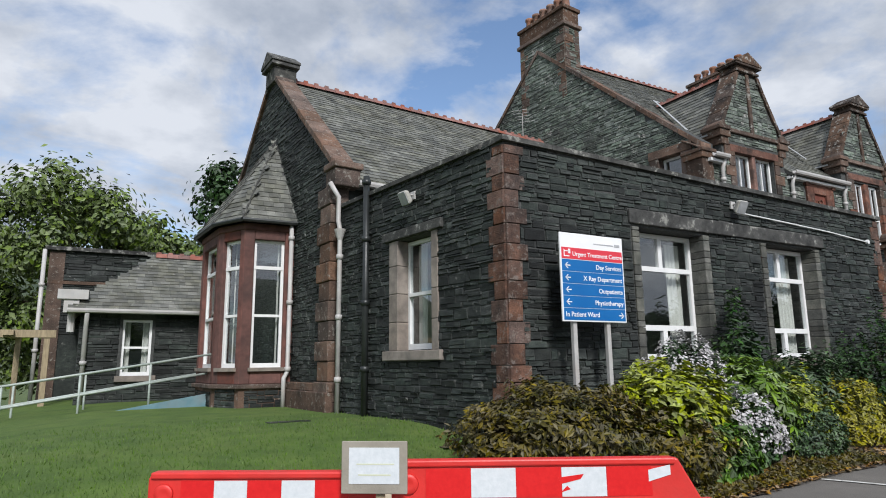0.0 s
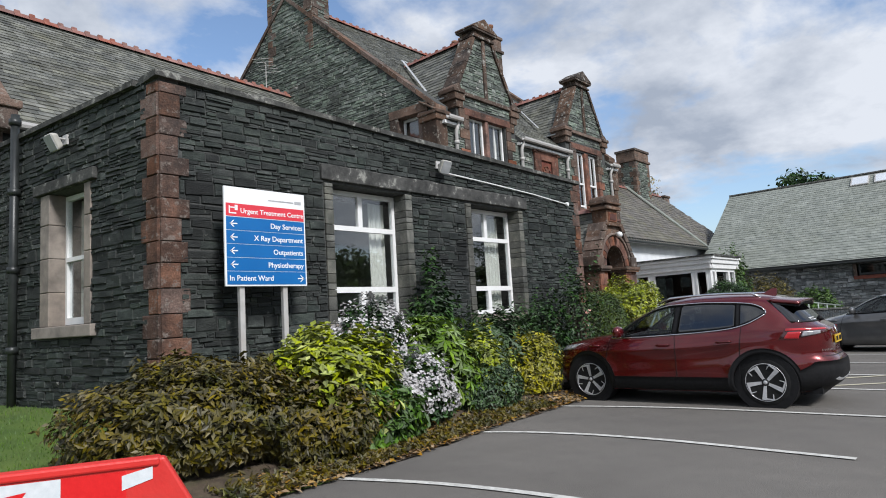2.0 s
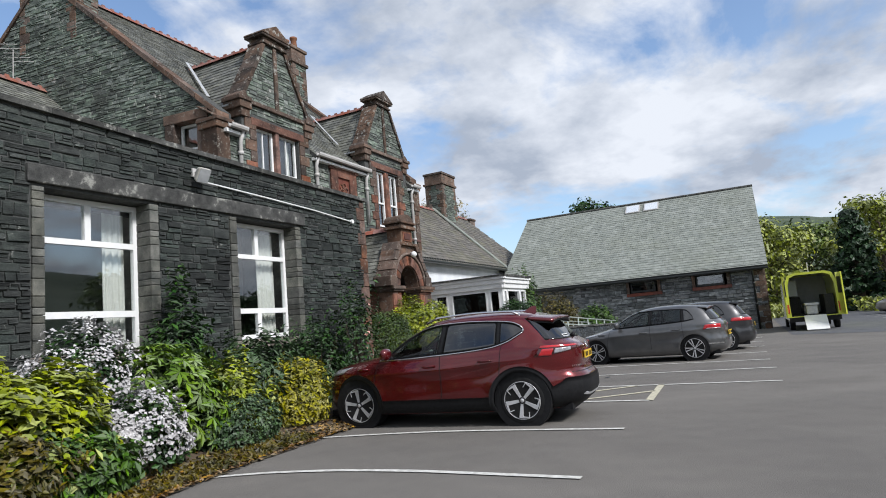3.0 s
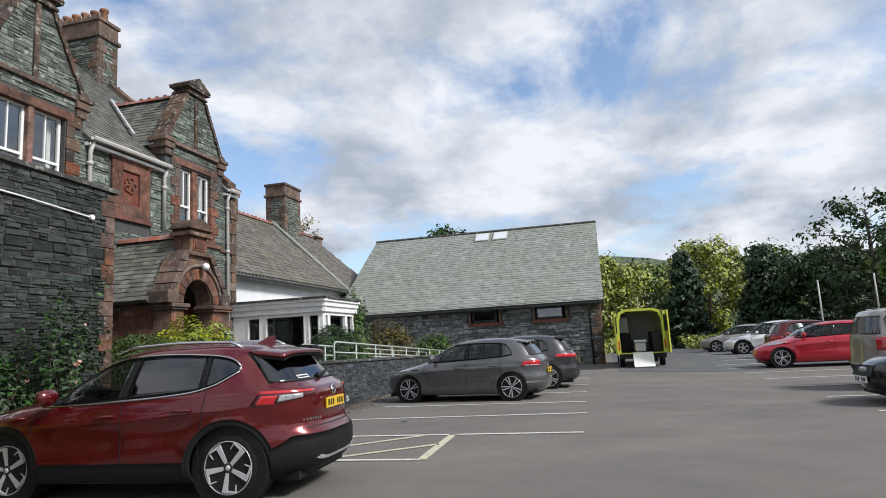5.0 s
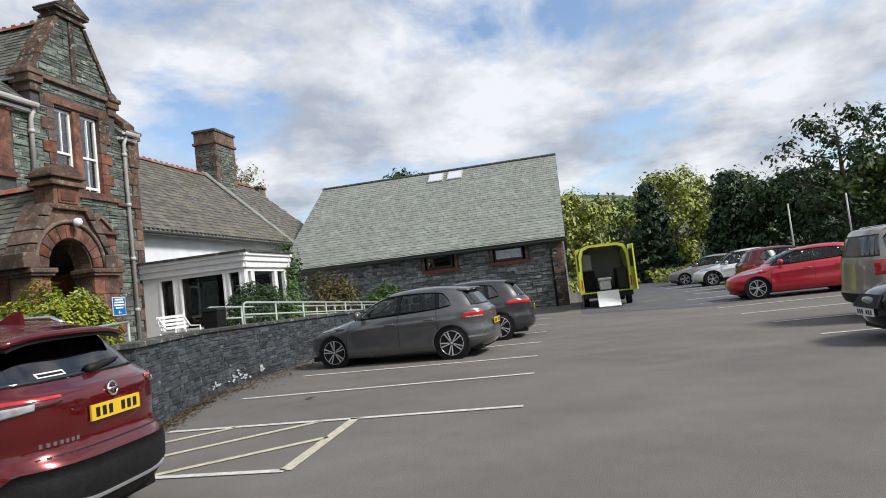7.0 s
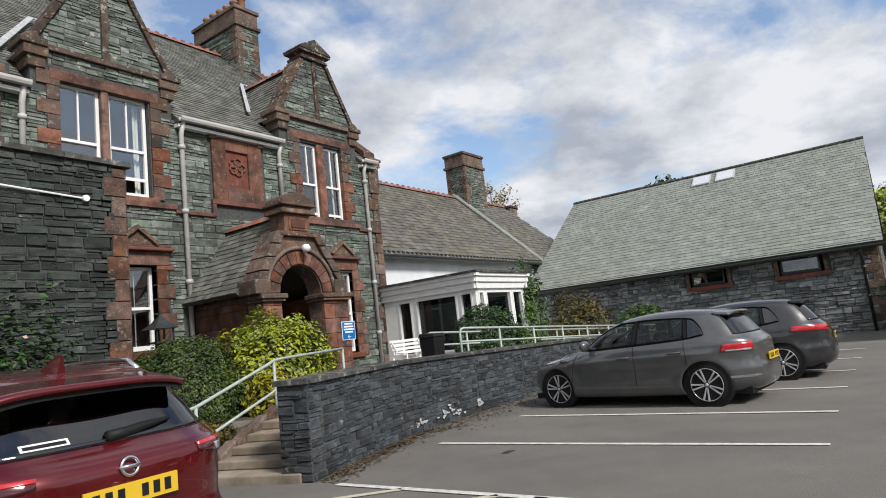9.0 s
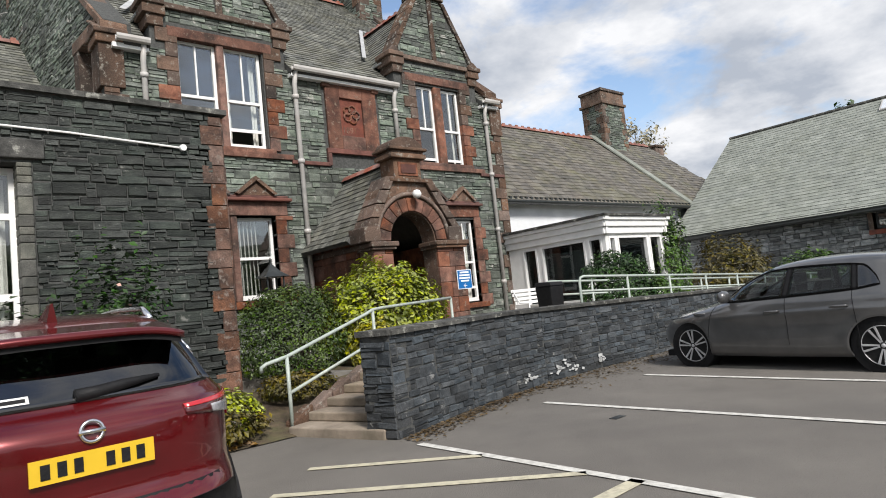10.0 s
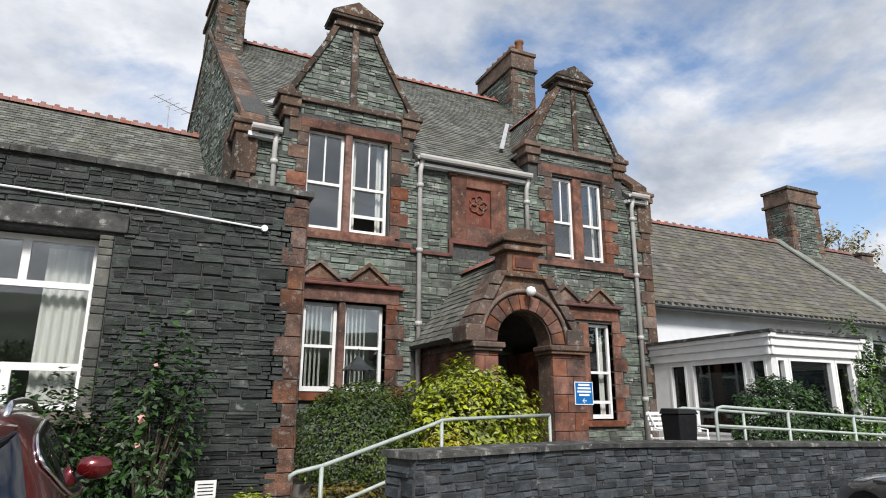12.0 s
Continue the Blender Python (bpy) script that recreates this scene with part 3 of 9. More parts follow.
part("flat_roof", sh, COPING, wing)
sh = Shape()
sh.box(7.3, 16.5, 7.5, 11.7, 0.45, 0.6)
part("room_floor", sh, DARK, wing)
sh = Shape()
sh.box(7.6, 16.6, 10.4, 10.5, 0.5, 4.2)
part("room_wall", sh, ROOM, wing)
# copings
def coping_run(fc, s0, s1, topf, parent, over=0.07, back=0.44, hh=0.10, each=0.9, m=COPING):
    n = max(1, round((s1 - s0) / each))
    for i in range(n):
        a, b = s0 + (s1 - s0) * i / n + .003, s0 + (s1 - s0) * (i + 1) / n - .003
        q = Shape()
        za, zb = topf(a), topf(b)
        q.hexa([fc.p(a, over, za), fc.p(b, over, zb), fc.p(b, -back, zb), fc.p(a, -back, za), fc.p(a, over, za + hh * .75), fc.p(b, over, zb + hh * .75), fc.p(b, -back, zb + hh), fc.p(a, -back, za + hh)])
        part("coping_stone", q, m, parent)
coping_run(wf, -0.07, W_LEN + 0.08, wing_top, wing)
coping_run(wlf, 0.46, W_BACK, lambda s: 4.64, wing)
# band of dark stone under the coping and lintel over both windows
sh = Shape()
wf.box(sh, 2.38, 7.72, 0.0, 0.06, 3.66, 3.90)
bevelled(part("lintel", sh, COPING, wing, "long dark stone lintel"), 0.015)
for a, b, z0, z1 in front_holes:
    for x0, x1 in ((a - 0.14, a + 0.014), (b - 0.014, b + 0.14)):
        k = 0
        z = z0
        while z < z1 - .01:
            h = min(0.16 + .07 * math.sin(z * 9 + x0 * 5), z1 - z)
            q = Shape()
            wf.box(q, x0, x1, -0.3, 0.035, z + .003, z + h - .003)
            bevelled(part("jamb_stone", q, JAMB_SLATE, wing_front), 0.012)
            z += h
    q = Shape()
    wf.box(q, a - 0.16, b + 0.16, -0.35, 0.09, z0 - 0.14, z0)
    bevelled(part("sill", q, GREY_STONE, wing_front, "grey stone window sill"), 0.012)
# modern casement windows
def casement(fc, s0, s1, z0, z1, parent, recess):
    fr = Shape()
    d0, d1, w = -recess - .07, -recess, 0.075
    fc.box(fr, s0, s0 + w, d0, d1, z0, z1); fc.box(fr, s1 - w, s1, d0, d1, z0, z1)
    fc.box(fr, s0 + w, s1 - w, d0, d1, z0, z0 + w); fc.box(fr, s0 + w, s1 - w, d0, d1, z1 - w, z1)
    win = part("window", fr, WHITE, parent, "white framed window with three tiers of lights")
    zl, zu, mid = z0 + 0.50, z1 - 0.60, (s0 + s1) / 2
    q = Shape()
    fc.box(q, s0 + w, s1 - w, d0, d1, zl - .045, zl + .045)
    part("transom", q, WHITE, win)
    q = Shape(); fc.box(q, s0 + w, s1 - w, d0, d1, zu - .04, zu + .04)
    part("transom", q, WHITE, win)
    q = Shape(); fc.box(q, mid - .05, mid + .05, d0, d1, z0 + w, zl - .045)
    part("mullion", q, WHITE, win)
    q = Shape(); fc.box(q, mid - .045, mid + .045, d0, d1, zu + .04, z1 - w)
    part("mullion", q, WHITE, win)
    for a, b, lo, hi in ((s0 + w, mid - .05, z0 + w, zl - .045), (mid + .05, s1 - w, z0 + w, zl - .045), (s0 + w, s1 - w, zl + .045, zu - .04), (s0 + w, mid - .045, zu + .04, z1 - w), (mid + .045, s1 - w, zu + .04, z1 - w)):
        q = Shape()
        fc.box(q, a, b, d0 + .03, d0 + .04, lo, hi)
        part("pane", q, PANE, win).visible_shadow = False
    return win
w1 = casement(wf, 2.58, 4.14, 1.52, 3.60, wing, 0.26)
w2 = casement(wf, 5.86, 7.44, 1.52, 3.60, wing, 0.26)
drape(wf, 3.72, 4.05, -0.48, 1.6, 3.5, w1)
drape(wf, 6.85, 7.34, -0.48, 1.6, 3.5, w2)
drape(wf, 5.95, 6.05, -0.48, 1.6, 3.5, w2)
# side window
sash(wlf, 1.74, 2.76, 1.72, 3.60, wing, 0.2, curtain=0.22)
for a, b, z0, z1 in left_holes:
    for x0, x1, prd in ((a - 0.16, a + .014, .03), (b - .014, b + 0.26, .03)):
        z = z0
        while z < z1 - .01:
            h = min(0.49, z1 - z)
            q = Shape()
            wlf.box(q, x0, x1, -0.22, prd, z + .003, z + h - .003)
            bevelled(part("jamb_stone", q, GREY_STONE, wing_left), 0.012)
            z += h
    q = Shape()
    wlf.box(q, a - 0.26, b + 0.40, -0.25, 0.08, z0 - 0.16, z0)
    bevelled(part("sill", q, GREY_STONE, wing_left, "pinkish stone window sill"), 0.012)
    q = Shape()
    wlf.box(q, a - 0.3, b + 0.42, 0.0, 0.07, z1 + 0.01, z1 + 0.17)
    bevelled(part("lintel", q, COPING, wing_left), 0.012)
quoins(wf, 0.0, 1, -0.1, 4.60, QUOIN, wing_front, wide=.34, narrow=.24, h=.27, proud=.028, other=(wlf, 0.0, 1))
quoins(wf, W_LEN, -1, 0.2, 4.44, QUOIN, wing_front, h=0.30, wide=0.32, narrow=0.2, proud=.028, other=(wrf, 0.0, 1), seed=8)
holes_f = [(a - .15, b + .15, z0 - .15, z1 + .05) for a, b, z0, z1 in front_holes] + [(2.38, 7.72, 3.65, 3.91), (-1, 0.24, -1, 9), (9.78, 11, -1, 9)]
holes_l = [(a - .16, b + .26, z0, z1) for a, b, z0, z1 in left_holes] + [(1.46, 3.26, 1.54, 1.7), (1.42, 3.28, 3.63, 3.79), (-1, 0.24, -1, 9)]
# black and grey pipes on the side wall, lamps, cable
downpipe(wing, [wlf.p(3.72, 0.10, 0.40), wlf.p(3.72, 0.10, 5.02)], PIPE_BLACK, 0.06, (1.4, 2.6, 3.8, 4.9), "black iron soil pipe")
downpipe(wing, [wlf.p(4.85, 0.30, 5.15), wlf.p(4.80, 0.12, 4.85), wlf.p(4.80, 0.12, 4.35), wlf.p(4.72, 0.12, 4.15), wlf.p(4.72, 0.12, 0.45)], PIPE_GREY, 0.048, (1.2, 2.4, 3.6), "pale grey iron downpipe")
q = Shape()
q.lathe([(0.05, -.12), (0.08, -.02), (0.11, 0.06), (0.12, 0.10), (0.10, 0.10)], 12, Matrix.Translation(wlf.p(4.72, 0.12, 4.06)))
part("hopper", q, PIPE_GREY, wing)

CREAM = mat("weathered_cream_paint", (.42, .41, .37), (.56, .55, .50), 6, .5, .08, stain=(.28, .26, .22), stain_scale=5, stain_amt=.5)
def floodlight(fc, s, z, tilt=-28):
    m = Matrix.Translation(fc.p(s, 0.02, z)) @ Matrix((fc.u, fc.n, Vector((0, 0, 1)))).transposed().to_4x4()
    th = thing("floodlight", "white square wall floodlight on a bracket", "light", m, "floodlights on the wing")
    q = Shape(); q.box(-.06, .06, 0, .03, -.05, .09)
    part("bracket", q, PIPE_GREY, th)
    q = Shape(); q.tube([(0, .03, .03), (0, .10, .03), (0, .12, -.02)], .018, 8)
    part("arm", q, PIPE_GREY, th)
    q = Shape()
    t = Matrix.Translation((0, .17, -.04)) @ Matrix.Rotation(radians(tilt), 4, "X")
    q.hexa([t @ Vector(p) for p in ((-.10, -.06, -.10), (.10, -.06, -.10), (.10, -.06, .10), (-.10, -.06, .10), (-.125, .05, -.13), (.125, .05, -.13), (.125, .05, .13), (-.125, .05, .13))])
    bevelled(part("housing", q, CREAM, th), .035, 3)
    q = Shape()
    q.hexa([t @ Vector(p) for p in ((-.105, .048, -.11), (.105, .048, -.11), (.105, .048, .11), (-.105, .048, .11), (-.105, .058, -.11), (.105, .058, -.11), (.105, .058, .11), (-.105, .058, .11))])
    part("diffuser", q, LEAD, th)
    return th
floodlight(wf, 5.0, 4.22)
floodlight(wlf, 2.25, 4.30)
q = Shape()
q.tube([wf.p(5.1, .05, 4.12), wf.p(6.4, .05, 4.08), wf.p(8.0, .05, 4.02), wf.p(9.35, .05, 3.93)], 0.014, 6)
cab = part("conduit", q, WHITE, wing, "white surface conduit")
q = Shape()
q.lathe([(.045, -.03), (.05, 0), (.045, .03)], 10, Matrix.Translation(wf.p(9.37, .06, 3.93)) @ pose(0, 0, 0, 90))
part("junction_box", q, WHITE, wing)

# ---- sign ----
BLUE = mat("blue_sign_vinyl", (0.005, 0.115, 0.36), (0.008, 0.135, 0.40), 2, 0.35, 0.02)
SIGN_RED = mat("red_sign_vinyl", (0.62, 0.035, 0.055), (0.68, 0.045, 0.065), 2, 0.35, 0.02)
SIGN_WHITE = mat("white_sign_vinyl", (0.78, 0.78, 0.79), (0.84, 0.84, 0.85), 2, 0.35, 0.02)
def lettering(text, size, fc, s, z, d, parent, m, align="LEFT", bold=0.0):
    cu = bpy.data.curves.new("lettering", "FONT")
    cu.body, cu.size, cu.align_x, cu.extrude, cu.offset = text, size, align, 0.0015, bold
    cu.resolution_u = 3
    tmp = new("lettering", cu)
    bpy.context.view_layer.update()
    me = bpy.data.meshes.new_from_object(tmp)
    bpy.data.objects.remove(tmp)
    me.name = "lettering"
    me.materials.clear()
    me.materials.append(m)
    ob = new("lettering", me)
    ob.parent = parent
    ob.matrix_basis = Matrix.Translation(fc.p(s, d, z)) @ Matrix((fc.u, Vector((0, 0, 1)), fc.n)).transposed().to_4x4()
    return ob

def arrow(fc, s, z, d, size, parent, m, way=-1):
    q = Shape()
    fc.box(q, s - size, s + size, d, d + .002, z - size * .14, z + size * .14)
    for sg in (1, -1):
        q.prism([fc.p(s + way * size, d, z), fc.p(s + way * size * .1, d, z + sg * size * .85), fc.p(s - way * size * .25, d, z + sg * size * .85), fc.p(s + way * size * .62, d, z)], fc.n * .002)
    return fix_normals(part("arrow", q, m, parent))

sf = Face((7.58, 6.545), (1, 0), (0, -1))
sign = thing("direction_sign", "blue, red and white hospital direction sign on two posts", "sign", pose(0, 0, 0))
SW, SZ0, SZ1 = 1.18, 2.03, 3.27
q = Shape(); sf.box(q, 0, SW, -0.03, 0, SZ0, SZ1)
bevelled(part("panel", q, SIGN_WHITE, sign, "white sign panel"), .006)
q = Shape(); sf.box(q, .022, SW - .022, .001, .003, 2.90, 3.06)
part("red_band", q, SIGN_RED, sign)
for i in range(5):
    z = 2.052 + i * 0.169
    q = Shape(); sf.box(q, .022, SW - .022, .001, .003, z, z + .163)
    part("blue_band", q, BLUE, sign)
q = Shape()
for sx in (.24, .86):
    q = Shape(); sf.box(q, sx - .035, sx + .035, -.10, -.032, 0.1, 3.1)
    bevelled(part("post", q, PIPE_GREY, sign, "pale grey square post"), .01)
lettering("Urgent Treatment Centre", .088, sf, .215, 2.945, .004, sign, SIGN_WHITE, bold=.0012)
for i, tx in enumerate(("Physiotherapy", "Outpatients", "X Ray Department", "Day Services")):
    lettering(tx, .095, sf, SW - .05, 2.268 + i * .169, .004, sign, SIGN_WHITE, "RIGHT", bold=.001)
    arrow(sf, .12, 2.30 + i * .169, .004, .05, sign, SIGN_WHITE, -1)
lettering("In Patient Ward", .095, sf, .05, 2.10, .004, sign, SIGN_WHITE, bold=.001)
arrow(sf, SW - .10, 2.13, .004, .05, sign, SIGN_WHITE, 1)
q = Shape()
sf.box(q, .06, .075, .004, .006, 2.93, 3.03); sf.box(q, .075, .16, .004, .006, 2.93, 2.945); sf.box(q, .075, .15, .004, .006, 3.0, 3.015); sf.box(q, .14, .18, .004, .006, 2.975, 3.04)
part("arrow", q, SIGN_WHITE, sign)
q = Shape(); sf.box(q, .62, 1.0, .001, .003, 3.135, 3.15); sf.box(q, 1.02, 1.12, .001, .003, 3.125, 3.165)
part("small_print", q, LEAD, sign)

# ---- two-storey main house ----
house = thing("main_house", "two-storey Victorian slate and red sandstone house with twin gables", "building", pose(0, 0, 0))
F, MX0, MX1, EAVE, RY, RZ = 10.77, 16.3, 26.9, 7.05, 17.0, 12.7
mf = Face((0, F), (1, 0), (0, -1))
G0 = 0.85
up1, up2 = (17.66, 19.52, 5.12, 7.36), (23.82, 25.42, 5.03, 7.28)
lo1, lo2 = (17.80, 19.52, 1.85, 3.66), (23.72, 25.44, 1.30, 3.60)
doorway = (20.85, 22.0, 0.58, 3.0)
sh = Shape()
pierced(sh, mf, MX0, MX1, 0.2, EAVE, [up1, up2, lo1, lo2, doorway], 0.5)
GX = ((18.62, 17.14, 20.10, 10.52), (24.62, 23.12, 26.12, 10.42))
def gable_half(z, zc):
    """Half width of a front gable at height z: steep slopes between kneelers and cap."""
    return 1.48 if z < 8.0 else max(0.44, 1.40 - (z - 8.05) * 0.545)
for cx, a, b, zt in GX:
    top = zt - 0.62
    wa, wb, wt = (up1[0], up1[1], up1[3]) if cx < 20 else (up2[0], up2[1], up2[3])
    mf.box(sh, a + .04, wa, -.45, 0, EAVE, wt)
    mf.box(sh, wb, b - .04, -.45, 0, EAVE, wt)
    mf.poly(sh, [(a + .04, wt), (b - .04, wt), (b - .04, 8.0), (cx + gable_half(8.05, 0), 8.05), (cx + gable_half(top, 0), top), (cx + .44, top), (cx + .44, zt - .45), (cx - .44, zt - .45), (cx - .44, top), (cx - gable_half(top, 0), top), (cx - gable_half(8.05, 0), 8.05), (a + .04, 8.0)], -0.45, 0)
front_wall = fix_normals(part("wall", sh, MORTAR, house, "green slate rubble front wall"))
# west and east gables
mw = Face((MX0 + .06, F), (-.095, 1), (-1, 0))
me_ = Face((MX1, F), (0, 1), (1, 0))
half = RY - F
wh = (0.55, 1.5, 5.9, 7.45)
sh = Shape()
pierced(sh, mw, 0.001, 2 * half, 0.2, EAVE + .4, [wh], 0.5)
mw.poly(sh, [(0.0, EAVE + .4), (2 * half, EAVE + .4), (half, RZ + .1)], -0.5, 0)
west_wall = fix_normals(part("wall", sh, MORTAR, house, "slate rubble gable end"))
sh = Shape()
pierced(sh, me_, 0.001, 2 * half, 0.2, EAVE + .1, [], 0.5)
me_.poly(sh, [(0.0, EAVE + .1), (2 * half, EAVE + .1), (half, RZ + .1)], -0.5, 0)
east_wall = fix_normals(part("wall", sh, MORTAR, house, "slate rubble gable end"))
mb = Face((0, F + 2 * half), (1, 0), (0, 1))
sh = Shape()
pierced(sh, mb, MX0, MX1, 0.2, EAVE, [], 0.4)
part("wall", sh, SLATE_GREEN, house)
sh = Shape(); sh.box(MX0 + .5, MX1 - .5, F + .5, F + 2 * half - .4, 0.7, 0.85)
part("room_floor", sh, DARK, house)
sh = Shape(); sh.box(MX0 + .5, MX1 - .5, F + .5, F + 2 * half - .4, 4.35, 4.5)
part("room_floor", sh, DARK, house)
sh = Shape(); sh.box(MX0 + .5, MX1 - .5, F + 3.6, F + 3.7, 0.85, 7.0)
part("room_wall", sh, ROOM, house)
sh = Shape(); sh.box(MX0 + .5, MX1 - .5, F + .5, F + 2 * half - .4, 7.42, 7.52)
part("room_ceiling", sh, ROOM, house)
slope_w = lambda s: EAVE + .3 + (RZ - EAVE) * (s / half if s < half else (2 * half - s) / half)
stone_top_f = lambda s: 7.0
# roofs
ov = 0.22
k = (RZ - EAVE) / half
for xa, xb in ((MX0 + .35, GX[0][1] - .02), (GX[0][2] + .02, GX[1][1] - .02), (GX[1][2] + .02, MX1 - .35)):
    slope_roof("eaves_roof", house, [(xa, F - ov, EAVE - k * ov + .12), (xb, F - ov, EAVE - k * ov + .12)], [(xa, F + .5, EAVE + k * .5 + .12), (xb, F + .5, EAVE + k * .5 + .12)], ROOF, label="grey slate eaves", near=(0, 4, 0, 1), seed=14)
roof_s = slope_roof("roof", house, [(MX0 + .33, F + .5, EAVE + k * .5 + .12), (MX1 - .35, F + .5, EAVE + k * .5 + .12)], [(MX0 - .20, RY, RZ), (MX1 - .35, RY, RZ)], ROOF, label="grey slate roof", near=(3.6, 7.0, 0.0, 3.2), seed=11)
slope_roof("roof", house, [(MX1 - .35, F + 2 * half + ov, EAVE - k * ov + .12), (MX0 - .80, F + 2 * half + ov, EAVE - k * ov + .12)], [(MX1 - .35, RY, RZ), (MX0 - .20, RY, RZ)], ROOF, label="grey slate roof", wide=.4, gauge=.3)
ridge_tiles((MX0 + .4, RY, RZ + .08), (MX1 - .9, RY, RZ + .08), RIDGE, roof_s)
for cx, a, b, zt in GX:
    rz = 10.12 if cx < 20 else 9.95
    yb = F + (rz - EAVE) / k
    ye = F + (8.02 - EAVE) / k
    for sg in (-1, 1):
        e0, e1 = (cx + sg * 1.56, F + .30, 7.86), (cx + sg * 1.56, F + (7.86 - EAVE) / k + .1, 7.86)
        r0, r1 = (cx, F + .30, rz), (cx, yb + .1, rz)
        slope_roof("dormer_roof", house, [e0, e1], [r0, r1], ROOF, label="grey slate gable roof", thick=.08, near=(0, 3, 0, 3) if sg < 0 else None, seed=20 + sg, limit=150)
        q = Shape()
        q.tube([(cx + sg * 1.58, F + .3, 7.83), (cx + sg * 1.58, F + (7.86 - EAVE) / k + .1, 7.83)], .03, 6)
        va, vb = Vector((cx + sg * 1.58, F + (7.9 - EAVE) / k + .02, 8.21)), Vector((cx, yb + .04, rz + .28))
        q.prism([va, va + Vector((sg * .13, .0, .0)), vb + Vector((sg * .13, 0, 0)), vb], (0, 0, .02))
        part("valley_flashing", q, LEAD, house)
    ridge_tiles((cx, F + .45, rz + .07), (cx, yb + .05, rz + .07), RIDGE, house, .15)
# gable dressings
GABLE_STONE = mat("dark_weathered_gable_stone", (.042, .033, .027), (.135, .092, .070), 4, .9, .65, rnd=.34, stain=(.03, .026, .024), stain_scale=2.4, stain_amt=.8, fine=40, spec=.25, lichen=((.36, .35, .32), 6.0, .55), speck=.3)
for cx, a, b, zt in GX:
    top = zt - 0.62
    cap = Shape()
    mf.box(cap, cx - .52, cx + .52, -.5, .10, top + .02, top + .10)
    mf.box(cap, cx - .46, cx + .46, -.48, .06, top + .10, zt - .40)
    mf.box(cap, cx - .60, cx + .60, -.54, .15, zt - .40, zt - .33)
    mf.poly(cap, [(cx - .62, zt - .33), (cx + .62, zt - .33), (cx + .58, zt - .27), (cx, zt + .05), (cx - .58, zt - .27)], -.56, .17)
    bevelled(fix_normals(part("gable_cap", cap, GABLE_STONE, house, "lichened sandstone gable cap")), .012)
    for sg in (-1, 1):
        cp = Shape()
        n = 4
        for i in range(n):
            z0, z1 = 8.12 + (top - 8.12) * i / n, 8.12 + (top - 8.12) * (i + 1) / n - .01
            x0, x1 = gable_half(z0, 0), gable_half(z1, 0)
            q = Shape()
            mf.poly(q, [(cx + sg * (x0 - .05), z0), (cx + sg * (x0 + .09), z0), (cx + sg * (x1 + .09), z1), (cx + sg * (x1 - .05), z1)], -.5, .07)
            bevelled(fix_normals(part("coping_stone", q, GABLE_STONE, house)), .01)
        q = Shape()
        mf.box(q, cx + sg * 1.36 - .22, cx + sg * 1.36 + .22, -.5, .12, 7.72, 7.92)
        mf.box(q, cx + sg * 1.40 - .24, cx + sg * 1.40 + .24, -.5, .16, 7.92, 8.04)
        mf.poly(q, [(cx + sg * 1.58, 8.04), (cx + sg * 1.55, 8.10), (cx + sg * 1.46, 8.18), (cx + sg * 1.34, 8.22), (cx + sg * 1.24, 8.04)], -.5, .10)
        mf.box(q, cx + sg * 1.34 - .16, cx + sg * 1.34 + .16, -.5, .07, 7.5, 7.72)
        bevelled(fix_normals(part("kneeler", q, BROWN_STONE, house, "carved sandstone kneeler")), .015)
    q = Shape()
    mf.box(q, a + .3, b - .3, 0, .09, 7.90, 8.02)
    bevelled(part("string_course", q, BROWN_STONE, house), .015)
    q = Shape()
    mf.box(q, cx - .07, cx + .07, 0, .06, 8.02, top)
    bevelled(part("gable_shaft", q, GABLE_STONE, house, "slim sandstone shaft"), .015)
    lint = Shape()
    mf.box(lint, cx - 1.12, cx + 1.12, -.2, .05, 7.33, 7.55)
    bevelled(part("lintel", lint, RED_STONE, house), .015)
    z = 5.1
    while z < 7.3:
        for sg in (-1, 1):
            w = .24 if int(round(z / .3)) % 2 else .42
            q = Shape()
            e = 0.925 if cx < 20 else 0.785
            x0, x1 = sorted((cx + sg * e, cx + sg * (e + w)))
            mf.box(q, x0, x1, -.18, .045, z + .004, z + .296)
            bevelled(part("jamb_stone", q, RED_STONE if (z * 7) % 2 > .6 else BROWN_STONE, front_wall), .012)
        z += .3
    q = Shape()
    mf.box(q, cx - 1.45, cx + 1.45, 0, .08, 4.92, 5.04)
    mf.box(q, cx - 1.05, cx + 1.05, -.2, .05, 5.04, 5.14)
    bevelled(part("sill_course", q, RED_STONE, house), .012)
def mullion(x0, x1, z0, z1):
    q = Shape()
    mf.poly(q, [(x0, z0), (x1, z0), (x1, z1), (x0, z1)], -.2, .02)
    bevelled(part("mullion", q, RED_STONE, house, "red sandstone mullion"), .03)
mullion(18.50, 18.66, 5.12, 7.36)
mullion(24.48, 24.74, 5.03, 7.28)
mullion(18.52, 18.66, 1.85, 3.66)
mullion(24.46, 24.74, 1.30, 3.60)
sash(mf, 17.68, 18.50, 5.14, 7.34, house, .11, bars=(.5,), meeting=.47)
sash(mf, 18.66, 19.50, 5.14, 7.34, house, .11, bars=(.5,), meeting=.47, curtain=.14, open_gap=.28)
sash(mf, 23.84, 24.48, 5.05, 7.26, house, .09, bars=(.5,), meeting=.47, open_gap=.08)
sash(mf, 24.74, 25.40, 5.05, 7.26, house, .09, bars=(.5,), meeting=.47, curtain=.14, open_gap=.08)
wl1 = sash(mf, 17.82, 18.52, 1.88, 3.64, house, .16, meeting=.5)
wl2 = sash(mf, 18.66, 19.50, 1.88, 3.64, house, .16, meeting=.5)
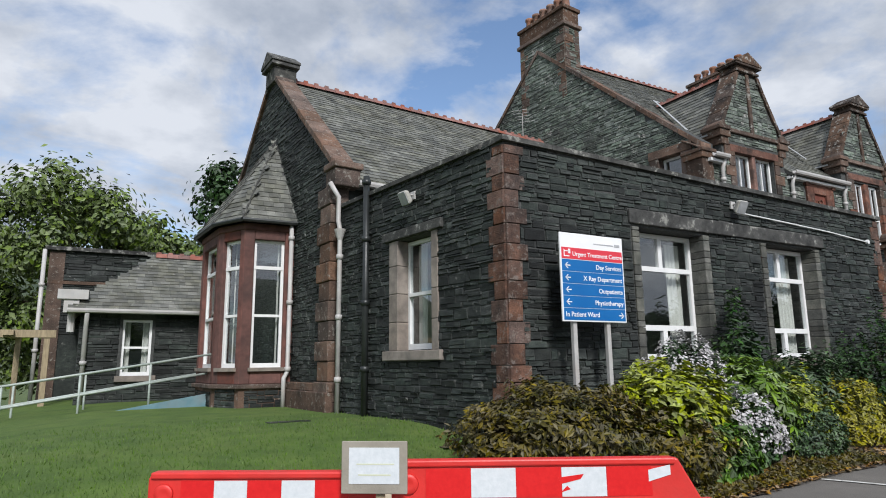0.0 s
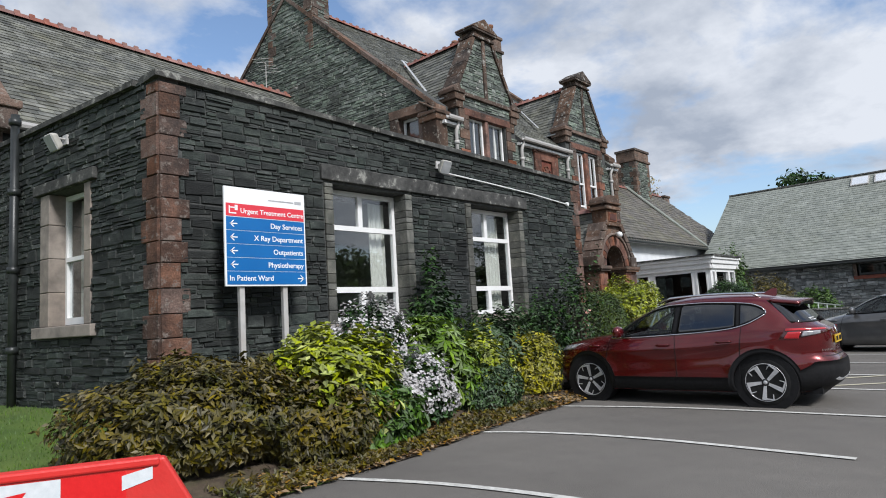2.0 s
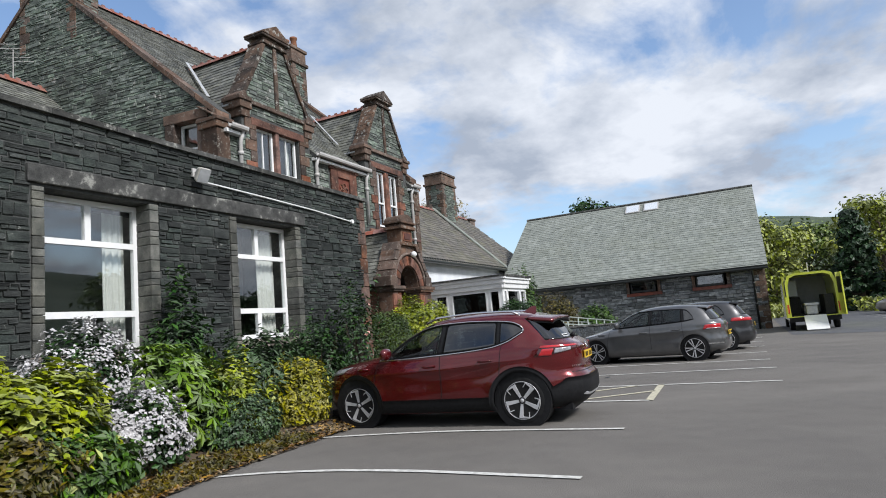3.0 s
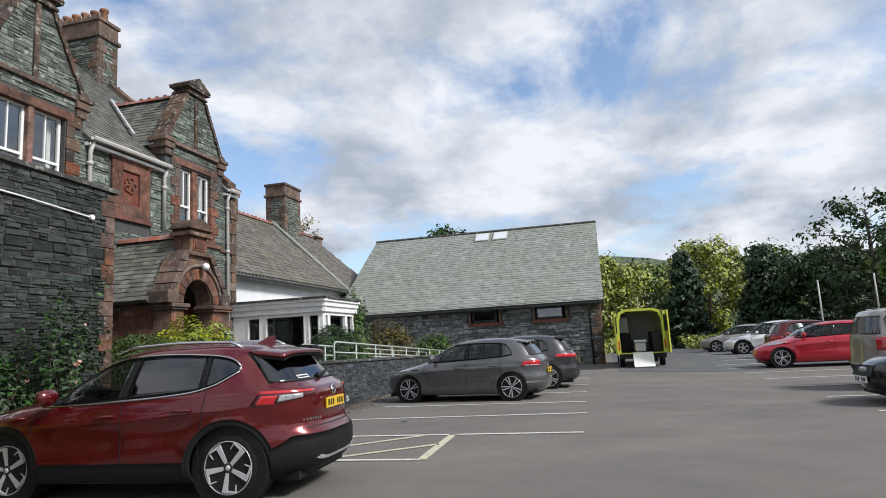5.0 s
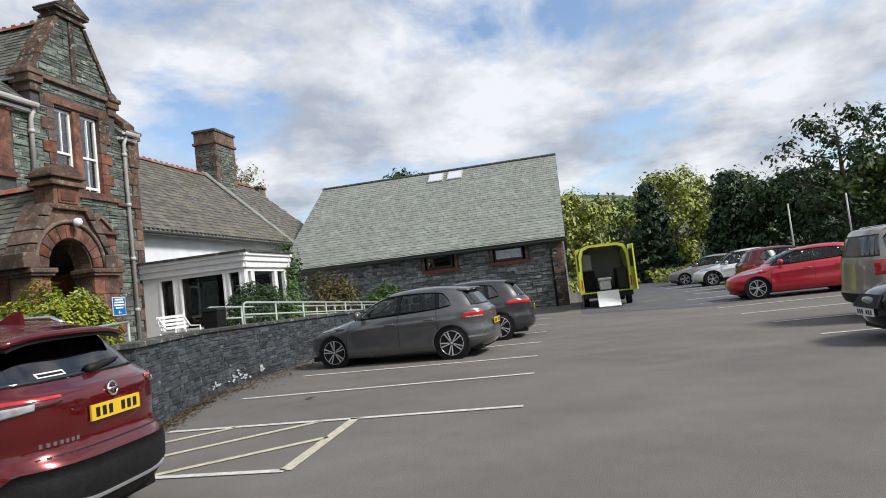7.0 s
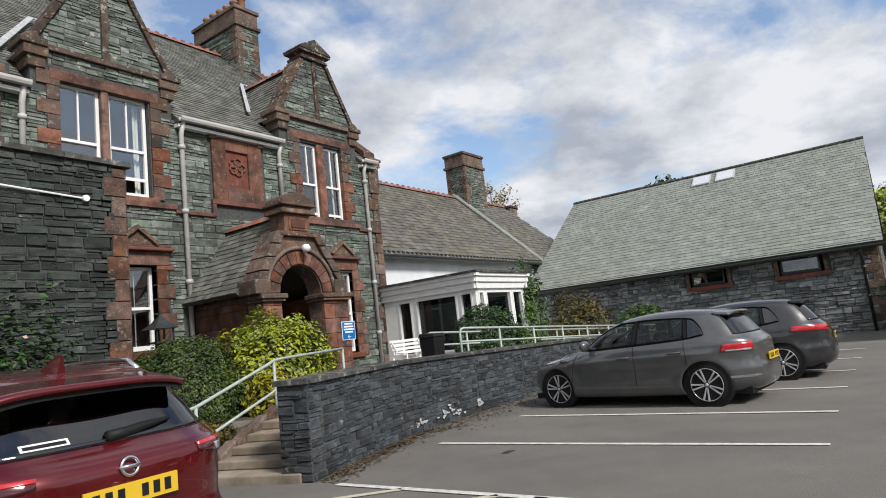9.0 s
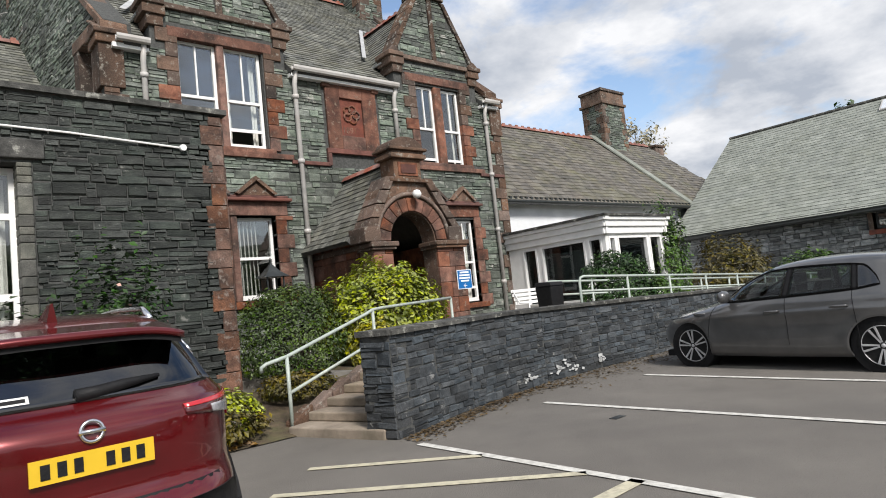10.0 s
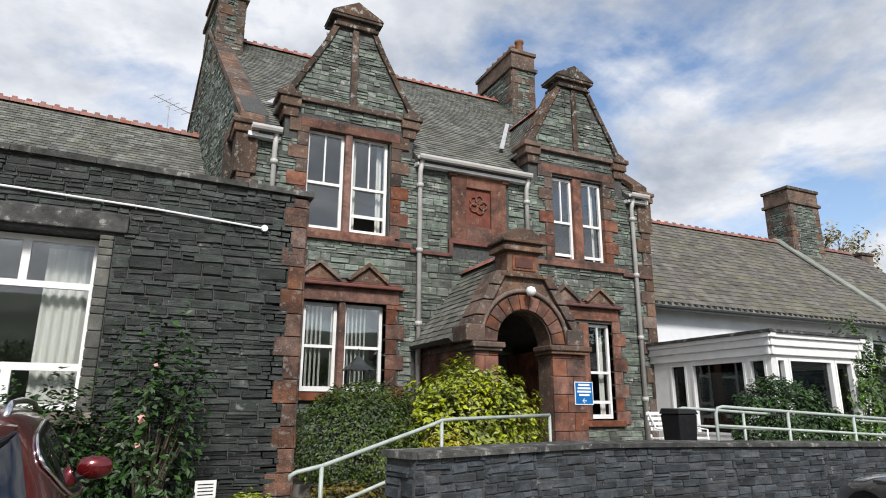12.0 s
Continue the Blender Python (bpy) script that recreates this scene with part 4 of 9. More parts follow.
sash(mf, 23.74, 24.46, 1.34, 3.58, house, .10, meeting=.48)
wl4 = sash(mf, 24.74, 25.42, 1.34, 3.58, house, .10, bars=(.5,), meeting=.48, curtain=.2, open_gap=.25)
for w_, a, b in ((wl1, 17.86, 18.48), (wl2, 18.70, 19.46)):
    x = a
    while x < b:
        q = Shape()
        fcs = Face((x, F), (math.cos(.9), math.sin(.9)), (0, -1))
        fcs.box(q, 0, .085, -.36, -.357, 1.95, 3.6)
        part("blind_slat", q, CURTAIN, w_)
        x += .088
# ground-floor lintels with small pediments
for a, b, cx in ((17.62, 19.90, 18.66), (23.5, 25.75, 24.62)):
    q = Shape()
    mf.box(q, a + .05, b - .10, -.2, .05, 3.66, 3.96)
    bevelled(part("lintel", q, RED_STONE, house), .015)
    q = Shape()
    mf.box(q, a, b - .02, 0, .17, 3.96, 4.03); mf.box(q, a + .05, b - .08, 0, .10, 4.03, 4.09)
    bevelled(part("cornice", q, DARK_RED, house, "moulded sandstone cornice"), .02)
    for c in (cx - .62, cx + .42):
        q = Shape()
        mf.poly(q, [(c - .40, 4.09), (c + .40, 4.09), (c + .40, 4.14), (c, 4.44), (c - .40, 4.14)], 0, .10)
        mf.poly(q, [(c - .46, 4.12), (c - .40, 4.09), (c, 4.40), (c + .40, 4.09), (c + .46, 4.12), (c, 4.50)], 0, .17)
        fix_normals(part("pediment", q, BROWN_STONE, house, "small triangular sandstone pediment"))
    z, kk = 1.7 if a < 20 else 1.2, 0
    while z < 3.65:
        h = min(.31, 3.66 - z)
        x0 = 19.52 if a < 20 else 25.44
        w = .24 if kk % 2 else .40
        q = Shape(); mf.box(q, x0, x0 + w, -.18, .045, z + .004, z + h - .004)
        bevelled(part("jamb_stone", q, RED_STONE, front_wall), .012)
        z += h; kk += 1
    q = Shape(); mf.box(q, a + .1, b - .1, -.2, .1, (1.70 if a < 20 else 1.16), (1.85 if a < 20 else 1.30))
    bevelled(part("sill", q, RED_STONE, house), .012)
# carved date panel
q = Shape()
mf.box(q, 21.02, 21.40, 0, .07, 5.28, 6.86); mf.box(q, 22.05, 22.46, 0, .07, 5.28, 6.86)
mf.box(q, 21.40, 22.05, 0, .07, 6.55, 6.86); mf.box(q, 21.40, 22.05, 0, .07, 5.28, 5.62)
mf.box(q, 20.94, 21.14, 0, .11, 6.78, 6.98); mf.box(q, 22.34, 22.54, 0, .11, 6.78, 6.98)
pan = part("date_panel", q, RED_STONE, house, "red sandstone panel with worn carving")
bevelled(pan, .015)
q = Shape(); mf.box(q, 21.40, 22.05, -.05, .012, 5.62, 6.55)
part("panel_ground", q, DARK_RED, pan)
q = Shape()
for i in range(5):
    t0 = 2 * math.pi * i / 5
    pts = [mf.p(21.72 + .13 * math.cos(t0) + .10 * math.cos(t0 + a), .03, 6.17 + .13 * math.sin(t0) + .10 * math.sin(t0 + a)) for a in [j * math.pi / 5 for j in range(11)]]
    q.tube(pts, .022, 6)
part("scroll_carving", q, RED_STONE, pan, "knotted scroll carving", True)
lettering("1891", .21, mf, 21.44, 5.70, .014, pan, RED_STONE, bold=.004)
q = Shape()
mf.box(q, 20.95, 22.55, 0, .09, 5.16, 5.28)
mf.box(q, 20.95, 21.05, 0, .09, 4.86, 5.16)
bevelled(part("string_course", q, DARK_RED, house), .012)
for a, b in ((20.02, 21.0), (25.9, 26.85)):
    q = Shape(); mf.box(q, a, b, 0, .08, 4.84, 4.93)
    bevelled(part("string_course", q, DARK_RED, house), .012)
# gutters and downpipes
def gutter(parent, a, b, m=PIPE_GREY):
    q = Shape()
    a, b = Vector(a), Vector(b)
    u = (b - a).normalized()
    s = Vector((0, 0, 1)).cross(u)
    prof = [(-.07, .05), (-.075, .0), (-.055, -.05), (.0, -.07), (.055, -.05), (.075, .0), (.07, .05), (.055, .05), (.05, -.02), (0, -.045), (-.05, -.02), (-.055, .05)]
    q.prism([a + s * y + Vector((0, 0, z)) for y, z in prof], b - a)
    return fix_normals(part("gutter", q, m, parent, "half-round gutter"))
gutter(house, (20.12, F - .26, 7.03), (23.08, F - .26, 7.03))
gutter(house, (16.5, F - .26, 7.03), (17.1, F - .26, 7.03))
gutter(house, (26.14, F - .26, 7.03), (26.75, F - .26, 7.03))
for a, b in ((20.12, 23.1), (16.45, 17.1), (26.14, 26.8)):
    q = Shape(); mf.box(q, a, b, 0, .18, 6.86, 6.95)
    part("fascia", q, WHITE, house)
downpipe(house, [(20.22, F - .2, 6.98), (20.22, F - .1, 6.7), (20.22, F - .1, 0.5)], PIPE_GREY, .055, (6.4, 4.9, 3.3), "pale grey iron downpipe")
downpipe(house, [(23.02, F - .2, 6.98), (23.02, F - .1, 6.7), (23.02, F - .1, 5.2)], PIPE_GREY, .055, (6.4,), "pale grey iron downpipe")
downpipe(house, [(26.28, F - .2, 6.98), (26.28, F - .1, 6.7), (26.28, F - .1, 0.5)], PIPE_GREY, .055, (6.4, 4.9, 3.3, 1.8), "pale grey iron downpipe")
downpipe(house, [(17.0, F - .2, 6.98), (17.0, F - .1, 6.7), (17.0, F - .1, 4.5)], PIPE_GREY, .055, (6.4,), "pale grey iron downpipe")
# corner stones and verge copings of the end gables
for fc, nm in ((mw, west_wall), (me_, east_wall)):
    for sg in (0, 1):
        n = 9
        for i in range(n):
            t0, t1 = i / n, (i + 1) / n - .004
            f = lambda t: (half * t if not sg else 2 * half - half * t, EAVE + .32 + (RZ + .15 - EAVE - .32) * t)
            (s0, z0), (s1, z1) = f(t0), f(t1)
            q = Shape()
            q.hexa([fc.p(s0, .06, z0 - .1), fc.p(s1, .06, z1 - .1), fc.p(s1, -.42, z1 - .1), fc.p(s0, -.42, z0 - .1), fc.p(s0, .06, z0 + .06), fc.p(s1, .06, z1 + .06), fc.p(s1, -.42, z1 + .06), fc.p(s0, -.42, z0 + .06)])
            fix_normals(part("coping_stone", q, BROWN_STONE, nm))
for x0, x1 in ((MX0 - .12, MX0 + .42), (MX1 - .42, MX1 + .14)):
    q = Shape()
    q.box(x0, x1, F - .12, F + .55, 6.95, 7.12); q.box(x0 + .05, x1 - .05, F - .07, F + .5, 6.1, 6.95); q.box(x0 - .03, x1 + .03, F - .16, F + .6, 7.12, 7.22)
    q.prism([(x0, F - .12, 7.22), (x1, F - .12, 7.22), (x1, F + .5, 7.6), (x0, F + .5, 7.6), ], (0, .1, 0))
    bevelled(fix_normals(part("kneeler", q, BROWN_STONE, house, "weathered sandstone kneeler")), .02)
quoins(mf, MX0, 1, 4.6, 6.1, BROWN_STONE, front_wall, other=(mw, 0.0, 1), seed=12)
quoins(mf, MX1, -1, 0.5, 6.1, BROWN_STONE, front_wall, other=(me_, 0.0, 1), seed=13)
quoins(mf, 17.30, -1, 0.5, 4.6, RED_STONE, front_wall, seed=14, wide=.4, narrow=.25)
sash(mw, wh[0] + .12, wh[1] - .1, wh[2] + .05, wh[3] - .15, house, .2, meeting=.5)
q = Shape(); mw.box(q, wh[0] - .25, wh[1] + .25, -.2, .06, wh[3] - .14, wh[3] + .12)
bevelled(part("lintel", q, BROWN_STONE, west_wall), .015)
for x0, x1 in ((wh[0] - .22, wh[0] + .11), (wh[1] - .09, wh[1] + .22)):
    q = Shape(); mw.box(q, x0, x1, -.2, .05, wh[2], wh[3] - .14)
    bevelled(part("jamb_stone", q, BROWN_STONE, west_wall), .015)
# chimneys
POT = mat("clay_chimney_pot", (0.17, 0.085, 0.055), (0.34, 0.17, 0.11), 4, .85, .3, rnd=.3, stain=(0.1, .09, .08), stain_scale=3, stain_amt=.7)
def chimney(parent, x0, x1, y0, y1, z0, z1, pots, m=BROWN_STONE, along="y", shaft=None):
    q = Shape(); q.box(x0, x1, y0, y1, z0, z1 - .75)
    ch = part("chimney", q, MORTAR, parent, "weathered stone chimney stack")
    q = Shape()
    q.box(x0 - .10, x1 + .10, y0 - .10, y1 + .10, z1 - .80, z1 - .66)
    q.box(x0 - .02, x1 + .02, y0 - .02, y1 + .02, z1 - .66, z1 - .14)
    q.box(x0 - .08, x1 + .08, y0 - .08, y1 + .08, z1 - .14, z1)
    bevelled(part("chimney_cap", q, m, ch), .02)
    for fc, ln in ((Face((x0, y0), (1, 0), (0, -1)), x1 - x0), (Face((x0, y0), (0, 1), (-1, 0)), y1 - y0), (Face((x1, y0), (0, 1), (1, 0)), y1 - y0)):
        stonework(fc, 0, ln, z0, lambda s: z1 - .8, [], shaft or SLATE_GREEN, ch, (0.07, .16), (.2, .6), (.012, .035), seed=int(x0 * 10))
        quoins(fc, 0, 1, z0, z1 - .8, m, ch, h=.3, wide=.4, narrow=.24, proud=.03, seed=4)
        quoins(fc, ln, -1, z0, z1 - .8, m, ch, h=.3, wide=.4, narrow=.24, proud=.03, seed=5)
    for i in range(pots):
        t = (i + .5) / pots
        cx, cy = ((x0 + x1) / 2, y0 + (y1 - y0) * t) if along == "y" else (x0 + (x1 - x0) * t, (y0 + y1) / 2)
        q = Shape()
        q.lathe([(.17, 0), (.15, .08), (.13, .42), (.17, .46), (.17, .54), (.12, .54), (.11, .3)], 12, Matrix.Translation((cx, cy, z1)))
        part("chimney_pot", q, POT, ch, "clay chimney pot", True)
    return ch
west_stack = chimney(house, 15.90, 16.62, 15.63, 17.95, 10.6, 14.1, 6)
west_stack.matrix_basis = Matrix.Translation((15.90, 15.63, 0)) @ Matrix.Rotation(radians(5.4), 4, "Z") @ Matrix.Translation((-15.90, -15.63, 0))
chimney(house, MX1 - .95, MX1, 15.9, 18.5, 10.9, 14.35, 6)
# entrance porch
porch = thing("entrance_porch", "red sandstone entrance porch with an arched doorway and slate roof", "porch", pose(0, 0, 0))
PF, PX0, PX1, PC = 8.4, 20.16, 22.74, 21.40
pf = Face((0, PF), (1, 0), (0, -1))
def arch_poly(r, n=16, spring=2.72):
    return [(PC + r * math.cos(math.pi * i / n), spring + r * math.sin(math.pi * i / n)) for i in range(n + 1)]
sh = Shape()
outer_r = [(PC + .58, 0.5), (PX1, 0.5), (PX1, 2.92), (22.26, 3.72), (21.96, 4.02), (21.72, 4.10), (21.72, 4.50), (PC, 4.50)]
n = 8
inner_r = [(PC + .58 * math.cos(math.pi / 2 * i / n), 2.72 + .62 * math.sin(math.pi / 2 * i / n)) for i in range(n + 1)][::-1]
pf.poly(sh, outer_r + inner_r, -.45, 0)
mir = lambda pts: [(2 * PC - s, z) for s, z in pts][::-1]
outer_l = [(PC + .58, 0.5), (22.46, 0.5), (22.46, 2.92), (22.20, 3.72), (21.96, 4.02), (21.72, 4.10), (21.72, 4.50), (PC, 4.50)]
pf.poly(sh, mir(outer_l + inner_r), -.45, 0)
bevelled(fix_normals(part("porch_front", sh, BROWN_STONE, porch, "weathered sandstone arched front")), .01)
# jamb piers in red stone courses
for x0, x1 in ((PC + .58, PX1), (20.34, PC - .58)):
    z, kk = .5, 0
    while z < 2.55:
        h = min(.33, 2.56 - z)
        cut = x0 + (x1 - x0) * (.42 if kk % 2 else .6)
        for a, b in ((x0 + .0, cut), (cut, x1)):
            q = Shape(); pf.box(q, a + .004, b - .004, -.1, .05, z + .004, z + h - .004)
            bevelled(part("pier_stone", q, RED_STONE, porch), .012)
        z += h; kk += 1
    q = Shape()
    pf.box(q, x0 - .06, x1 + .05, -.47, .12, 2.56, 2.62); pf.box(q, x0 - .09, x1 + .09, -.48, .16, 2.62, 2.72)
    bevelled(part("impost", q, BROWN_STONE, porch), .02)
nv = 11
for i in range(nv):
    t0, t1 = math.pi * i / nv + .008, math.pi * (i + 1) / nv - .008
    pl = [(PC + .60 * math.cos(t0), 2.74 + .62 * math.sin(t0)), (PC + .88 * math.cos(t0), 2.74 + .90 * math.sin(t0)), (PC + .88 * math.cos(t1), 2.74 + .90 * math.sin(t1)), (PC + .60 * math.cos(t1), 2.74 + .62 * math.sin(t1))]
    q = Shape(); pf.poly(q, pl, -.1, .05)
    bevelled(fix_normals(part("voussoir", q, RED_STONE, porch)), .012)
q = Shape()
arc = [pf.p(PC + .93 * math.cos(math.pi * i / 20), .05, 2.76 + .95 * math.sin(math.pi * i / 20)) for i in range(21)]
q.tube(arc, .045, 8)
part("hood_mould", q, BROWN_STONE, porch, "", True)
q = Shape()
pf.box(q, PC - .52, PC + .52, -.46, .10, 3.96, 4.03); pf.box(q, PC - .35, PC + .35, -.44, .05, 4.03, 4.46)
pf.box(q, PC - .46, PC + .46, -.48, .14, 4.46, 4.56); pf.box(q, PC - .40, PC + .40, -.46, .09, 4.56, 4.63); pf.box(q, PC - .49, PC + .49, -.5, .16, 4.63, 4.69)
pf.poly(q, [(PC + .42 * math.cos(math.pi * i / 12), 4.69 + .24 * math.sin(math.pi * i / 12)) for i in range(13)], -.48, .10)
bevelled(fix_normals(part("porch_crest", q, BROWN_STONE, porch, "lichened sandstone crest with a curved top")), .015)
q = Shape(); pf.box(q, PC - .25, PC + .25, .05, .07, 4.10, 4.38)
part("crest_panel", q, RED_STONE, porch)
q = Shape(); pf.box(q, PC - .19, PC + .19, .07, .085, 4.15, 4.33)
part("carved_text", q, DARK_RED, porch)
for sg in (-1, 1):
    for i in range(4):
        t0, t1 = i / 4, (i + 1) / 4 - .02
        g = lambda t: (PC + sg * (1.22 - .64 * t + (.1 * (1 - t) if sg > 0 else 0)), 2.92 + 1.16 * t)
        (s0, z0), (s1, z1) = g(t0), g(t1)
        q = Shape(); pf.poly(q, [(s0, z0), (s0 - sg * .22, z0 + .0), (s1 - sg * .22, z1), (s1, z1)], -.47, .09)
        bevelled(fix_normals(part("coping_stone", q, BROWN_STONE, porch)), .015)
    q = Shape(); pf.box(q, PC + sg * 1.08 - .19, PC + sg * 1.08 + .19, -.47, .13, 2.72, 3.02)
    bevelled(part("kneeler", q, BROWN_STONE, porch), .02)
# side walls, roof, inside
for x, out in ((20.36, -1), (PX1 - .02, 1)):
    fcp = Face((x, PF + .02), (0, 1), (out, 0))
    q = Shape(); pierced(q, fcp, 0.4, F - PF, .5, 2.72, [], .3)
    pw = part("side_wall", q, RED_STONE, porch)
    z = .5
    while z < 2.6:
        for i in range(4):
            q = Shape(); fcp.box(q, .45 + i * .48, .925 + i * .48, 0, .03, z + .004, z + .32)
            part("pier_stone", q, RED_STONE, pw)
        z += .33
    q = Shape(); fcp.box(q, .42, F - PF, 0, .07, 2.62, 2.72)
    part("cornice", q, BROWN_STONE, porch)
    e = PC + (-1.34 if out < 0 else 1.34)
    slope_roof("roof", porch, [(e, PF + .42, 2.80), (e, F, 2.80)], [(PC, PF + .42, 4.52), (PC, F, 4.52)], ROOF, thick=.09, label="small slate porch roof", wide=.2, gauge=.15, near=(0, 3, 0, 3) if out < 0 else None, seed=33)
ridge_tiles((PC, PF + .45, 4.58), (PC, F, 4.58), RIDGE, porch, .14, .3, False)
q = Shape(); q.box(PX0 + .3, PX1 - .3, PF, F + .1, .45, .60)
part("porch_floor", q, CONCRETE, porch)
q = Shape(); q.box(20.86, 21.99, F + .18, F + .24, .60, 2.98)
dr = part("door", q, DOOR_WOOD, porch, "dark varnished double door")
for i in range(2):
    for z0, z1 in ((.75, 1.6), (1.7, 2.85)):
        q = Shape(); q.box(20.96 + i * .54, 21.38 + i * .54, F + .165, F + .185, z0, z1)
        part("door_panel", q, DOOR_WOOD, dr)
# bulkhead lamp over the arch and notice
lamp = thing("wall_lamp", "small round white bulkhead lamp above the porch arch", "light", Matrix.Translation(pf.p(PC + .04, .06, 3.72)))
q = Shape(); q.tube([(0, .03, 0), (0, -.10, .02), (0, -.14, -.03)], .02, 8)
part("bracket", q, PIPE_GREY, lamp)
q = Shape(); q.lathe([(.02, .09), (.07, .07), (.10, 0), (.07, -.07), (.02, -.09)], 12, Matrix.Translation((0, -.16, -.04)))
part("globe", q, WHITE, lamp, "", True)
nf = Face((22.44, PF - .055), (1, 0), (0, -1))
notice = thing("wall_notice", "small blue notice with white text and an arrow", "sign", pose(0, 0, 0))
q = Shape(); nf.box(q, 0, .42, 0, .012, 1.64, 2.06)
part("board", q, SIGN_WHITE, notice)
q = Shape(); nf.box(q, .015, .405, .012, .016, 1.655, 2.045)
part("blue_panel", q, BLUE, notice)
q = Shape()
for i, w in enumerate((.26, .30, .32, .24)):
    nf.box(q, .21 - w / 2, .21 + w / 2, .016, .019, 1.985 - i * .062, 2.02 - i * .062)
part("printed_text", q, SIGN_WHITE, notice)
arrow(nf, .21, 1.71, .016, .05, notice, SIGN_WHITE, -1)

# ---- gabled wing with the bay window ----
BA = 4.3
block = thing("gabled_wing", "slate-roofed gabled wing with a canted red sandstone bay", "building", pose(6.225, 12.0, 0, 0, 0, BA))
bg = Face((0, 0), (0, 1), (-1, 0))
bs = Face((0, 0), (1, 0), (0, -1))
BH, BEAVE, BRZ, BLEN = 4.25, 5.30, 9.27, 10.0
BCAP = 8.95
bslope = lambda s: BEAVE + .25 + (BRZ - BEAVE) * (s / BH if s < BH else (2 * BH - s) / BH)
sh = Shape()
pierced(sh, bg, 0.001, 2 * BH, 0, BEAVE + .2, [], .45)
bg.poly(sh, [(0, BEAVE + .2), (2 * BH, BEAVE + .2), (BH, BRZ + .12)], -.45, 0)
gable_wall = fix_normals(part("wall", sh, MORTAR, block, "slate rubble gable wall"))
sh = Shape(); pierced(sh, bs, 0, BLEN, 0, BEAVE, [], .4)
part("wall", sh, SLATE_WALL, block)
sh = Shape(); pierced(sh, Face((0, 2 * BH), (1, 0), (0, 1)), 0, BLEN, 0, BEAVE, [], .4)
part("wall", sh, SLATE_WALL, block)
kb = (BRZ - BEAVE) / BH
roof_b = slope_roof("roof", block, [(.38, -.25, BEAVE - .25 * kb + .1), (BLEN, -.25, BEAVE - .25 * kb + .1)], [(.38, BH, BRZ), (BLEN, BH, BRZ)], ROOF, label="dark grey slate roof", near=(.3, 3.6, 0.2, 4.0), seed=41)
slope_roof("roof", block, [(BLEN, 2 * BH + .25, BEAVE - .25 * kb + .1), (.38, 2 * BH + .25, BEAVE - .25 * kb + .1)], [(BLEN, BH, BRZ), (.38, BH, BRZ)], ROOF, label="dark grey slate roof", wide=.4, gauge=.3, seed=42)
ridge_tiles((.5, BH, BRZ + .07), (BLEN, BH, BRZ + .07), RIDGE, roof_b)
q = Shape(); bs.box(q, .35, 1.1, .02, .2, BEAVE - .17, BEAVE - .02)
part("fascia", q, PIPE_BLACK, block)
gutter(block, (.4, -.3, BEAVE - .1), (BLEN - 1, -.3, BEAVE - .1))
for sg in (0, 1):
    n = 8
    for i in range(n):
        t0, t1 = i / n, (i + 1) / n - .006
        f = lambda t: (BH * t if not sg else 2 * BH - BH * t, BEAVE + .38 + (BRZ + .16 - BEAVE - .38) * t)
        (s0, z0), (s1, z1) = f(t0), f(t1)
        q = Shape()
        q.hexa([bg.p(s0, .09, z0 - .1), bg.p(s1, .09, z1 - .1), bg.p(s1, -.42, z1 - .1), bg.p(s0, -.42, z0 - .1), bg.p(s0, .09, z0 + .08), bg.p(s1, .09, z1 + .08), bg.p(s1, -.42, z1 + .08), bg.p(s0, -.42, z0 + .08)])
        bevelled(fix_normals(part("coping_stone", q, BROWN_STONE, gable_wall)), .015)
    s = -.05 if not sg else 2 * BH + .05
    q = Shape()
    bg.box(q, s - .30, s + .30, -.5, .16, BEAVE + .18, BEAVE + .32); bg.box(q, s - .25, s + .25, -.45, .12, BEAVE - .2, BEAVE + .18)
    bevelled(part("kneeler", q, BROWN_STONE, block, "sandstone kneeler"), .025)
q = Shape()
bg.box(q, BH - .36, BH + .36, -.5, .12, BCAP + .1, BCAP + .55); bg.box(q, BH - .46, BH + .46, -.56, .22, BCAP + .55, BCAP + .66)
bg.poly(q, [(BH - .5, BCAP + .66), (BH + .5, BCAP + .66), (BH + .46, BCAP + .74), (BH, BCAP + 1.05), (BH - .46, BCAP + .74)], -.58, .24)
bevelled(fix_normals(part("gable_cap", q, COPING, block, "dark weathered gable cap stone")), .015)
# corner pier
pz, kk = 0.35, 0
while pz < 5.15:
    h = .40
    q = Shape()
    w, dd = (.62, .12) if kk % 2 else (.50, .10)
    bg.box(q, -.06, w, -.3, dd, pz + .005, min(pz + h, 5.15) - .005)
    bevelled(part("quoin", q, BROWN_STONE, gable_wall), .02)
    pz += h; kk += 1
# plinth along the gable foot
q = Shape()
bg.box(q, -.1, 2.3, 0, .16, 0.2, .95); bg.poly(q, [(-.1, .95), (2.3, .95), (2.3, 1.12), (-.1, 1.12)], 0, .10)
bevelled(part("plinth", q, BROWN_STONE, block), .02)
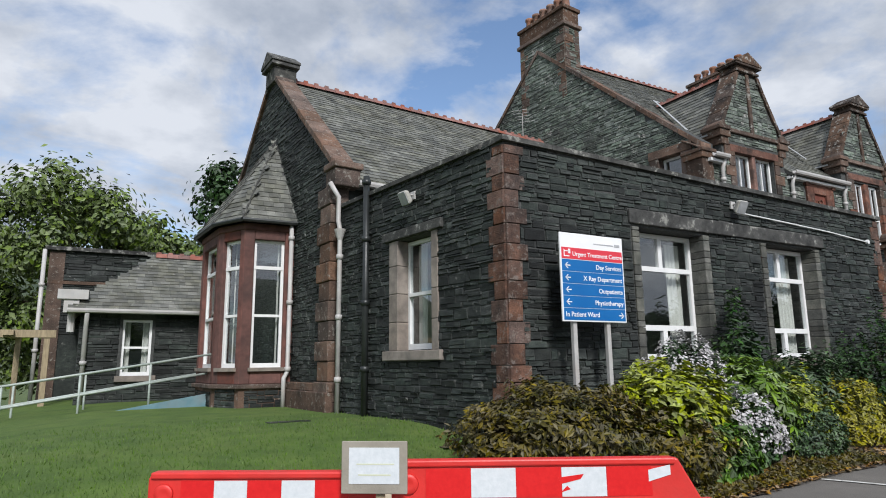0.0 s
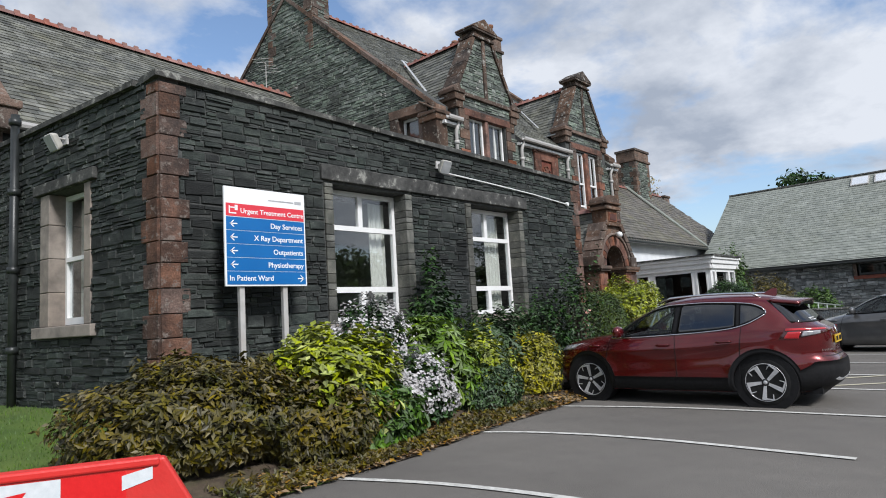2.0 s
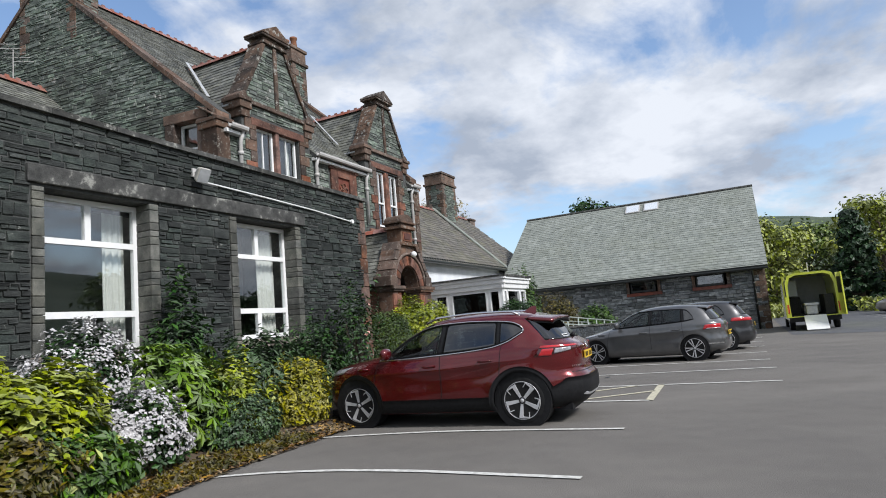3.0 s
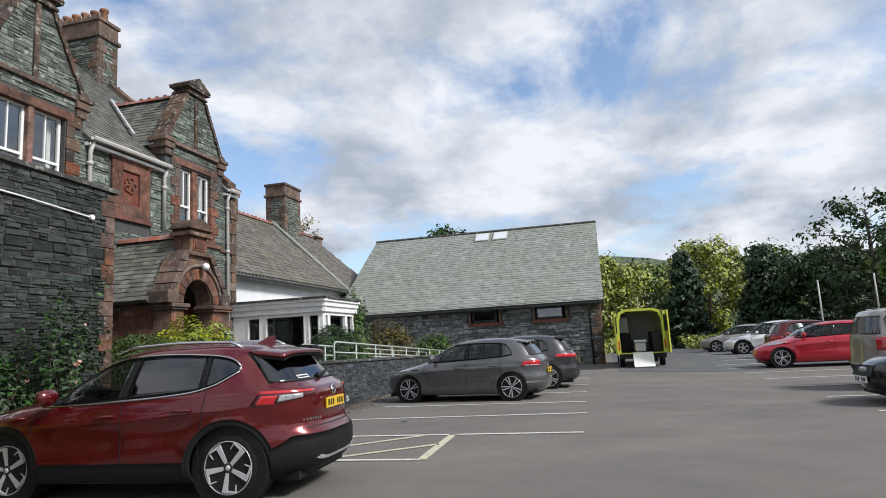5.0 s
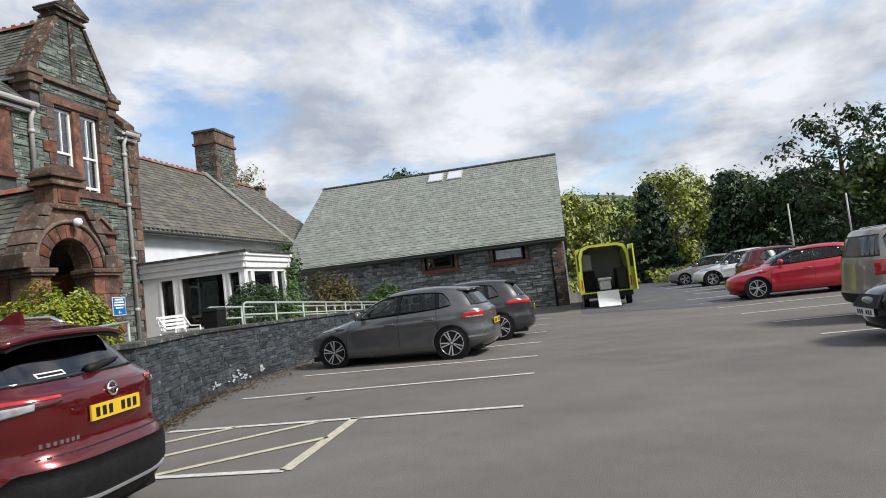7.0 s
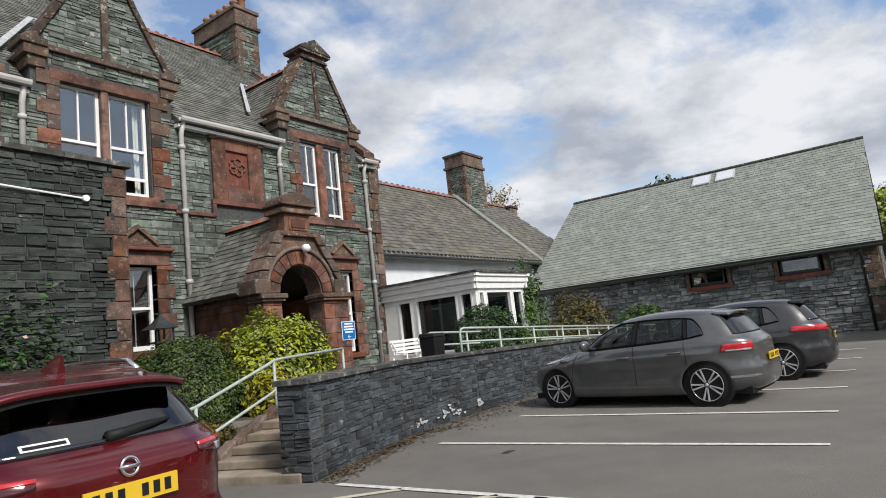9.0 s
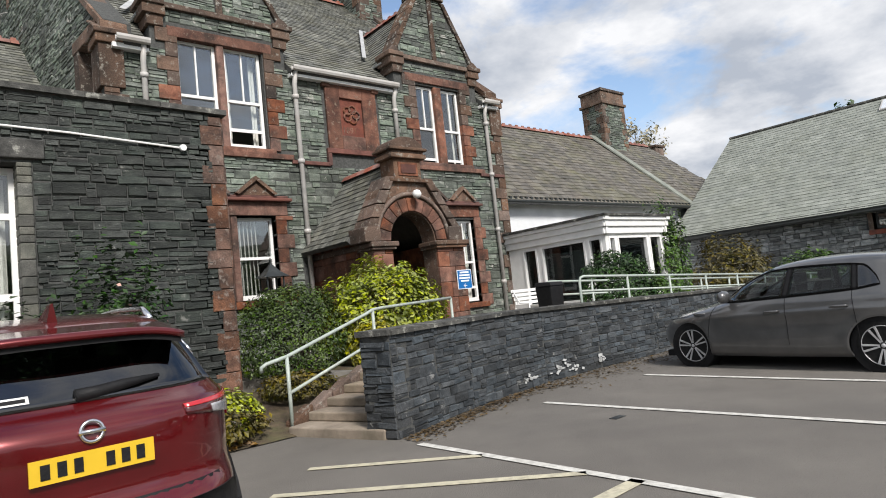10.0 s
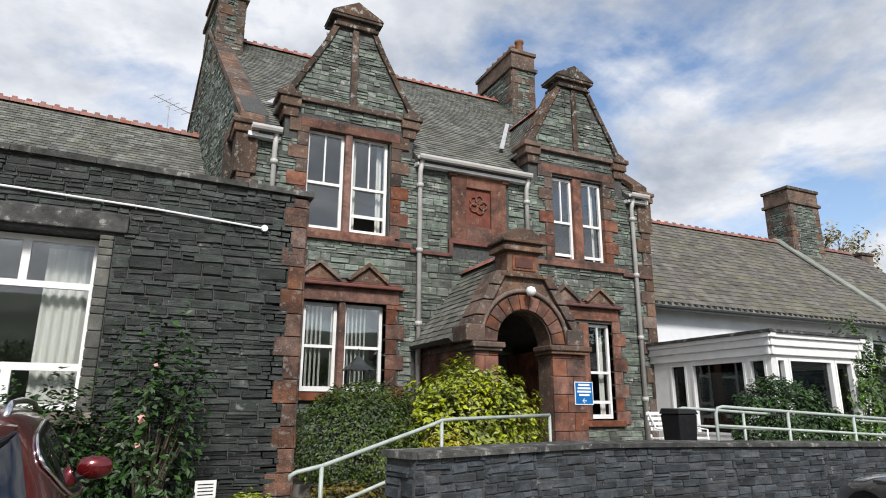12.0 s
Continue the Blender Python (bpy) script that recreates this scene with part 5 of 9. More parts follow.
# canted bay
bay_pts = [(0.0, 2.25), (-1.12, 2.40), (-1.48, 3.25), (-1.48, 4.9), (-1.12, 5.6), (0.0, 5.75)]
BZ0, BZ1 = 0.25, 4.72
bay = part("bay", (lambda s: (s.prism([(x, y, BZ0) for x, y in bay_pts], (0, 0, .75)), s)[1])(Shape()), BROWN_STONE, block, "canted sandstone bay window")
q = Shape()
cx0, cy0 = 0, 4.0
ex = lambda k: [(x * k if x else 0, cy0 + (y - cy0) * (1 + (k - 1) * .6)) for x, y in bay_pts]
q.prism([(x, y, .98) for x, y in ex(1.06)], (0, 0, .10))
bevelled(part("bay_moulding", q, BROWN_STONE, bay), .02)
q = Shape()
q.prism([(x, y, 4.55) for x, y in ex(1.02)], (0, 0, .16))
bevelled(part("bay_moulding", q, DARK_RED, bay), .02)
q = Shape()
q.prism([(x, y, BZ0 + .7) for x, y in ex(.8)], (0, 0, .05))
q.prism([(x, y, 4.5) for x, y in ex(.9)], (0, 0, .05))
part("bay_ceiling", q, DARK, bay)
for (xa, ya), (xb, yb), lights in ((bay_pts[0], bay_pts[1], 1), (bay_pts[1], bay_pts[2], 1), (bay_pts[2], bay_pts[3], 1), (bay_pts[3], bay_pts[4], 1), (bay_pts[4], bay_pts[5], 1)):
    ln = math.hypot(xb - xa, yb - ya)
    fb = Face((xa, ya), (xb - xa, yb - ya), ((xa + xb) / 2 + .4, (ya + yb) / 2 - cy0))
    w = .22 if ln > 1.1 else .17
    q = Shape()
    fb.box(q, 0.0, w, -.22, .0, 1.08, 4.60); fb.box(q, ln - w, ln, -.22, .0, 1.08, 4.60)
    fb.box(q, w, ln - w, -.22, 0, 4.34, 4.60); fb.box(q, w, ln - w, -.22, 0, 1.08, 1.36)
    bevelled(part("bay_frame", q, DARK_RED, bay, "dark red sandstone bay jambs"), .02)
    q = Shape(); fb.box(q, w - .05, ln - w + .05, -.2, .07, 1.36, 1.44)
    part("sill", q, GREY_STONE, bay)
    s0, s1 = w, ln - w
    win = sash(fb, s0, s1, 1.44, 4.34, bay.parent, .1, meeting=.40, curtain=.05)
    q = Shape(); fb.box(q, s0, s1, -.16, -.09, 3.66, 3.74)
    part("transom", q, WHITE, win)
# bay roof: a half cone of flat slopes leaning on the gable
apex = Vector((0.0, 3.9, 7.35))
ev = [Vector((x * 1.12 if x else 0, cy0 + (y - cy0) * 1.12, 4.74)) for x, y in bay_pts]
for i in range(5):
    a, b = ev[i], ev[i + 1]
    u = (b - a).normalized()
    mid = (b - a).length
    v = apex - a
    v -= u * v.dot(u)
    rise = v.length
    xa = (apex - a).dot(u)
    q = Shape()
    n = u.cross(v).normalized()
    if n.z < 0: n = -n
    q.add([a, b, apex, a - n * .06, b - n * .06, apex - n * .06], [(0, 1, 2), (5, 4, 3), (0, 3, 4, 1), (1, 4, 5, 2), (2, 5, 3, 0)])
    br = fix_normals(part("bay_roof", q, ROOF_DECK, bay, "steep pale slate bay roof"))
    slating(a, u, v, mid, rise, ROOF, br, inside=lambda x, y, xa=xa, rise=rise, mid=mid: xa * y / rise - .03 < x < mid + (xa - mid) * y / rise + .03, wide=.24, gauge=.17, near=(0, 3, 0, 5) if i < 2 else None, seed=60 + i, limit=120)
    q = Shape(); q.tube([a + Vector((0, 0, .03)), apex + Vector((0, 0, .03))], .022, 6)
    part("hip_roll", q, COPING, bay)
    q = Shape(); q.tube([a, b], .05, 8)
    part("gutter", q, PIPE_BLACK, bay)
downpipe(block, [(-.12, 2.15, 4.7), (-.12, 2.15, 1.35), (-.22, 2.1, 1.2), (-.22, 2.1, .5)], PIPE_GREY, .05, (4.4, 2.9, 1.4), "pale grey iron downpipe")
# aerials
def aerial(parent, base, h, m=PIPE_GREY, turn=0.6, n=5):
    q = Shape()
    b = Vector(base)
    q.tube([b, b + Vector((0, 0, h))], .014, 6)
    d = Vector((math.cos(turn), math.sin(turn), 0))
    e = Vector((-d.y, d.x, 0))
    t = b + Vector((0, 0, h - .05))
    q.tube([t - d * .55, t + d * .75], .012, 5)
    for i in range(n):
        c = t + d * (-.45 + i * .28)
        q.tube([c - e * .28, c + e * .28], .008, 4)
    return part("aerial", q, m, parent, "thin metal roof aerial")
aerial(roof_b, (9.0, BH, BRZ + .1), .85)

# ---- low white range and conservatory ----
LYF, LEAVE, LRY, LRZ, LX1 = 12.4, 4.72, 16.2, 8.62, 46.5
low = thing("white_range", "long single-storey white rendered range with a slate roof", "building", pose(0, 0, 0))
lf = Face((0, LYF), (1, 0), (0, -1))
lh = [(38.6, 39.6, 2.6, 4.0)]
sh = Shape(); pierced(sh, lf, MX1 + .005, LX1, .3, LEAVE, lh, .4)
part("wall", sh, RENDER, low, "white rendered wall")
sash(lf, 38.65, 39.55, 2.65, 3.95, low, .12)
sh = Shape(); pierced(sh, Face((0, 20), (1, 0), (0, 1)), MX1, LX1, .3, LEAVE, [], .4)
part("wall", sh, RENDER, low)
fe = Face((LX1, LYF), (0, 1), (1, 0))
sh = Shape(); pierced(sh, fe, 0.002, 7.6, .3, LEAVE, [], .4)
part("wall", sh, RENDER, low)
kl = (LRZ - LEAVE) / (LRY - LYF)
roof_l = slope_roof("roof", low, [(MX1 - .0, LYF - .35, LEAVE - .35 * kl + .1), (LX1 + .3, LYF - .35, LEAVE - .35 * kl + .1)], [(MX1, LRY, LRZ), (LX1 - 2.2, LRY, LRZ)], ROOF_BROWN, label="long dark slate roof", wide=.34, gauge=.24, near=(0, 5, 0, 4), seed=71)
slope_roof("roof", low, [(LX1 + .3, 20.35, LEAVE - .35 * kl + .1), (MX1, 20.35, LEAVE - .35 * kl + .1)], [(LX1 - 2.2, LRY, LRZ), (MX1, LRY, LRZ)], ROOF_BROWN, label="long dark slate roof", wide=.5, gauge=.4, seed=72)
q = Shape(); a, b, c = Vector((LX1 + .3, LYF - .35, LEAVE - .25)), Vector((LX1 + .3, 20.35, LEAVE - .25)), Vector((LX1 - 2.2, LRY, LRZ))
q.add([a, b, c, a - Vector((0, 0, .1)), b - Vector((0, 0, .1)), c - Vector((0, 0, .1))], [(0, 1, 2), (5, 4, 3), (0, 3, 4, 1), (1, 4, 5, 2), (2, 5, 3, 0)])
fix_normals(part("hip_roof", q, ROOF_BROWN, low))
ridge_tiles((MX1, LRY, LRZ + .06), (LX1 - 2.2, LRY, LRZ + .06), RIDGE, roof_l, .16, .4)
for x in (39.2,):
    q = Shape()
    v0, v1 = Vector((x + 1.2, LYF - .3, LEAVE - .2)), Vector((x, LRY, LRZ + .1))
    q.prism([v0, v0 + Vector((.45, 0, 0)), v1 + Vector((.45, 0, 0)), v1], (0, 0, .09))
    fix_normals(part("raised_verge", q, ROOF_PALE, low, "pale raised verge across the roof"))
for i in range(60):
    q = Shape(); x = MX1 + .3 + i * .26
    q.box(x, x + .09, LYF - .3, LYF, LEAVE - .22, LEAVE - .1)
    part("rafter_foot", q, PIPE_BLACK, low)
gutter(low, (MX1 + .05, LYF - .42, LEAVE - .3), (LX1, LYF - .42, LEAVE - .3), PIPE_BLACK)
chimney(low, 39.7, 41.6, 15.6, 16.8, 7.9, 11.1, 0, shaft=SLATE_GREEN)
chimney(low, 45.6, 46.4, 16.4, 17.2, 5.0, 8.9, 0, shaft=SLATE_GREEN)
aerial(low, (28.0, LYF - .2, 4.5), 1.6, turn=.9, n=6)
cons = thing("conservatory", "white painted flat-roofed conservatory with large windows", "conservatory", pose(0, 0, 0))
CX0, CX1, CY0, CZ = 26.68, 29.4, 7.4, 3.14
cw, cs, ce = Face((CX0, LYF), (0, -1), (-1, 0)), Face((CX0, CY0), (1, 0), (0, -1)), Face((CX1, CY0), (0, 1), (1, 0))
for fc, ln, lights in ((cw, LYF - CY0, ((2.2, 2.72), (2.88, 4.36), (4.46, 4.88))), (cs, CX1 - CX0, ((.14, .42), (.52, 1.9), (2.0, 2.58))), (ce, LYF - CY0, ((.3, 2.2), (2.4, 4.5)))):
    holes = [(a, b, 1.02, 2.60) for a, b in lights]
    q = Shape(); pierced(q, fc, .002, ln, .6, 3.0, holes, .14)
    wl_ = part("wall", q, WHITE, cons, "white painted timber wall")
    for a, b in lights:
        q = Shape(); fc.box(q, a, b, -.09, -.08, 1.02, 2.60)
        part("pane", q, CONS_PANE, wl_).visible_shadow = False
        q = Shape()
        fc.box(q, a, a + .05, -.1, .015, 1.02, 2.60); fc.box(q, b - .05, b, -.1, .015, 1.02, 2.60); fc.box(q, a + .05, b - .05, -.1, .015, 2.55, 2.60); fc.box(q, a + .05, b - .05, -.1, .015, 1.02, 1.07)
        part("window_frame", q, WHITE, wl_)
    q = Shape()
    fc.box(q, -.12, ln + .12, 0, .07, 2.66, 2.84); fc.box(q, -.15, ln + .15, 0, .12, 2.84, 3.0); fc.box(q, -.2, ln + .2, 0, .17, 3.0, 3.10)
    bevelled(part("fascia", q, WHITE, cons), .012)
q = Shape(); q.box(CX0 - .22, CX1 + .22, CY0 - .22, LYF - .02, 3.10, 3.16)
part("flat_roof", q, COPING, cons)
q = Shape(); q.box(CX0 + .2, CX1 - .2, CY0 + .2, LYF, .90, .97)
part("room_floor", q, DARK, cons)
# added back wall over the white render, inside shade put into its colour
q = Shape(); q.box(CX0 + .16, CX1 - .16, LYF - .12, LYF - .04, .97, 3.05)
part("room_wall", q, mat("room_shade_tone", (.16, .15, .14), (.22, .21, .19), 2, .9), cons)
q = Shape(); q.box(CX1 - .5, CX1 - .42, CY0 + 1.2, CY0 + 1.9, .97, 2.1)
part("white_board", q, WHITE, cons, "white board standing inside the window")

# ---- barn-like building ----
barn = thing("stone_hall", "long low stone hall with a big pale slate roof", "building", pose(0, 0, 0))
BX0, BX1, BY0, BY1, BE, BR = 38.35, 51.8, -1.55, 11.8, 3.1, 7.95
bw = Face((BX0, BY0), (0, 1), (-1, 0))
barn_holes = holes = [(1.65, 3.1, 2.25, 2.86), (4.9, 6.3, 2.25, 2.86)]
sh = Shape(); pierced(sh, bw, 0, BY1 - BY0, -.2, BE, holes, .45)
barn_wall = part("wall", sh, MORTAR, barn, "grey-blue rubble wall")
for y, out in ((BY0, -1), (BY1, 1)):
    fg = Face((BX0, y), (1, 0), (0, out))
    sh = Shape(); pierced(sh, fg, .003, BX1 - BX0, -.2, BE, [], .45)
    fg.poly(sh, [(0, BE), (BX1 - BX0, BE), ((BX1 - BX0) / 2, BR - .15)], -.45, 0)
    g = fix_normals(part("wall", sh, MORTAR if out < 0 else SLATE_BLUE, barn))
    if out < 0:
        hw = (BX1 - BX0) / 2
        stonework(fg, 0, BX1 - BX0, -.1, lambda s: BE + (BR - .2 - BE) * (1 - abs(s - hw) / hw), [], SLATE_BLUE, g, (.08, .2), (.2, .7), seed=77)
        quoins(fg, 0, 1, 0, BE, BROWN_STONE, g, h=.3)
sh = Shape(); pierced(sh, Face((BX1, BY0), (0, 1), (1, 0)), 0, BY1 - BY0, -.2, BE, [], .45)
part("wall", sh, SLATE_BLUE, barn)
hw = (BX0 + BX1) / 2
kbn = (BR - BE) / (hw - BX0)
roof_n = slope_roof("roof", barn, [(BX0 - .42, BY1 + .2, BE - .42 * kbn + .2), (BX0 - .42, BY0 - .2, BE - .42 * kbn + .2)], [(hw, BY1 + .2, BR), (hw, BY0 - .2, BR)], ROOF_PALE, label="big pale grey-green slate roof", wide=.32, gauge=.24, seed=81, thick=.14)
slope_roof("roof", barn, [(BX1 + .42, BY0 - .2, BE - .42 * kbn + .2), (BX1 + .42, BY1 + .2, BE - .42 * kbn + .2)], [(hw, BY0 - .2, BR), (hw, BY1 + .2, BR)], ROOF_PALE, label="big pale slate roof", wide=.6, gauge=.5, seed=82)
q = Shape(); q.tube([(hw, BY0 - .22, BR + .03), (hw, BY1 + .22, BR + .03)], .08, 8)
part("ridge", q, COPING, barn)
gutter(barn, (BX0 - .5, BY1 + .2, BE - .22), (BX0 - .5, BY0 - .2, BE - .22), PIPE_BLACK)
q = Shape(); q.box(BX0 - .36, BX0 - .02, BY0, BY1, BE - .18, BE - .02)
part("soffit", q, PIPE_BLACK, barn)
downpipe(barn, [(BX0 - .45, BY0 + .5, BE - .25), (BX0 - .08, BY0 + .5, BE - .6), (BX0 - .08, BY0 + .5, 0)], PIPE_BLACK, .05, (1.2, 2.2), "black downpipe")
for a, b, z0, z1 in holes:
    sash(bw, a + .12, b - .05, z0 + .03, z1 - .02, barn, .12, meeting=0, m=PIPE_BLACK, label="small dark framed window")
    q = Shape(); bw.box(q, a - .2, b + .15, -.2, .10, z0 - .16, z0)
    part("sill", q, DARK_RED, barn_wall, "red sandstone sill")
    q = Shape(); bw.box(q, b, b + .14, -.2, .05, z0, z1)
    part("jamb_stone", q, BROWN_STONE, barn_wall)
    q = Shape(); bw.box(q, a - .14, a, -.2, .05, z0, z1)
    part("jamb_stone", q, BROWN_STONE, barn_wall)
u_s = Vector((hw - BX0 + .42, 0, BR - BE + .42 * kbn - .2)).normalized()
n_s = Vector((-u_s.z, 0, u_s.x))
for y in (4.55, 3.45):
    o = Vector((hw, y, BR)) - u_s * 1.25 + n_s * .02
    q = Shape()
    q.prism([o, o + Vector((0, .85, 0)), o + Vector((0, .85, 0)) + u_s * .95, o + u_s * .95], n_s * .07)
    sk = fix_normals(part("skylight", q, PIPE_GREY, barn, "roof window"))
    q = Shape()
    o2 = o + Vector((0, .06, 0)) + u_s * .06 + n_s * .071
    q.prism([o2, o2 + Vector((0, .73, 0)), o2 + Vector((0, .73, 0)) + u_s * .83, o2 + u_s * .83], n_s * .008)
    SKYL = bpy.data.materials.get("skylight_glass") or mat("skylight_glass", (.55, .58, .62), (.62, .65, .68), 1, .08)
    part("pane", q, SKYL, sk)

# ---- small outbuilding and far house beyond the lawn ----
hut = thing("outbuilding", "small slate outbuilding with a hipped slate roof", "building", pose(0, 0, 0))
hf = Face((1.75, 19.0), (1, 0), (0, -1))
sh = Shape(); pierced(sh, hf, 0, 5.2, -.2, 3.05, [(1.02, 1.75, 1.25, 2.75)], .4)
hw_ = part("wall", sh, MORTAR, hut)
stonework(hf, 0, 5.2, 0, lambda s: 3.0, [(.95, 1.82, 1.1, 2.85)], SLATE_WALL, hw_, (.07, .16), (.2, .7), seed=91)
sash(hf, 1.02, 1.75, 1.25, 2.75, hut, .06, curtain=.2)
q = Shape(); hf.box(q, .9, 1.9, 0, .1, 1.1, 1.25)
part("sill", q, GREY_STONE, hut)
sh = Shape(); pierced(sh, Face((1.75, 19), (0, 1), (-1, 0)), .002, 4.6, -.2, 3.05, [], .4)
part("wall", sh, SLATE_WALL, hut)
slope_roof("roof", hut, [(1.45, 18.7, 2.98), (7.2, 18.7, 2.98)], [(3.55, 20.9, 4.85), (7.2, 20.9, 4.85)], ROOF, label="hipped slate roof", seed=92)
q = Shape(); a, b, c = Vector((1.45, 18.7, 2.98)), Vector((1.45, 23.2, 2.98)), Vector((3.55, 20.9, 4.85))
q.add([a, b, c, a - Vector((0, 0, .1)), b - Vector((0, 0, .1)), c - Vector((0, 0, .1))], [(0, 1, 2), (5, 4, 3), (0, 3, 4, 1), (1, 4, 5, 2), (2, 5, 3, 0)])
fix_normals(part("hip_roof", q, ROOF, hut))
ridge_tiles((3.6, 20.9, 4.9), (7.2, 20.9, 4.9), RIDGE, hut, .15)
gutter(hut, (1.45, 18.62, 2.95), (7.2, 18.62, 2.95))
downpipe(hut, [(1.9, 18.62, 2.9), (1.9, 18.9, 2.6), (1.9, 18.9, .1)], PIPE_GREY, .06, (1.6,))
q = Shape(); q.box(1.2, 1.9, 18.8, 19.1, 3.25, 3.5); q.box(1.35, 1.7, 18.85, 19.05, 2.9, 3.25); q.tube([(1.55, 18.95, 3.2), (1.55, 18.95, 2.4)], .09, 8)
part("flue_box", q, PIPE_GREY, hut, "grey metal vent duct")
flat_b = thing("flat_roofed_block", "slate walled block with a flat roof", "building", pose(0, 0, 0))
ff = Face((0.75, 22.6), (1, 0), (0, -1))
sh = Shape(); pierced(sh, ff, 0, 6, -.2, 5.1, [], .4); pierced(sh, Face((.75, 22.6), (0, 1), (-1, 0)), .002, 8, -.2, 5.1, [], .4)
fb_w = part("wall", sh, SLATE_WALL, flat_b)
stonework(ff, 0, 6, 2.5, lambda s: 5.05, [], SLATE_WALL, fb_w, (.09, .18), (.3, .8), seed=93)
q = Shape(); q.box(.6, 7, 22.45, 31, 5.1, 5.22)
part("flat_roof", q, COPING, flat_b)
q = Shape(); ff.box(q, 0, 6, 0, .06, 4.05, 4.15); ff.box(q, -.02, .4, 0, .05, 0, 5.05)
part("band", q, BROWN_STONE, flat_b)
downpipe(flat_b, [(.6, 22.5, 5.1), (.6, 22.5, 0)], PIPE_GREY, .06, (2, 4))
pergola = thing("timber_frame", "weathered timber carport frame", "pergola", pose(0, 0, 0))
for x, y in ((-2.2, 20.2), (1.0, 20.2), (.2, 22.0)):
    q = Shape(); q.box(x - .07, x + .07, y - .07, y + .07, -.1, 2.35)
    part("post", q, WOOD, pergola)
q = Shape(); q.box(-4, 1.2, 20.1, 20.3, 2.3, 2.5)
part("beam", q, WOOD, pergola)
q = Shape(); q.box(-.0, .25, 19.9, 22.4, 2.35, 2.48)
part("beam", q, WOOD, pergola)
cott = thing("cottage", "distant white cottage with a slate roof", "house", pose(0, 0, 0))
q = Shape(); q.box(-14, -2.6, 40, 46, -1.5, 2.6)
part("wall", q, RENDER, cott)
slope_roof("roof", cott, [(-14.3, 39.6, 2.5), (-2.3, 39.6, 2.5)], [(-14.3, 43, 5.6), (-2.3, 43, 5.6)], ROOF, wide=.5, gauge=.35, seed=95)
q = Shape(); q.box(-4.2, -3.0, 42.5, 43.5, 5, 7.4)
part("chimney", q, SLATE_WALL, cott)
for x in (-9.5, -5.2):
    q = Shape(); q.box(x, x + 1.1, 39.95, 40.02, .2, 1.7)
    part("window", q, DARK, cott)
q = Shape(); q.box(-8.2, -5.6, 39.94, 40.03, -1.5, .9)
part("garage_door", q, DARK, cott)

# ---- ground ----
def smooth(a, b, x):
    t = min(1, max(0, (x - a) / (b - a)))
    return t * t * (3 - 2 * t)

def bed_edge(x):
    return 4.55 + 0.08 * (x - 7) + .05 * math.sin(x * 1.3)

def ground_z(x, y):
    """Height of lawn, bed and terrace above the car park."""
    e = bed_edge(x) if x > 6.5 else 4.25 + .05 * x
    z = .56 * smooth(e - .1, e + 5.0, y) if x < 6 else (.06 + .32 * smooth(e, 7.2, y)) * smooth(e - .05, e + .25, y)
    if x < 6:
        z *= smooth(-3.5, 3.0, x) * .75 + .25
        z -= 1.0 * smooth(1.0, -5.0, x) * smooth(9, 18, y)
    return z

def sheet(name, m, x0, x1, y0, y1, nx, ny, zf, label, cat, keep=None):
    q = Shape()
    for j in range(ny + 1):
        for i in range(nx + 1):
            x, y = x0 + (x1 - x0) * i / nx, y0 + (y1 - y0) * j / ny
            q.v.append((x, y, zf(x, y)))
    for j in range(ny):
        for i in range(nx):
            a = j * (nx + 1) + i
            xc, yc = x0 + (x1 - x0) * (i + .5) / nx, y0 + (y1 - y0) * (j + .5) / ny
            if keep is None or keep(xc, yc):
                q.f.append((a, a + 1, a + nx + 2, a + nx + 1))
    return solo(name, q, m, label, cat, "structure", smooth=True)

sheet("ground", FIELD, -900, 900, -900, 900, 60, 60, lambda x, y: -.06 - (1.2 if (y > 26 and x < 10) else 0) * smooth(26, 40, y), "rough grass land reaching the horizon", "ground")
sheet("car_park", ASPHALT, -14, 66, -26, 8.2, 80, 34, lambda x, y: 0.0, "worn grey asphalt car park", "ground")
q = Shape(); q.add([(31.5, -12, .006), (66, -12, .006), (66, -2.0, .006), (31.5, -2.0, .006), (29.5, -5.5, .006)], [(0, 1, 2, 3, 4)])
solo("road", q, ASPHALT_NEW, "darker newer asphalt access road", "road", "structure")
lawn_edge = lambda x: 4.25 + .05 * x
sheet("lawn", GRASS, -14, 7.6, 1.0, 24, 90, 96, lambda x, y: ground_z(min(x, 5.99), y) + .012, "mown green lawn sloping up to the building", "lawn", keep=lambda x, y: y > lawn_edge(x))
sheet("flower_bed", SOIL, 6.0, 17.6, 4.2, 7.6, 110, 34, lambda x, y: max(ground_z(max(x, 6.6), y), ground_z(5.99, y) * smooth(7.6, 6.0, x)) + .016 + .02 * noise.noise((x * 3, y * 3, 0)), "leaf-strewn soil of the planting bed", "flower bed", keep=lambda x, y: y > bed_edge(x) and x > 6.5 + .25 * math.sin(y * 2.3))

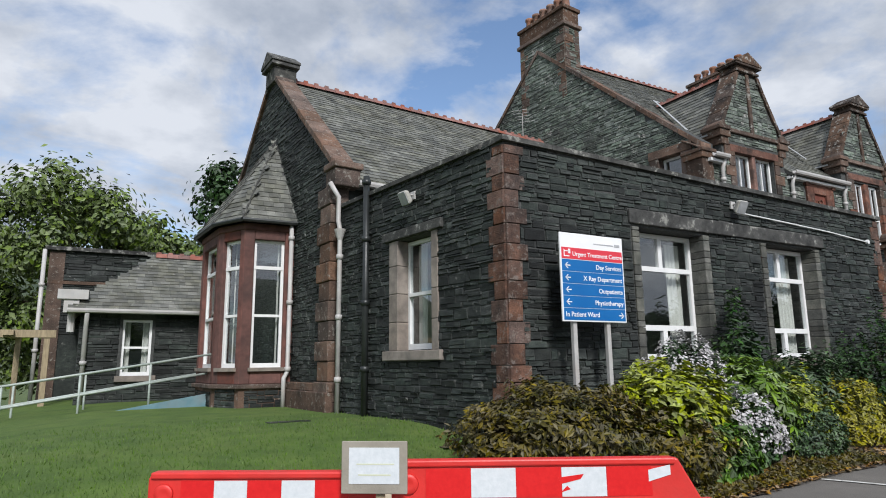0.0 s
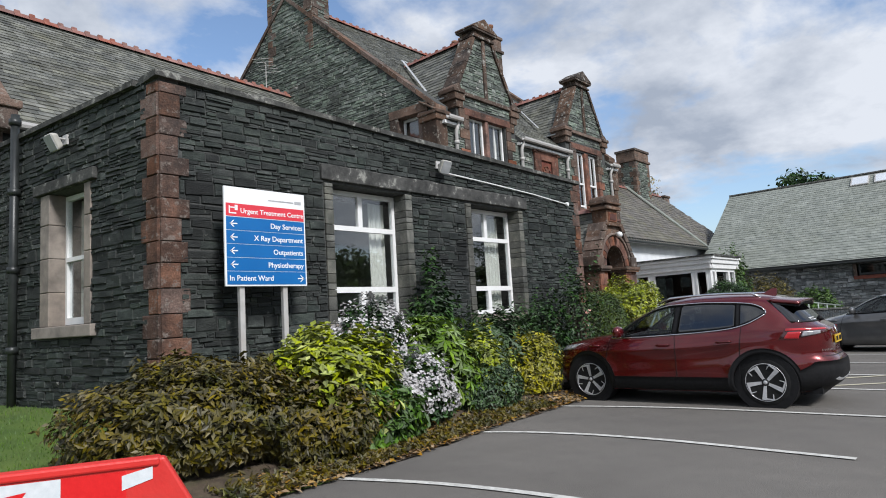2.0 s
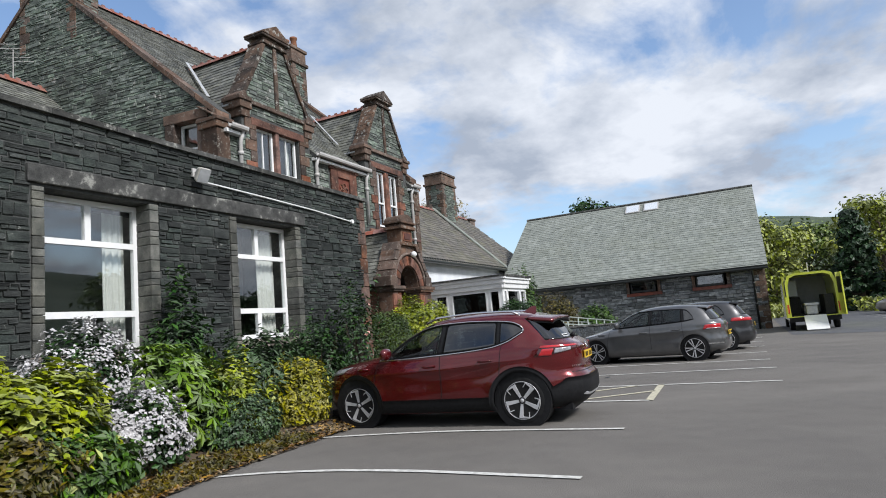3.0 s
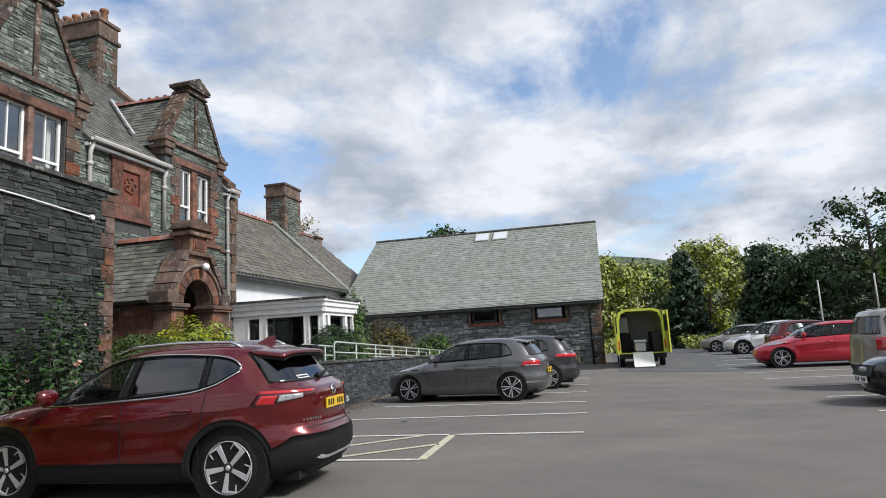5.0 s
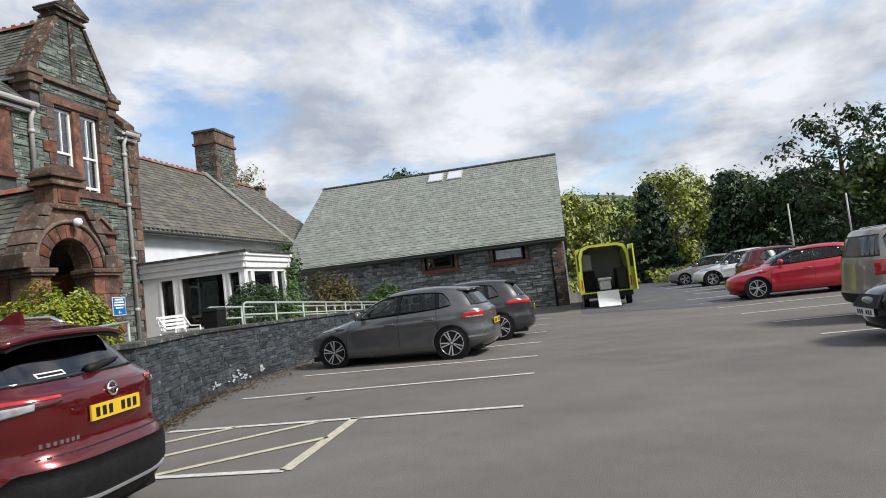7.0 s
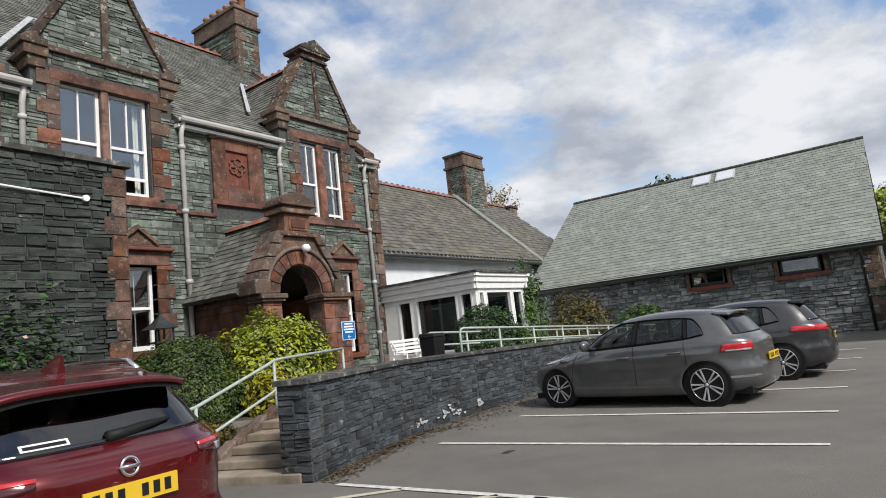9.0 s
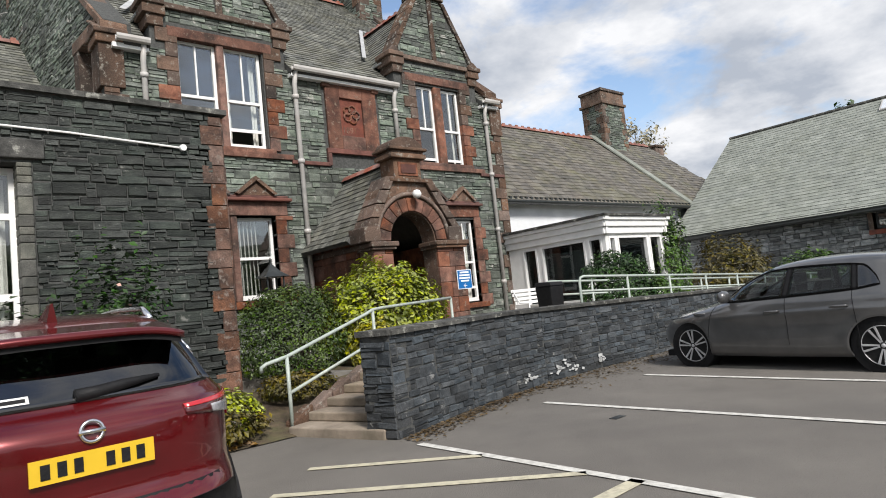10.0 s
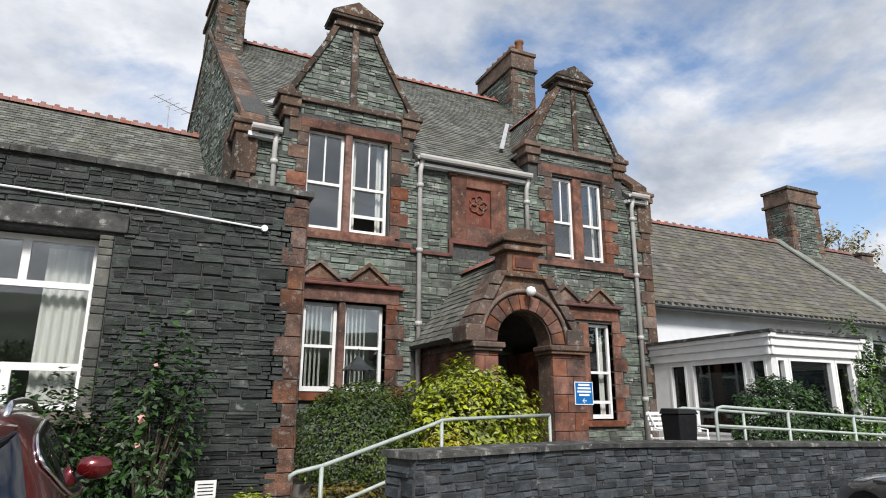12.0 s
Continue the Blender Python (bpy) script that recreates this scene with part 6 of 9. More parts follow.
# parking lines
def line(name, a, b, w=.09, m=LINE, label="worn white parking bay line"):
    a, b = Vector((*a, .008)), Vector((*b, .008))
    s = Vector((-(b - a).y, (b - a).x, 0)).normalized() * w / 2
    q = Shape(); q.prism([a - s, b - s, b + s, a + s], (0, 0, .003))
    return solo(name, q, m, label, "road marking", "structure")
def bent_line(name, pts, w=.09, m=LINE, label="worn white parking bay line, slightly bowed"):
    fx = curve_of([(y, x) for x, y in pts])
    ys = frange(pts[0][1], pts[-1][1], 16)
    q = Shape()
    c = [Vector((fx(y), y, .008)) for y in ys]
    for a, b in zip(c, c[1:]):
        q.v += [(a.x - w / 2, a.y, .011), (a.x + w / 2, a.y, .011), (b.x + w / 2, b.y, .011), (b.x - w / 2, b.y, .011)]
        k = len(q.v) - 4
        q.f.append((k, k + 3, k + 2, k + 1))
    return solo(name, q, m, label, "road marking", "structure")
bent_line("parking_line", [(7.62, 4.75), (8.04, 3.48), (8.18, 2.6), (8.3, 1.0)])
bent_line("parking_line", [(10.03, 5.03), (10.39, 4.18), (10.56, 3.31), (10.60, 2.54), (10.56, 1.67), (10.51, .78)])
bent_line("parking_line", [(12.29, 5.19), (12.62, 4.0), (12.80, 2.9), (12.88, .82)])
for a, b in (((15.32, 2.6), (15.30, .86)), ((17.33, 3.45), (17.31, -1.1)), ((19.52, 3.66), (19.65, -1.09)), ((21.75, 3.61), (21.65, -1.03)), ((24.05, 3.6), (23.95, -1.0)), ((26.4, 3.6), (26.3, -1.0)), ((28.8, 3.6), (28.7, -1.0)), ((31.2, 3.6), (31.1, -1.0))):
    line("parking_line", a, b)
line("parking_line", (15.30, .86), (17.34, .92), .12, LINE_YELLOW, "worn yellowish hatch line")
for a, b in (((15.35, 2.3), (16.45, .92)), ((15.6, 3.2), (17.3, 1.35)), ((16.2, 3.7), (17.3, 2.5))):
    line("parking_line", a, b, .09, LINE_YELLOW, "worn yellowish hatch line")
for x in (16.6, 18.9, 21.2, 23.6, 26.0, 28.4, 30.8, 33.2):
    line("parking_line", (x, -5.6), (x + .1, -10.4))
for i in range(5):
    line("parking_line", (36.5 + i * 2.4, -6.4), (36.5 + i * 2.4, -9.6))

# retaining wall, steps and terrace
GW = [(17.36, 3.86), (18.2, 4.13), (18.95, 4.36), (19.9, 4.6), (20.9, 4.77), (22.4, 4.83), (24.2, 4.83), (26.5, 4.8), (29.0, 4.75), (32.0, 4.7), (35.5, 4.7)]
def gw_top(x):
    return 1.19 - max(0, x - 20) * .019
gwall = thing("retaining_wall", "low grey slate retaining wall with thin copings", "wall", pose(0, 0, 0))
k = 0
for (xa, ya), (xb, yb) in zip(GW, GW[1:]):
    fc = Face((xa, ya), (xb - xa, yb - ya), (0, -1))
    ln = math.hypot(xb - xa, yb - ya)
    q = Shape()
    za, zb = gw_top(xa) - .07, gw_top(xb) - .07
    q.hexa([fc.p(0, 0, -.1), fc.p(ln, 0, -.1), fc.p(ln, -.36, -.1), fc.p(0, -.36, -.1), fc.p(0, 0, za), fc.p(ln, 0, zb), fc.p(ln, -.36, zb), fc.p(0, -.36, za)])
    core = fix_normals(part("wall_core", q, MORTAR, gwall))
    stonework(fc, 0, ln, 0, lambda s: za + (zb - za) * s / ln + .01, [], SLATE_DARK, core, (.06, .12), (.14, .36), (.006, .022), near=(0, 9, 0, 2) if k < 5 else None, seed=101 + k, limit=70)
    coping_run(fc, 0, ln, lambda s: za + (zb - za) * s / ln, core, .05, .42, .065, .75)
    k += 1
we = Face((17.36, 3.86), (-.27, .96), (-1, -.2))
q = Shape(); we.box(q, 0, .42, -.3, 0, -.1, 1.12)
core = part("wall_end", q, MORTAR, gwall)
stonework(we, 0, .42, 0, lambda s: 1.12, [], SLATE_DARK, core, (.08, .13), (.2, .45), (.012, .03), near=(0, 1, 0, 2), seed=140)
q = Shape(); we.box(q, -.02, .45, -.3, .05, 1.12, 1.185)
part("coping_stone", q, COPING, gwall)

U, V = Vector((.96, .28, 0)), Vector((.28, -.96, 0))
STEP_STONE = mat("worn_brown_step", (.17, .135, .10), (.30, .245, .185), 3, .9, .35, rnd=.15, stain=(.10, .085, .055), stain_scale=2, stain_amt=.7)
steps = thing("stone_steps", "five worn concrete steps with a side kerb", "steps", pose(0, 0, 0))
A = Vector((16.86, 5.44, 0))
RISE = .112
for i in range(5):
    q = Shape()
    p0 = A + U * (.34 * i)
    w = 1.50
    hexa = [p0, p0 + V * w, p0 + V * w + U * (.36 if i < 4 else 2.2), p0 + U * (.36 if i < 4 else 2.2)]
    z0, z1 = RISE * i - (.05 if i == 0 else 0), RISE * (i + 1)
    q.hexa([h + Vector((0, 0, z0)) for h in hexa] + [h + Vector((0, 0, z1)) for h in hexa])
    bevelled(fix_normals(part("step", q, STEP_STONE, steps)), .018)
for i in range(5):
    p0 = A + U * (.1 + .36 * i) - V * .16
    q = Shape()
    z = .15 + .115 * i
    pts = [p0, p0 + V * .17, p0 + V * .17 + U * .34, p0 + U * .34]
    q.hexa([h + Vector((0, 0, -.1)) for h in pts] + [h + Vector((0, 0, z + (.16 if k_ > 1 else 0))) for k_, h in enumerate(pts)])
    bevelled(fix_normals(part("kerb_stone", q, BROWN_STONE, steps, "rough stone kerb")), .02)
TZ = .56
q = Shape()
tpts = [A + U * 1.7 - V * .1, A + U * 1.7 + V * 1.4] + [Vector((x, y + .3, 0)) for x, y in GW[3:]] + [Vector((38, 4.9, 0)), Vector((43, 12.4, 0)), Vector((17.0, 12.0, 0)), Vector((17.0, 7.6, 0))]
q.prism([(p.x, p.y, -.3) for p in tpts], (0, 0, TZ + .3))
fix_normals(solo("terrace", q, PAVING, "paved terrace in front of the house", "terrace", "structure"))
q = Shape()
bank = [Vector((16.95, 5.62, .06)), Vector((18.45, 6.06, .58)), Vector((18.40, 7.55, .62)), Vector((16.98, 7.0, .30))]
q.hexa([Vector((v.x, v.y, -.1)) for v in bank] + bank)
fix_normals(solo("bank", q, SOIL, "sloping planted soil bank beside the steps", "bank", "structure"))
# stair rail
rail = thing("stair_handrail", "grey-green tubular handrail beside the steps", "handrail", pose(0, 0, 0))
P1, P2, P3 = Vector((16.95, 5.50, 0)), Vector((18.60, 5.98, 0)), Vector((20.62, 6.53, 0))
R = .024
z_ = lambda p, z: Vector((p.x, p.y, z))
q = Shape()
q.tube([Vector((16.62, 5.53, .80)), Vector((16.62, 5.52, .86)), Vector((16.68, 5.51, .895)), z_(P1, .95), z_(P2 - U * .15, 1.36), z_(P2, 1.41), z_(P2 + (P3 - P2) * .1, 1.425), z_(P3, 1.47)], R, 10)
part("top_rail", q, RAIL, rail, "", True)
q = Shape()
q.tube([z_(P1, .50), z_(P2 - U * .1, .93), z_(P2, .97), z_(P3, 1.03)], R * .9, 10)
part("mid_rail", q, RAIL, rail, "", True)
for p, z0, z1 in ((P1, .0, .95), (P2, .45, 1.41), (P3, .5, 1.47)):
    q = Shape(); q.tube([z_(p, z0), z_(p, z1)], R, 10)
    part("post", q, RAIL, rail, "", True)
# ramp rail behind the wall
ramp = thing("ramp_handrail", "pale grey-green two-bar ramp handrail above the wall", "handrail", pose(0, 0, 0))
rz = lambda x: 1.60 - max(0, x - 22.5) * .047
for yy, x0, dz in ((5.2, 22.55, 0), (6.3, 22.9, .0)):
    q = Shape()
    q.tube([(x0, yy, .5), (x0, yy, rz(x0) - .1), (x0 + .04, yy, rz(x0) - .02), (x0 + .14, yy, rz(x0)), (36, yy, rz(36))], R, 8)
    part("top_rail", q, RAIL, ramp, "", True)
    q = Shape(); q.tube([(x0, yy, rz(x0) - .26), (36, yy, rz(36) - .26)], R * .85, 8)
    part("mid_rail", q, RAIL, ramp, "", True)
    x = x0 + 1.5
    while x < 36:
        q = Shape(); q.tube([(x, yy, .3), (x, yy, rz(x))], R, 8)
        part("post", q, RAIL, ramp, "", True)
        x += 1.55
# access ramp beside the lawn
BLUE_PAINT = mat("faded_blue_paint", (.10, .20, .24), (.16, .27, .31), 3, .7, .1, stain=(.2, .22, .22), stain_scale=2, stain_amt=.5)
lramp = thing("access_ramp", "sloping access ramp with blue edge board and grey rails", "ramp", pose(0, 0, 0))
rp = lambda t: Vector((4.6 - 5.4 * t, 15.6 - .4 * t, .72 - .85 * t))
q = Shape()
a, b = rp(-.1), rp(1.1)
wv = Vector((.1, 1.3, 0))
q.hexa([a - Vector((0, 0, .8)), b - Vector((0, 0, .5)), b + wv - Vector((0, 0, .5)), a + wv - Vector((0, 0, .8)), a, b, b + wv, a + wv])
fix_normals(part("ramp_deck", q, CONCRETE, lramp))
q = Shape()
s_ = Vector((0, -.05, 0))
q.hexa([a + s_ - Vector((0, 0, .35)), b + s_ - Vector((0, 0, .3)), b - Vector((0, 0, .3)), a - Vector((0, 0, .35)), a + s_ + Vector((0, 0, .16)), b + s_ + Vector((0, 0, .16)), b + Vector((0, 0, .16)), a + Vector((0, 0, .16))])
fix_normals(part("edge_board", q, BLUE_PAINT, lramp))
for off in (Vector((0, .03, 0)), wv):
    for dz in (1.05, .62):
        q = Shape(); q.tube([rp(-.02) + off + Vector((0, 0, dz)), rp(1.08) + off + Vector((0, 0, dz))], .026, 8)
        part("rail", q, RAIL, lramp, "", True)
    for i in range(5):
        p = rp(i / 4) + off
        q = Shape(); q.tube([p - Vector((0, 0, .1)), p + Vector((0, 0, 1.05))], .024, 8)
        part("post", q, RAIL, lramp, "", True)


# ---- cars ----
TYRE = mat("tyre_rubber", (.010, .010, .010), (.020, .020, .020), 20, .9, .2, spec=.2)
RIM = mat("machined_alloy", (.52, .52, .53), (.64, .64, .65), 12, .3, .05, metal=.35)
RIM_DARK = mat("dark_alloy", (.02, .02, .022), (.035, .035, .037), 10, .4, metal=.3)
TRIM = mat("black_plastic_trim", (.007, .007, .008), (.014, .014, .015), 20, .6, .15, spec=.22)
CHROME = mat("chrome_trim", (.62, .62, .63), (.72, .72, .73), 8, .18, metal=1.0)
LAMP_RED = mat("red_lamp_lens", (.34, .008, .014), (.55, .016, .022), 9, .15, coat=1.0)
LAMP_DARK = mat("dark_red_lamp_lens", (.03, .002, .003), (.08, .004, .005), 9, .15, coat=1.0)
LAMP_CLEAR = mat("clear_lamp_lens", (.16, .16, .17), (.42, .42, .44), 18, .15, coat=1.0)
PLATE_Y = mat("yellow_plate", (.62, .40, .02), (.70, .46, .03), 4, .4)
PLATE_W = mat("white_plate", (.70, .70, .68), (.78, .78, .76), 4, .4)
CAR_GLASS = glass("tinted_car_glass", (.50, .55, .54), 1.0, 1.5)
PRIVACY = glass("privacy_car_glass", (.05, .055, .058), 1.0, 2.0)
SEAT = mat("dark_seat_cloth", (.02, .02, .022), (.045, .045, .048), 30, .9, .2)

def car_paint(name, c1, c2, rough=.32):
    return mat(name, c1, c2, 3, rough, coat=1.0, metal=.45, stain=tuple(v * .85 for v in c1), stain_scale=1.6, stain_amt=.4)

class CarForm:
    """A body by level outlines: nose, tail and half width at each height z, rounded in plan; x is forward."""
    def __init__(self, nose, tail, width, wheels, R, axle, sill=.22, round_front=(3.0, 3.6), round_rear=(4.4, 4.0), dlo_lo=(), dlo_hi=(), crease=None, belt=1.0):
        self.nose, self.tail, self.half = curve_of(nose), curve_of(tail), curve_of(width)
        self.z0, self.z1 = sill, max(z for z, _ in nose)
        self.wheels, self.R, self.axle, self.belt = wheels, R, axle, belt
        self.rf, self.rr = round_front, round_rear
        self.lo, self.hi = curve_of(dlo_lo), curve_of(dlo_hi)
        self.dlo = (dlo_lo[0][0], dlo_lo[-1][0])
        self.crease = curve_of(crease) if crease else None

    def power(self, front, z):
        a, b = self.rf if front else self.rr
        t = min(1, max(0, (z - self.belt + .1) / .3))
        return a + (b - a) * t

    def swell(self, x, z):
        """Flares round the wheels and the pressed line along the doors."""
        out = 0
        for xw in self.wheels:
            d = math.hypot(x - xw, z - self.axle)
            out += .022 * math.exp(-((d - self.R - .02) / .085) ** 2)
        if self.crease and abs(x) < 1.75:
            e = z - self.crease(x)
            fade = min(1, (1.75 - abs(x)) / .4)
            out += fade * (.014 * math.exp(-(e / .035) ** 2) - .010 * math.exp(-((e + .17) / .10) ** 2))
        return out

    def spot(self, u, w, z, front, off=0.0, side=1):
        """The body's point in the plan direction (u to the end, w to the side), pushed out by off."""
        xf, xr, b = self.nose(z), self.tail(z), self.half(z)
        xm = (xf + xr) / 2
        a = (xf - xr) / 2
        n = self.power(front, z)
        r = (abs(u) ** n + abs(w) ** n) ** (-1 / n)
        u, w = u * r, w * r
        sg = 1 if front else -1
        x, y = xm + sg * a * u, b * w
        y += self.swell(x, z) * w ** 6
        if off:
            g = Vector((sg * abs(u) ** (n - 1) / a, abs(w) ** (n - 1) / b, 0)).normalized()
            x, y = x + g.x * off, y + g.y * off
        return Vector((x, y * side, z))

    def flank(self, x, z, off=0.0, side=1):
        xf, xr, b = self.nose(z), self.tail(z), self.half(z)
        xm, a = (xf + xr) / 2, (xf - xr) / 2
        u = min(.9995, abs(x - xm) / a)
        n = self.power(x > xm, z)
        w = (1 - u ** n) ** (1 / n)
        return self.spot(u, max(w, 1e-4), z, x > xm, off, side)

    def end(self, y, z, front=False, off=0.0):
        b = self.half(z)
        w = min(.9995, abs(y) / b)
        n = self.power(front, z)
        return self.spot((1 - w ** n) ** (1 / n), w, z, front, off, 1 if y >= 0 else -1)

    def wrap(self, q, z, off=0.0, side=1):
        """q from 0 (middle of the tail) over 1 (corner) to 2 (widest flank)."""
        return self.spot(1 if q <= 1 else 2 - q, q if q <= 1 else 1, z, False, off, side)

def sheet_of(f, ns, nt, back=.010):
    """A thin skin f(s, t, off) over a unit square, closed at its edges."""
    q = Shape()
    P = lambda o: [f(i / ns, j / nt, o) for i in range(ns + 1) for j in range(nt + 1)]
    k, m = (ns + 1) * (nt + 1), nt + 1
    q.v = [tuple(p) for p in P(0.0)] + [tuple(p) for p in P(-back)]
    for i in range(ns):
        for j in range(nt):
            c = i * m + j
            q.f.append((c, c + 1, c + m + 1, c + m))
            if i in (0, ns - 1) or j in (0, nt - 1):
                q.f.append((k + c + m, k + c + m + 1, k + c + 1, k + c))
    for i in range(ns):
        for j in (0, nt):
            c = i * m + j
            q.f.append((c, c + m, k + c + m, k + c))
    for j in range(nt):
        for i in (0, ns):
            c = i * m + j
            q.f.append((c, c + 1, k + c + 1, k + c))
    return q

def weld(ob):
    bm = bmesh.new(); bm.from_mesh(ob.data)
    bmesh.ops.remove_doubles(bm, verts=bm.verts, dist=.0008)
    bmesh.ops.recalc_face_normals(bm, faces=bm.faces)
    bm.to_mesh(ob.data); bm.free()
    ob.data.polygons.foreach_set("use_smooth", [True] * len(ob.data.polygons))
    return ob

def wheel(parent, m, r, w=.215, spokes=5, dark=True, style="twin"):
    """A tyre with a rim; blade spokes end in a hooked tip, twin spokes run in thin pairs."""
    q = Shape()
    q.lathe([(r * .70, -w / 2), (r * .80, -w / 2 - .006), (r * .93, -w * .48), (r * .985, -w * .40), (r, -w * .3), (r, w * .3), (r * .985, w * .40), (r * .93, w * .48), (r * .80, w / 2 + .006), (r * .70, w / 2)], 44, m)
    wh_ = part("wheel", q, TYRE, parent, "black tyre on an alloy wheel", True)
    q = Shape()
    q.lathe([(r * .755, w * .49), (r * .745, w * .53), (r * .70, w * .50), (r * .685, w * .05), (r * .2, w * -.05)], 44, m)
    part("rim", q, RIM_DARK if dark else RIM, wh_, "", True)
    if dark:
        q = Shape()
        q.tube([m @ Vector((r * .738 * math.cos(math.pi * i / 22), r * .738 * math.sin(math.pi * i / 22), w * .52)) for i in range(45)], r * .014, 6, False)
        part("rim_lip", q, RIM, wh_, "bright machined rim lip", True)
    def bar(a, b, ha, hb, name="spoke", mt=RIM, dz=.022):
        q = Shape()
        d = (b - a).normalized()
        e = Vector((-d.y, d.x, 0)).normalized()
        up_ = Vector((0, 0, dz))
        q.hexa([m @ p for p in (a - e * ha, b - e * hb, b + e * hb, a + e * ha, a - e * ha * .8 + up_, b - e * hb * .85 + up_, b + e * hb * .85 + up_, a + e * ha * .8 + up_)])
        return fix_normals(part(name, q, mt, wh_))
    for i in range(spokes):
        t = 2 * math.pi * i / spokes
        at = lambda k, dt, z: Vector((math.cos(t + dt) * r * k, math.sin(t + dt) * r * k, w * z))
        if style == "blade":
            bar(at(.10, 0, .40), at(.69, .03, .46), r * .065, r * .095)
            bar(at(.66, .10, .455), at(.715, .52, .475), r * .045, r * .022)
            bar(at(.715, .52, .45), at(.52, .66, .41), r * .022, r * .018)
            bar(at(.12, .16, .30), at(.68, .20, .34), r * .05, r * .05, "spoke_back", RIM_DARK)
        else:
            for dt in (-.17, .17):
                bar(at(.12, dt * 1.2, .42), at(.715, dt, .48), r * .034, r * .042)
                bar(at(.12, dt * 1.2, .34), at(.70, dt, .38), r * .055, r * .06, "spoke_back", RIM_DARK)
    q = Shape()
    q.lathe([(r * .16, w * .36), (r * .15, w * .50), (r * .12, w * .53), (r * .03, w * .54)], 20, m)
    part("hub_cap", q, RIM_DARK if dark else RIM, wh_, "", True)
    q = Shape()
    q.lathe([(r * .08, w * .53), (r * .075, w * .56), (r * .02, w * .565)], 16, m)
    part("hub_badge", q, RIM, wh_, "", True)
    return wh_

def make_car(name, label, form, paint, m, panes, screen, rear, wheel_r, chrome=False, rails=0, cladding=None, style="twin", dark_rim=True, tail=(), lens=(), doors=(), group="parked cars", fine=1.0, handle_z=.86, seat_x=.3):
    """panes: (x0, x1, lean0, lean1, tinted) of the side windows; screen, rear: (z0, z1, share of the half width at z0 and z1)."""
    car = thing(name, label, "car", m, group)
    # levels spaced evenly along the outline
    zs = frange(form.z0, form.z1 - .002, 900)
    acc = [0.0]
    for a, b in zip(zs, zs[1:]):
        acc.append(acc[-1] + math.sqrt((b - a) ** 2 + .10 * (form.nose(b) - form.nose(a)) ** 2 + .16 * (form.tail(b) - form.tail(a)) ** 2 + (form.half(b) - form.half(a)) ** 2))
    nz = int(62 * fine)
    levels, k = [], 0
    for i in range(nz + 1):
        want = acc[-1] * i / nz
        while k < len(acc) - 1 and acc[k] < want: k += 1
        levels.append(zs[k])
    nw, nu = int(16 * fine), int(58 * fine)
    dirs = [(1, i / nw, False) for i in range(nw)] + [(1 - i / nu, 1, False) for i in range(nu)] + [(i / nu, 1, True) for i in range(nu)] + [(1, 1 - i / nw, True) for i in range(nw + 1)]
    lo, hi, (dr, df) = form.lo, form.hi, form.dlo
    grid = []
    for z in levels:
        row = []
        for u, w, fr in dirs:
            p = form.spot(u, w, z, fr)
            for xw in form.wheels:
                dx, dz = p.x - xw, p.z - form.axle
                d = math.hypot(dx, dz)
                if abs(d - form.R) < .024 and p.y > .5:
                    s = form.R / d
                    p = Vector((xw + dx * s, p.y, form.axle + dz * s))
            row.append(p)
        grid.append(row)
    def opened(p):
        b = form.half(p.z)
        xm = (form.nose(p.z) + form.tail(p.z)) / 2
        if p.y > .80 * b and dr < p.x < df and lo(p.x) + .004 < p.z < hi(p.x) - .004: return "side"
        for zz, front in ((screen, True), (rear, False)):
            if zz[0] < p.z < zz[1] and (p.x > xm) == front:
                t = (p.z - zz[0]) / (zz[1] - zz[0])
                if p.y < b * (zz[2] + (zz[3] - zz[2]) * t) - .004: return "end"
        return ""
    open_at = [[opened(p) for p in row] for row in grid]
    body = Shape()
    for side in (1, -1):
        base = len(body.v)
        body.v += [(p.x, p.y * side, p.z) for row in grid for p in row]
        mcol = len(dirs)
        for i in range(len(levels) - 1):
            for j in range(mcol - 1):
                c = (grid[i][j] + grid[i + 1][j] + grid[i][j + 1] + grid[i + 1][j + 1]) / 4
                if c.y > .5 and any(math.hypot(c.x - xw, c.z - form.axle) < form.R for xw in form.wheels): continue
                ks = {open_at[i][j], open_at[i + 1][j], open_at[i][j + 1], open_at[i + 1][j + 1]}
                if len(ks) == 1 and "" not in ks: continue
                a = base + i * mcol + j
                body.f.append((a, a + 1, a + mcol + 1, a + mcol) if side > 0 else (a + mcol, a + mcol + 1, a + 1, a))
    top = grid[-1]
    k0 = len(body.v)
    body.v += [(p.x, p.y, p.z) for p in top] + [(p.x, -p.y, p.z) for p in top]
    n = len(top)
    body.f += [(k0 + j, k0 + n + j, k0 + n + j + 1, k0 + j + 1) for j in range(n - 1)]
    bd = weld(part("body", body, paint, car))
    # a dark lining below the windows and under the roof
    lin = Shape()
    bands = ([form.z0 + .12, .5, .7, form.belt - .06], [screen[1] + .015, (screen[1] + form.z1) / 2, form.z1 - .03])
    for zz in bands:
        for side in (1, -1):
            rows = [[form.spot(u, w, z, fr, -.05, side) for u, w, fr in dirs[::3]] for z in zz]
            kk = len(dirs[::3])
            b0 = len(lin.v)
            lin.v += [tuple(p) for r_ in rows for p in r_]
            lin.f += [(b0 + i * kk + j, b0 + i * kk + j + 1, b0 + (i + 1) * kk + j + 1, b0 + (i + 1) * kk + j) for i in range(len(zz) - 1) for j in range(kk - 1) if not any(abs(rows[i][j].x - xw) < form.R + .1 for xw in form.wheels) or zz[0] > 1]
    part("lining", lin, SEAT, car)
    q = Shape()
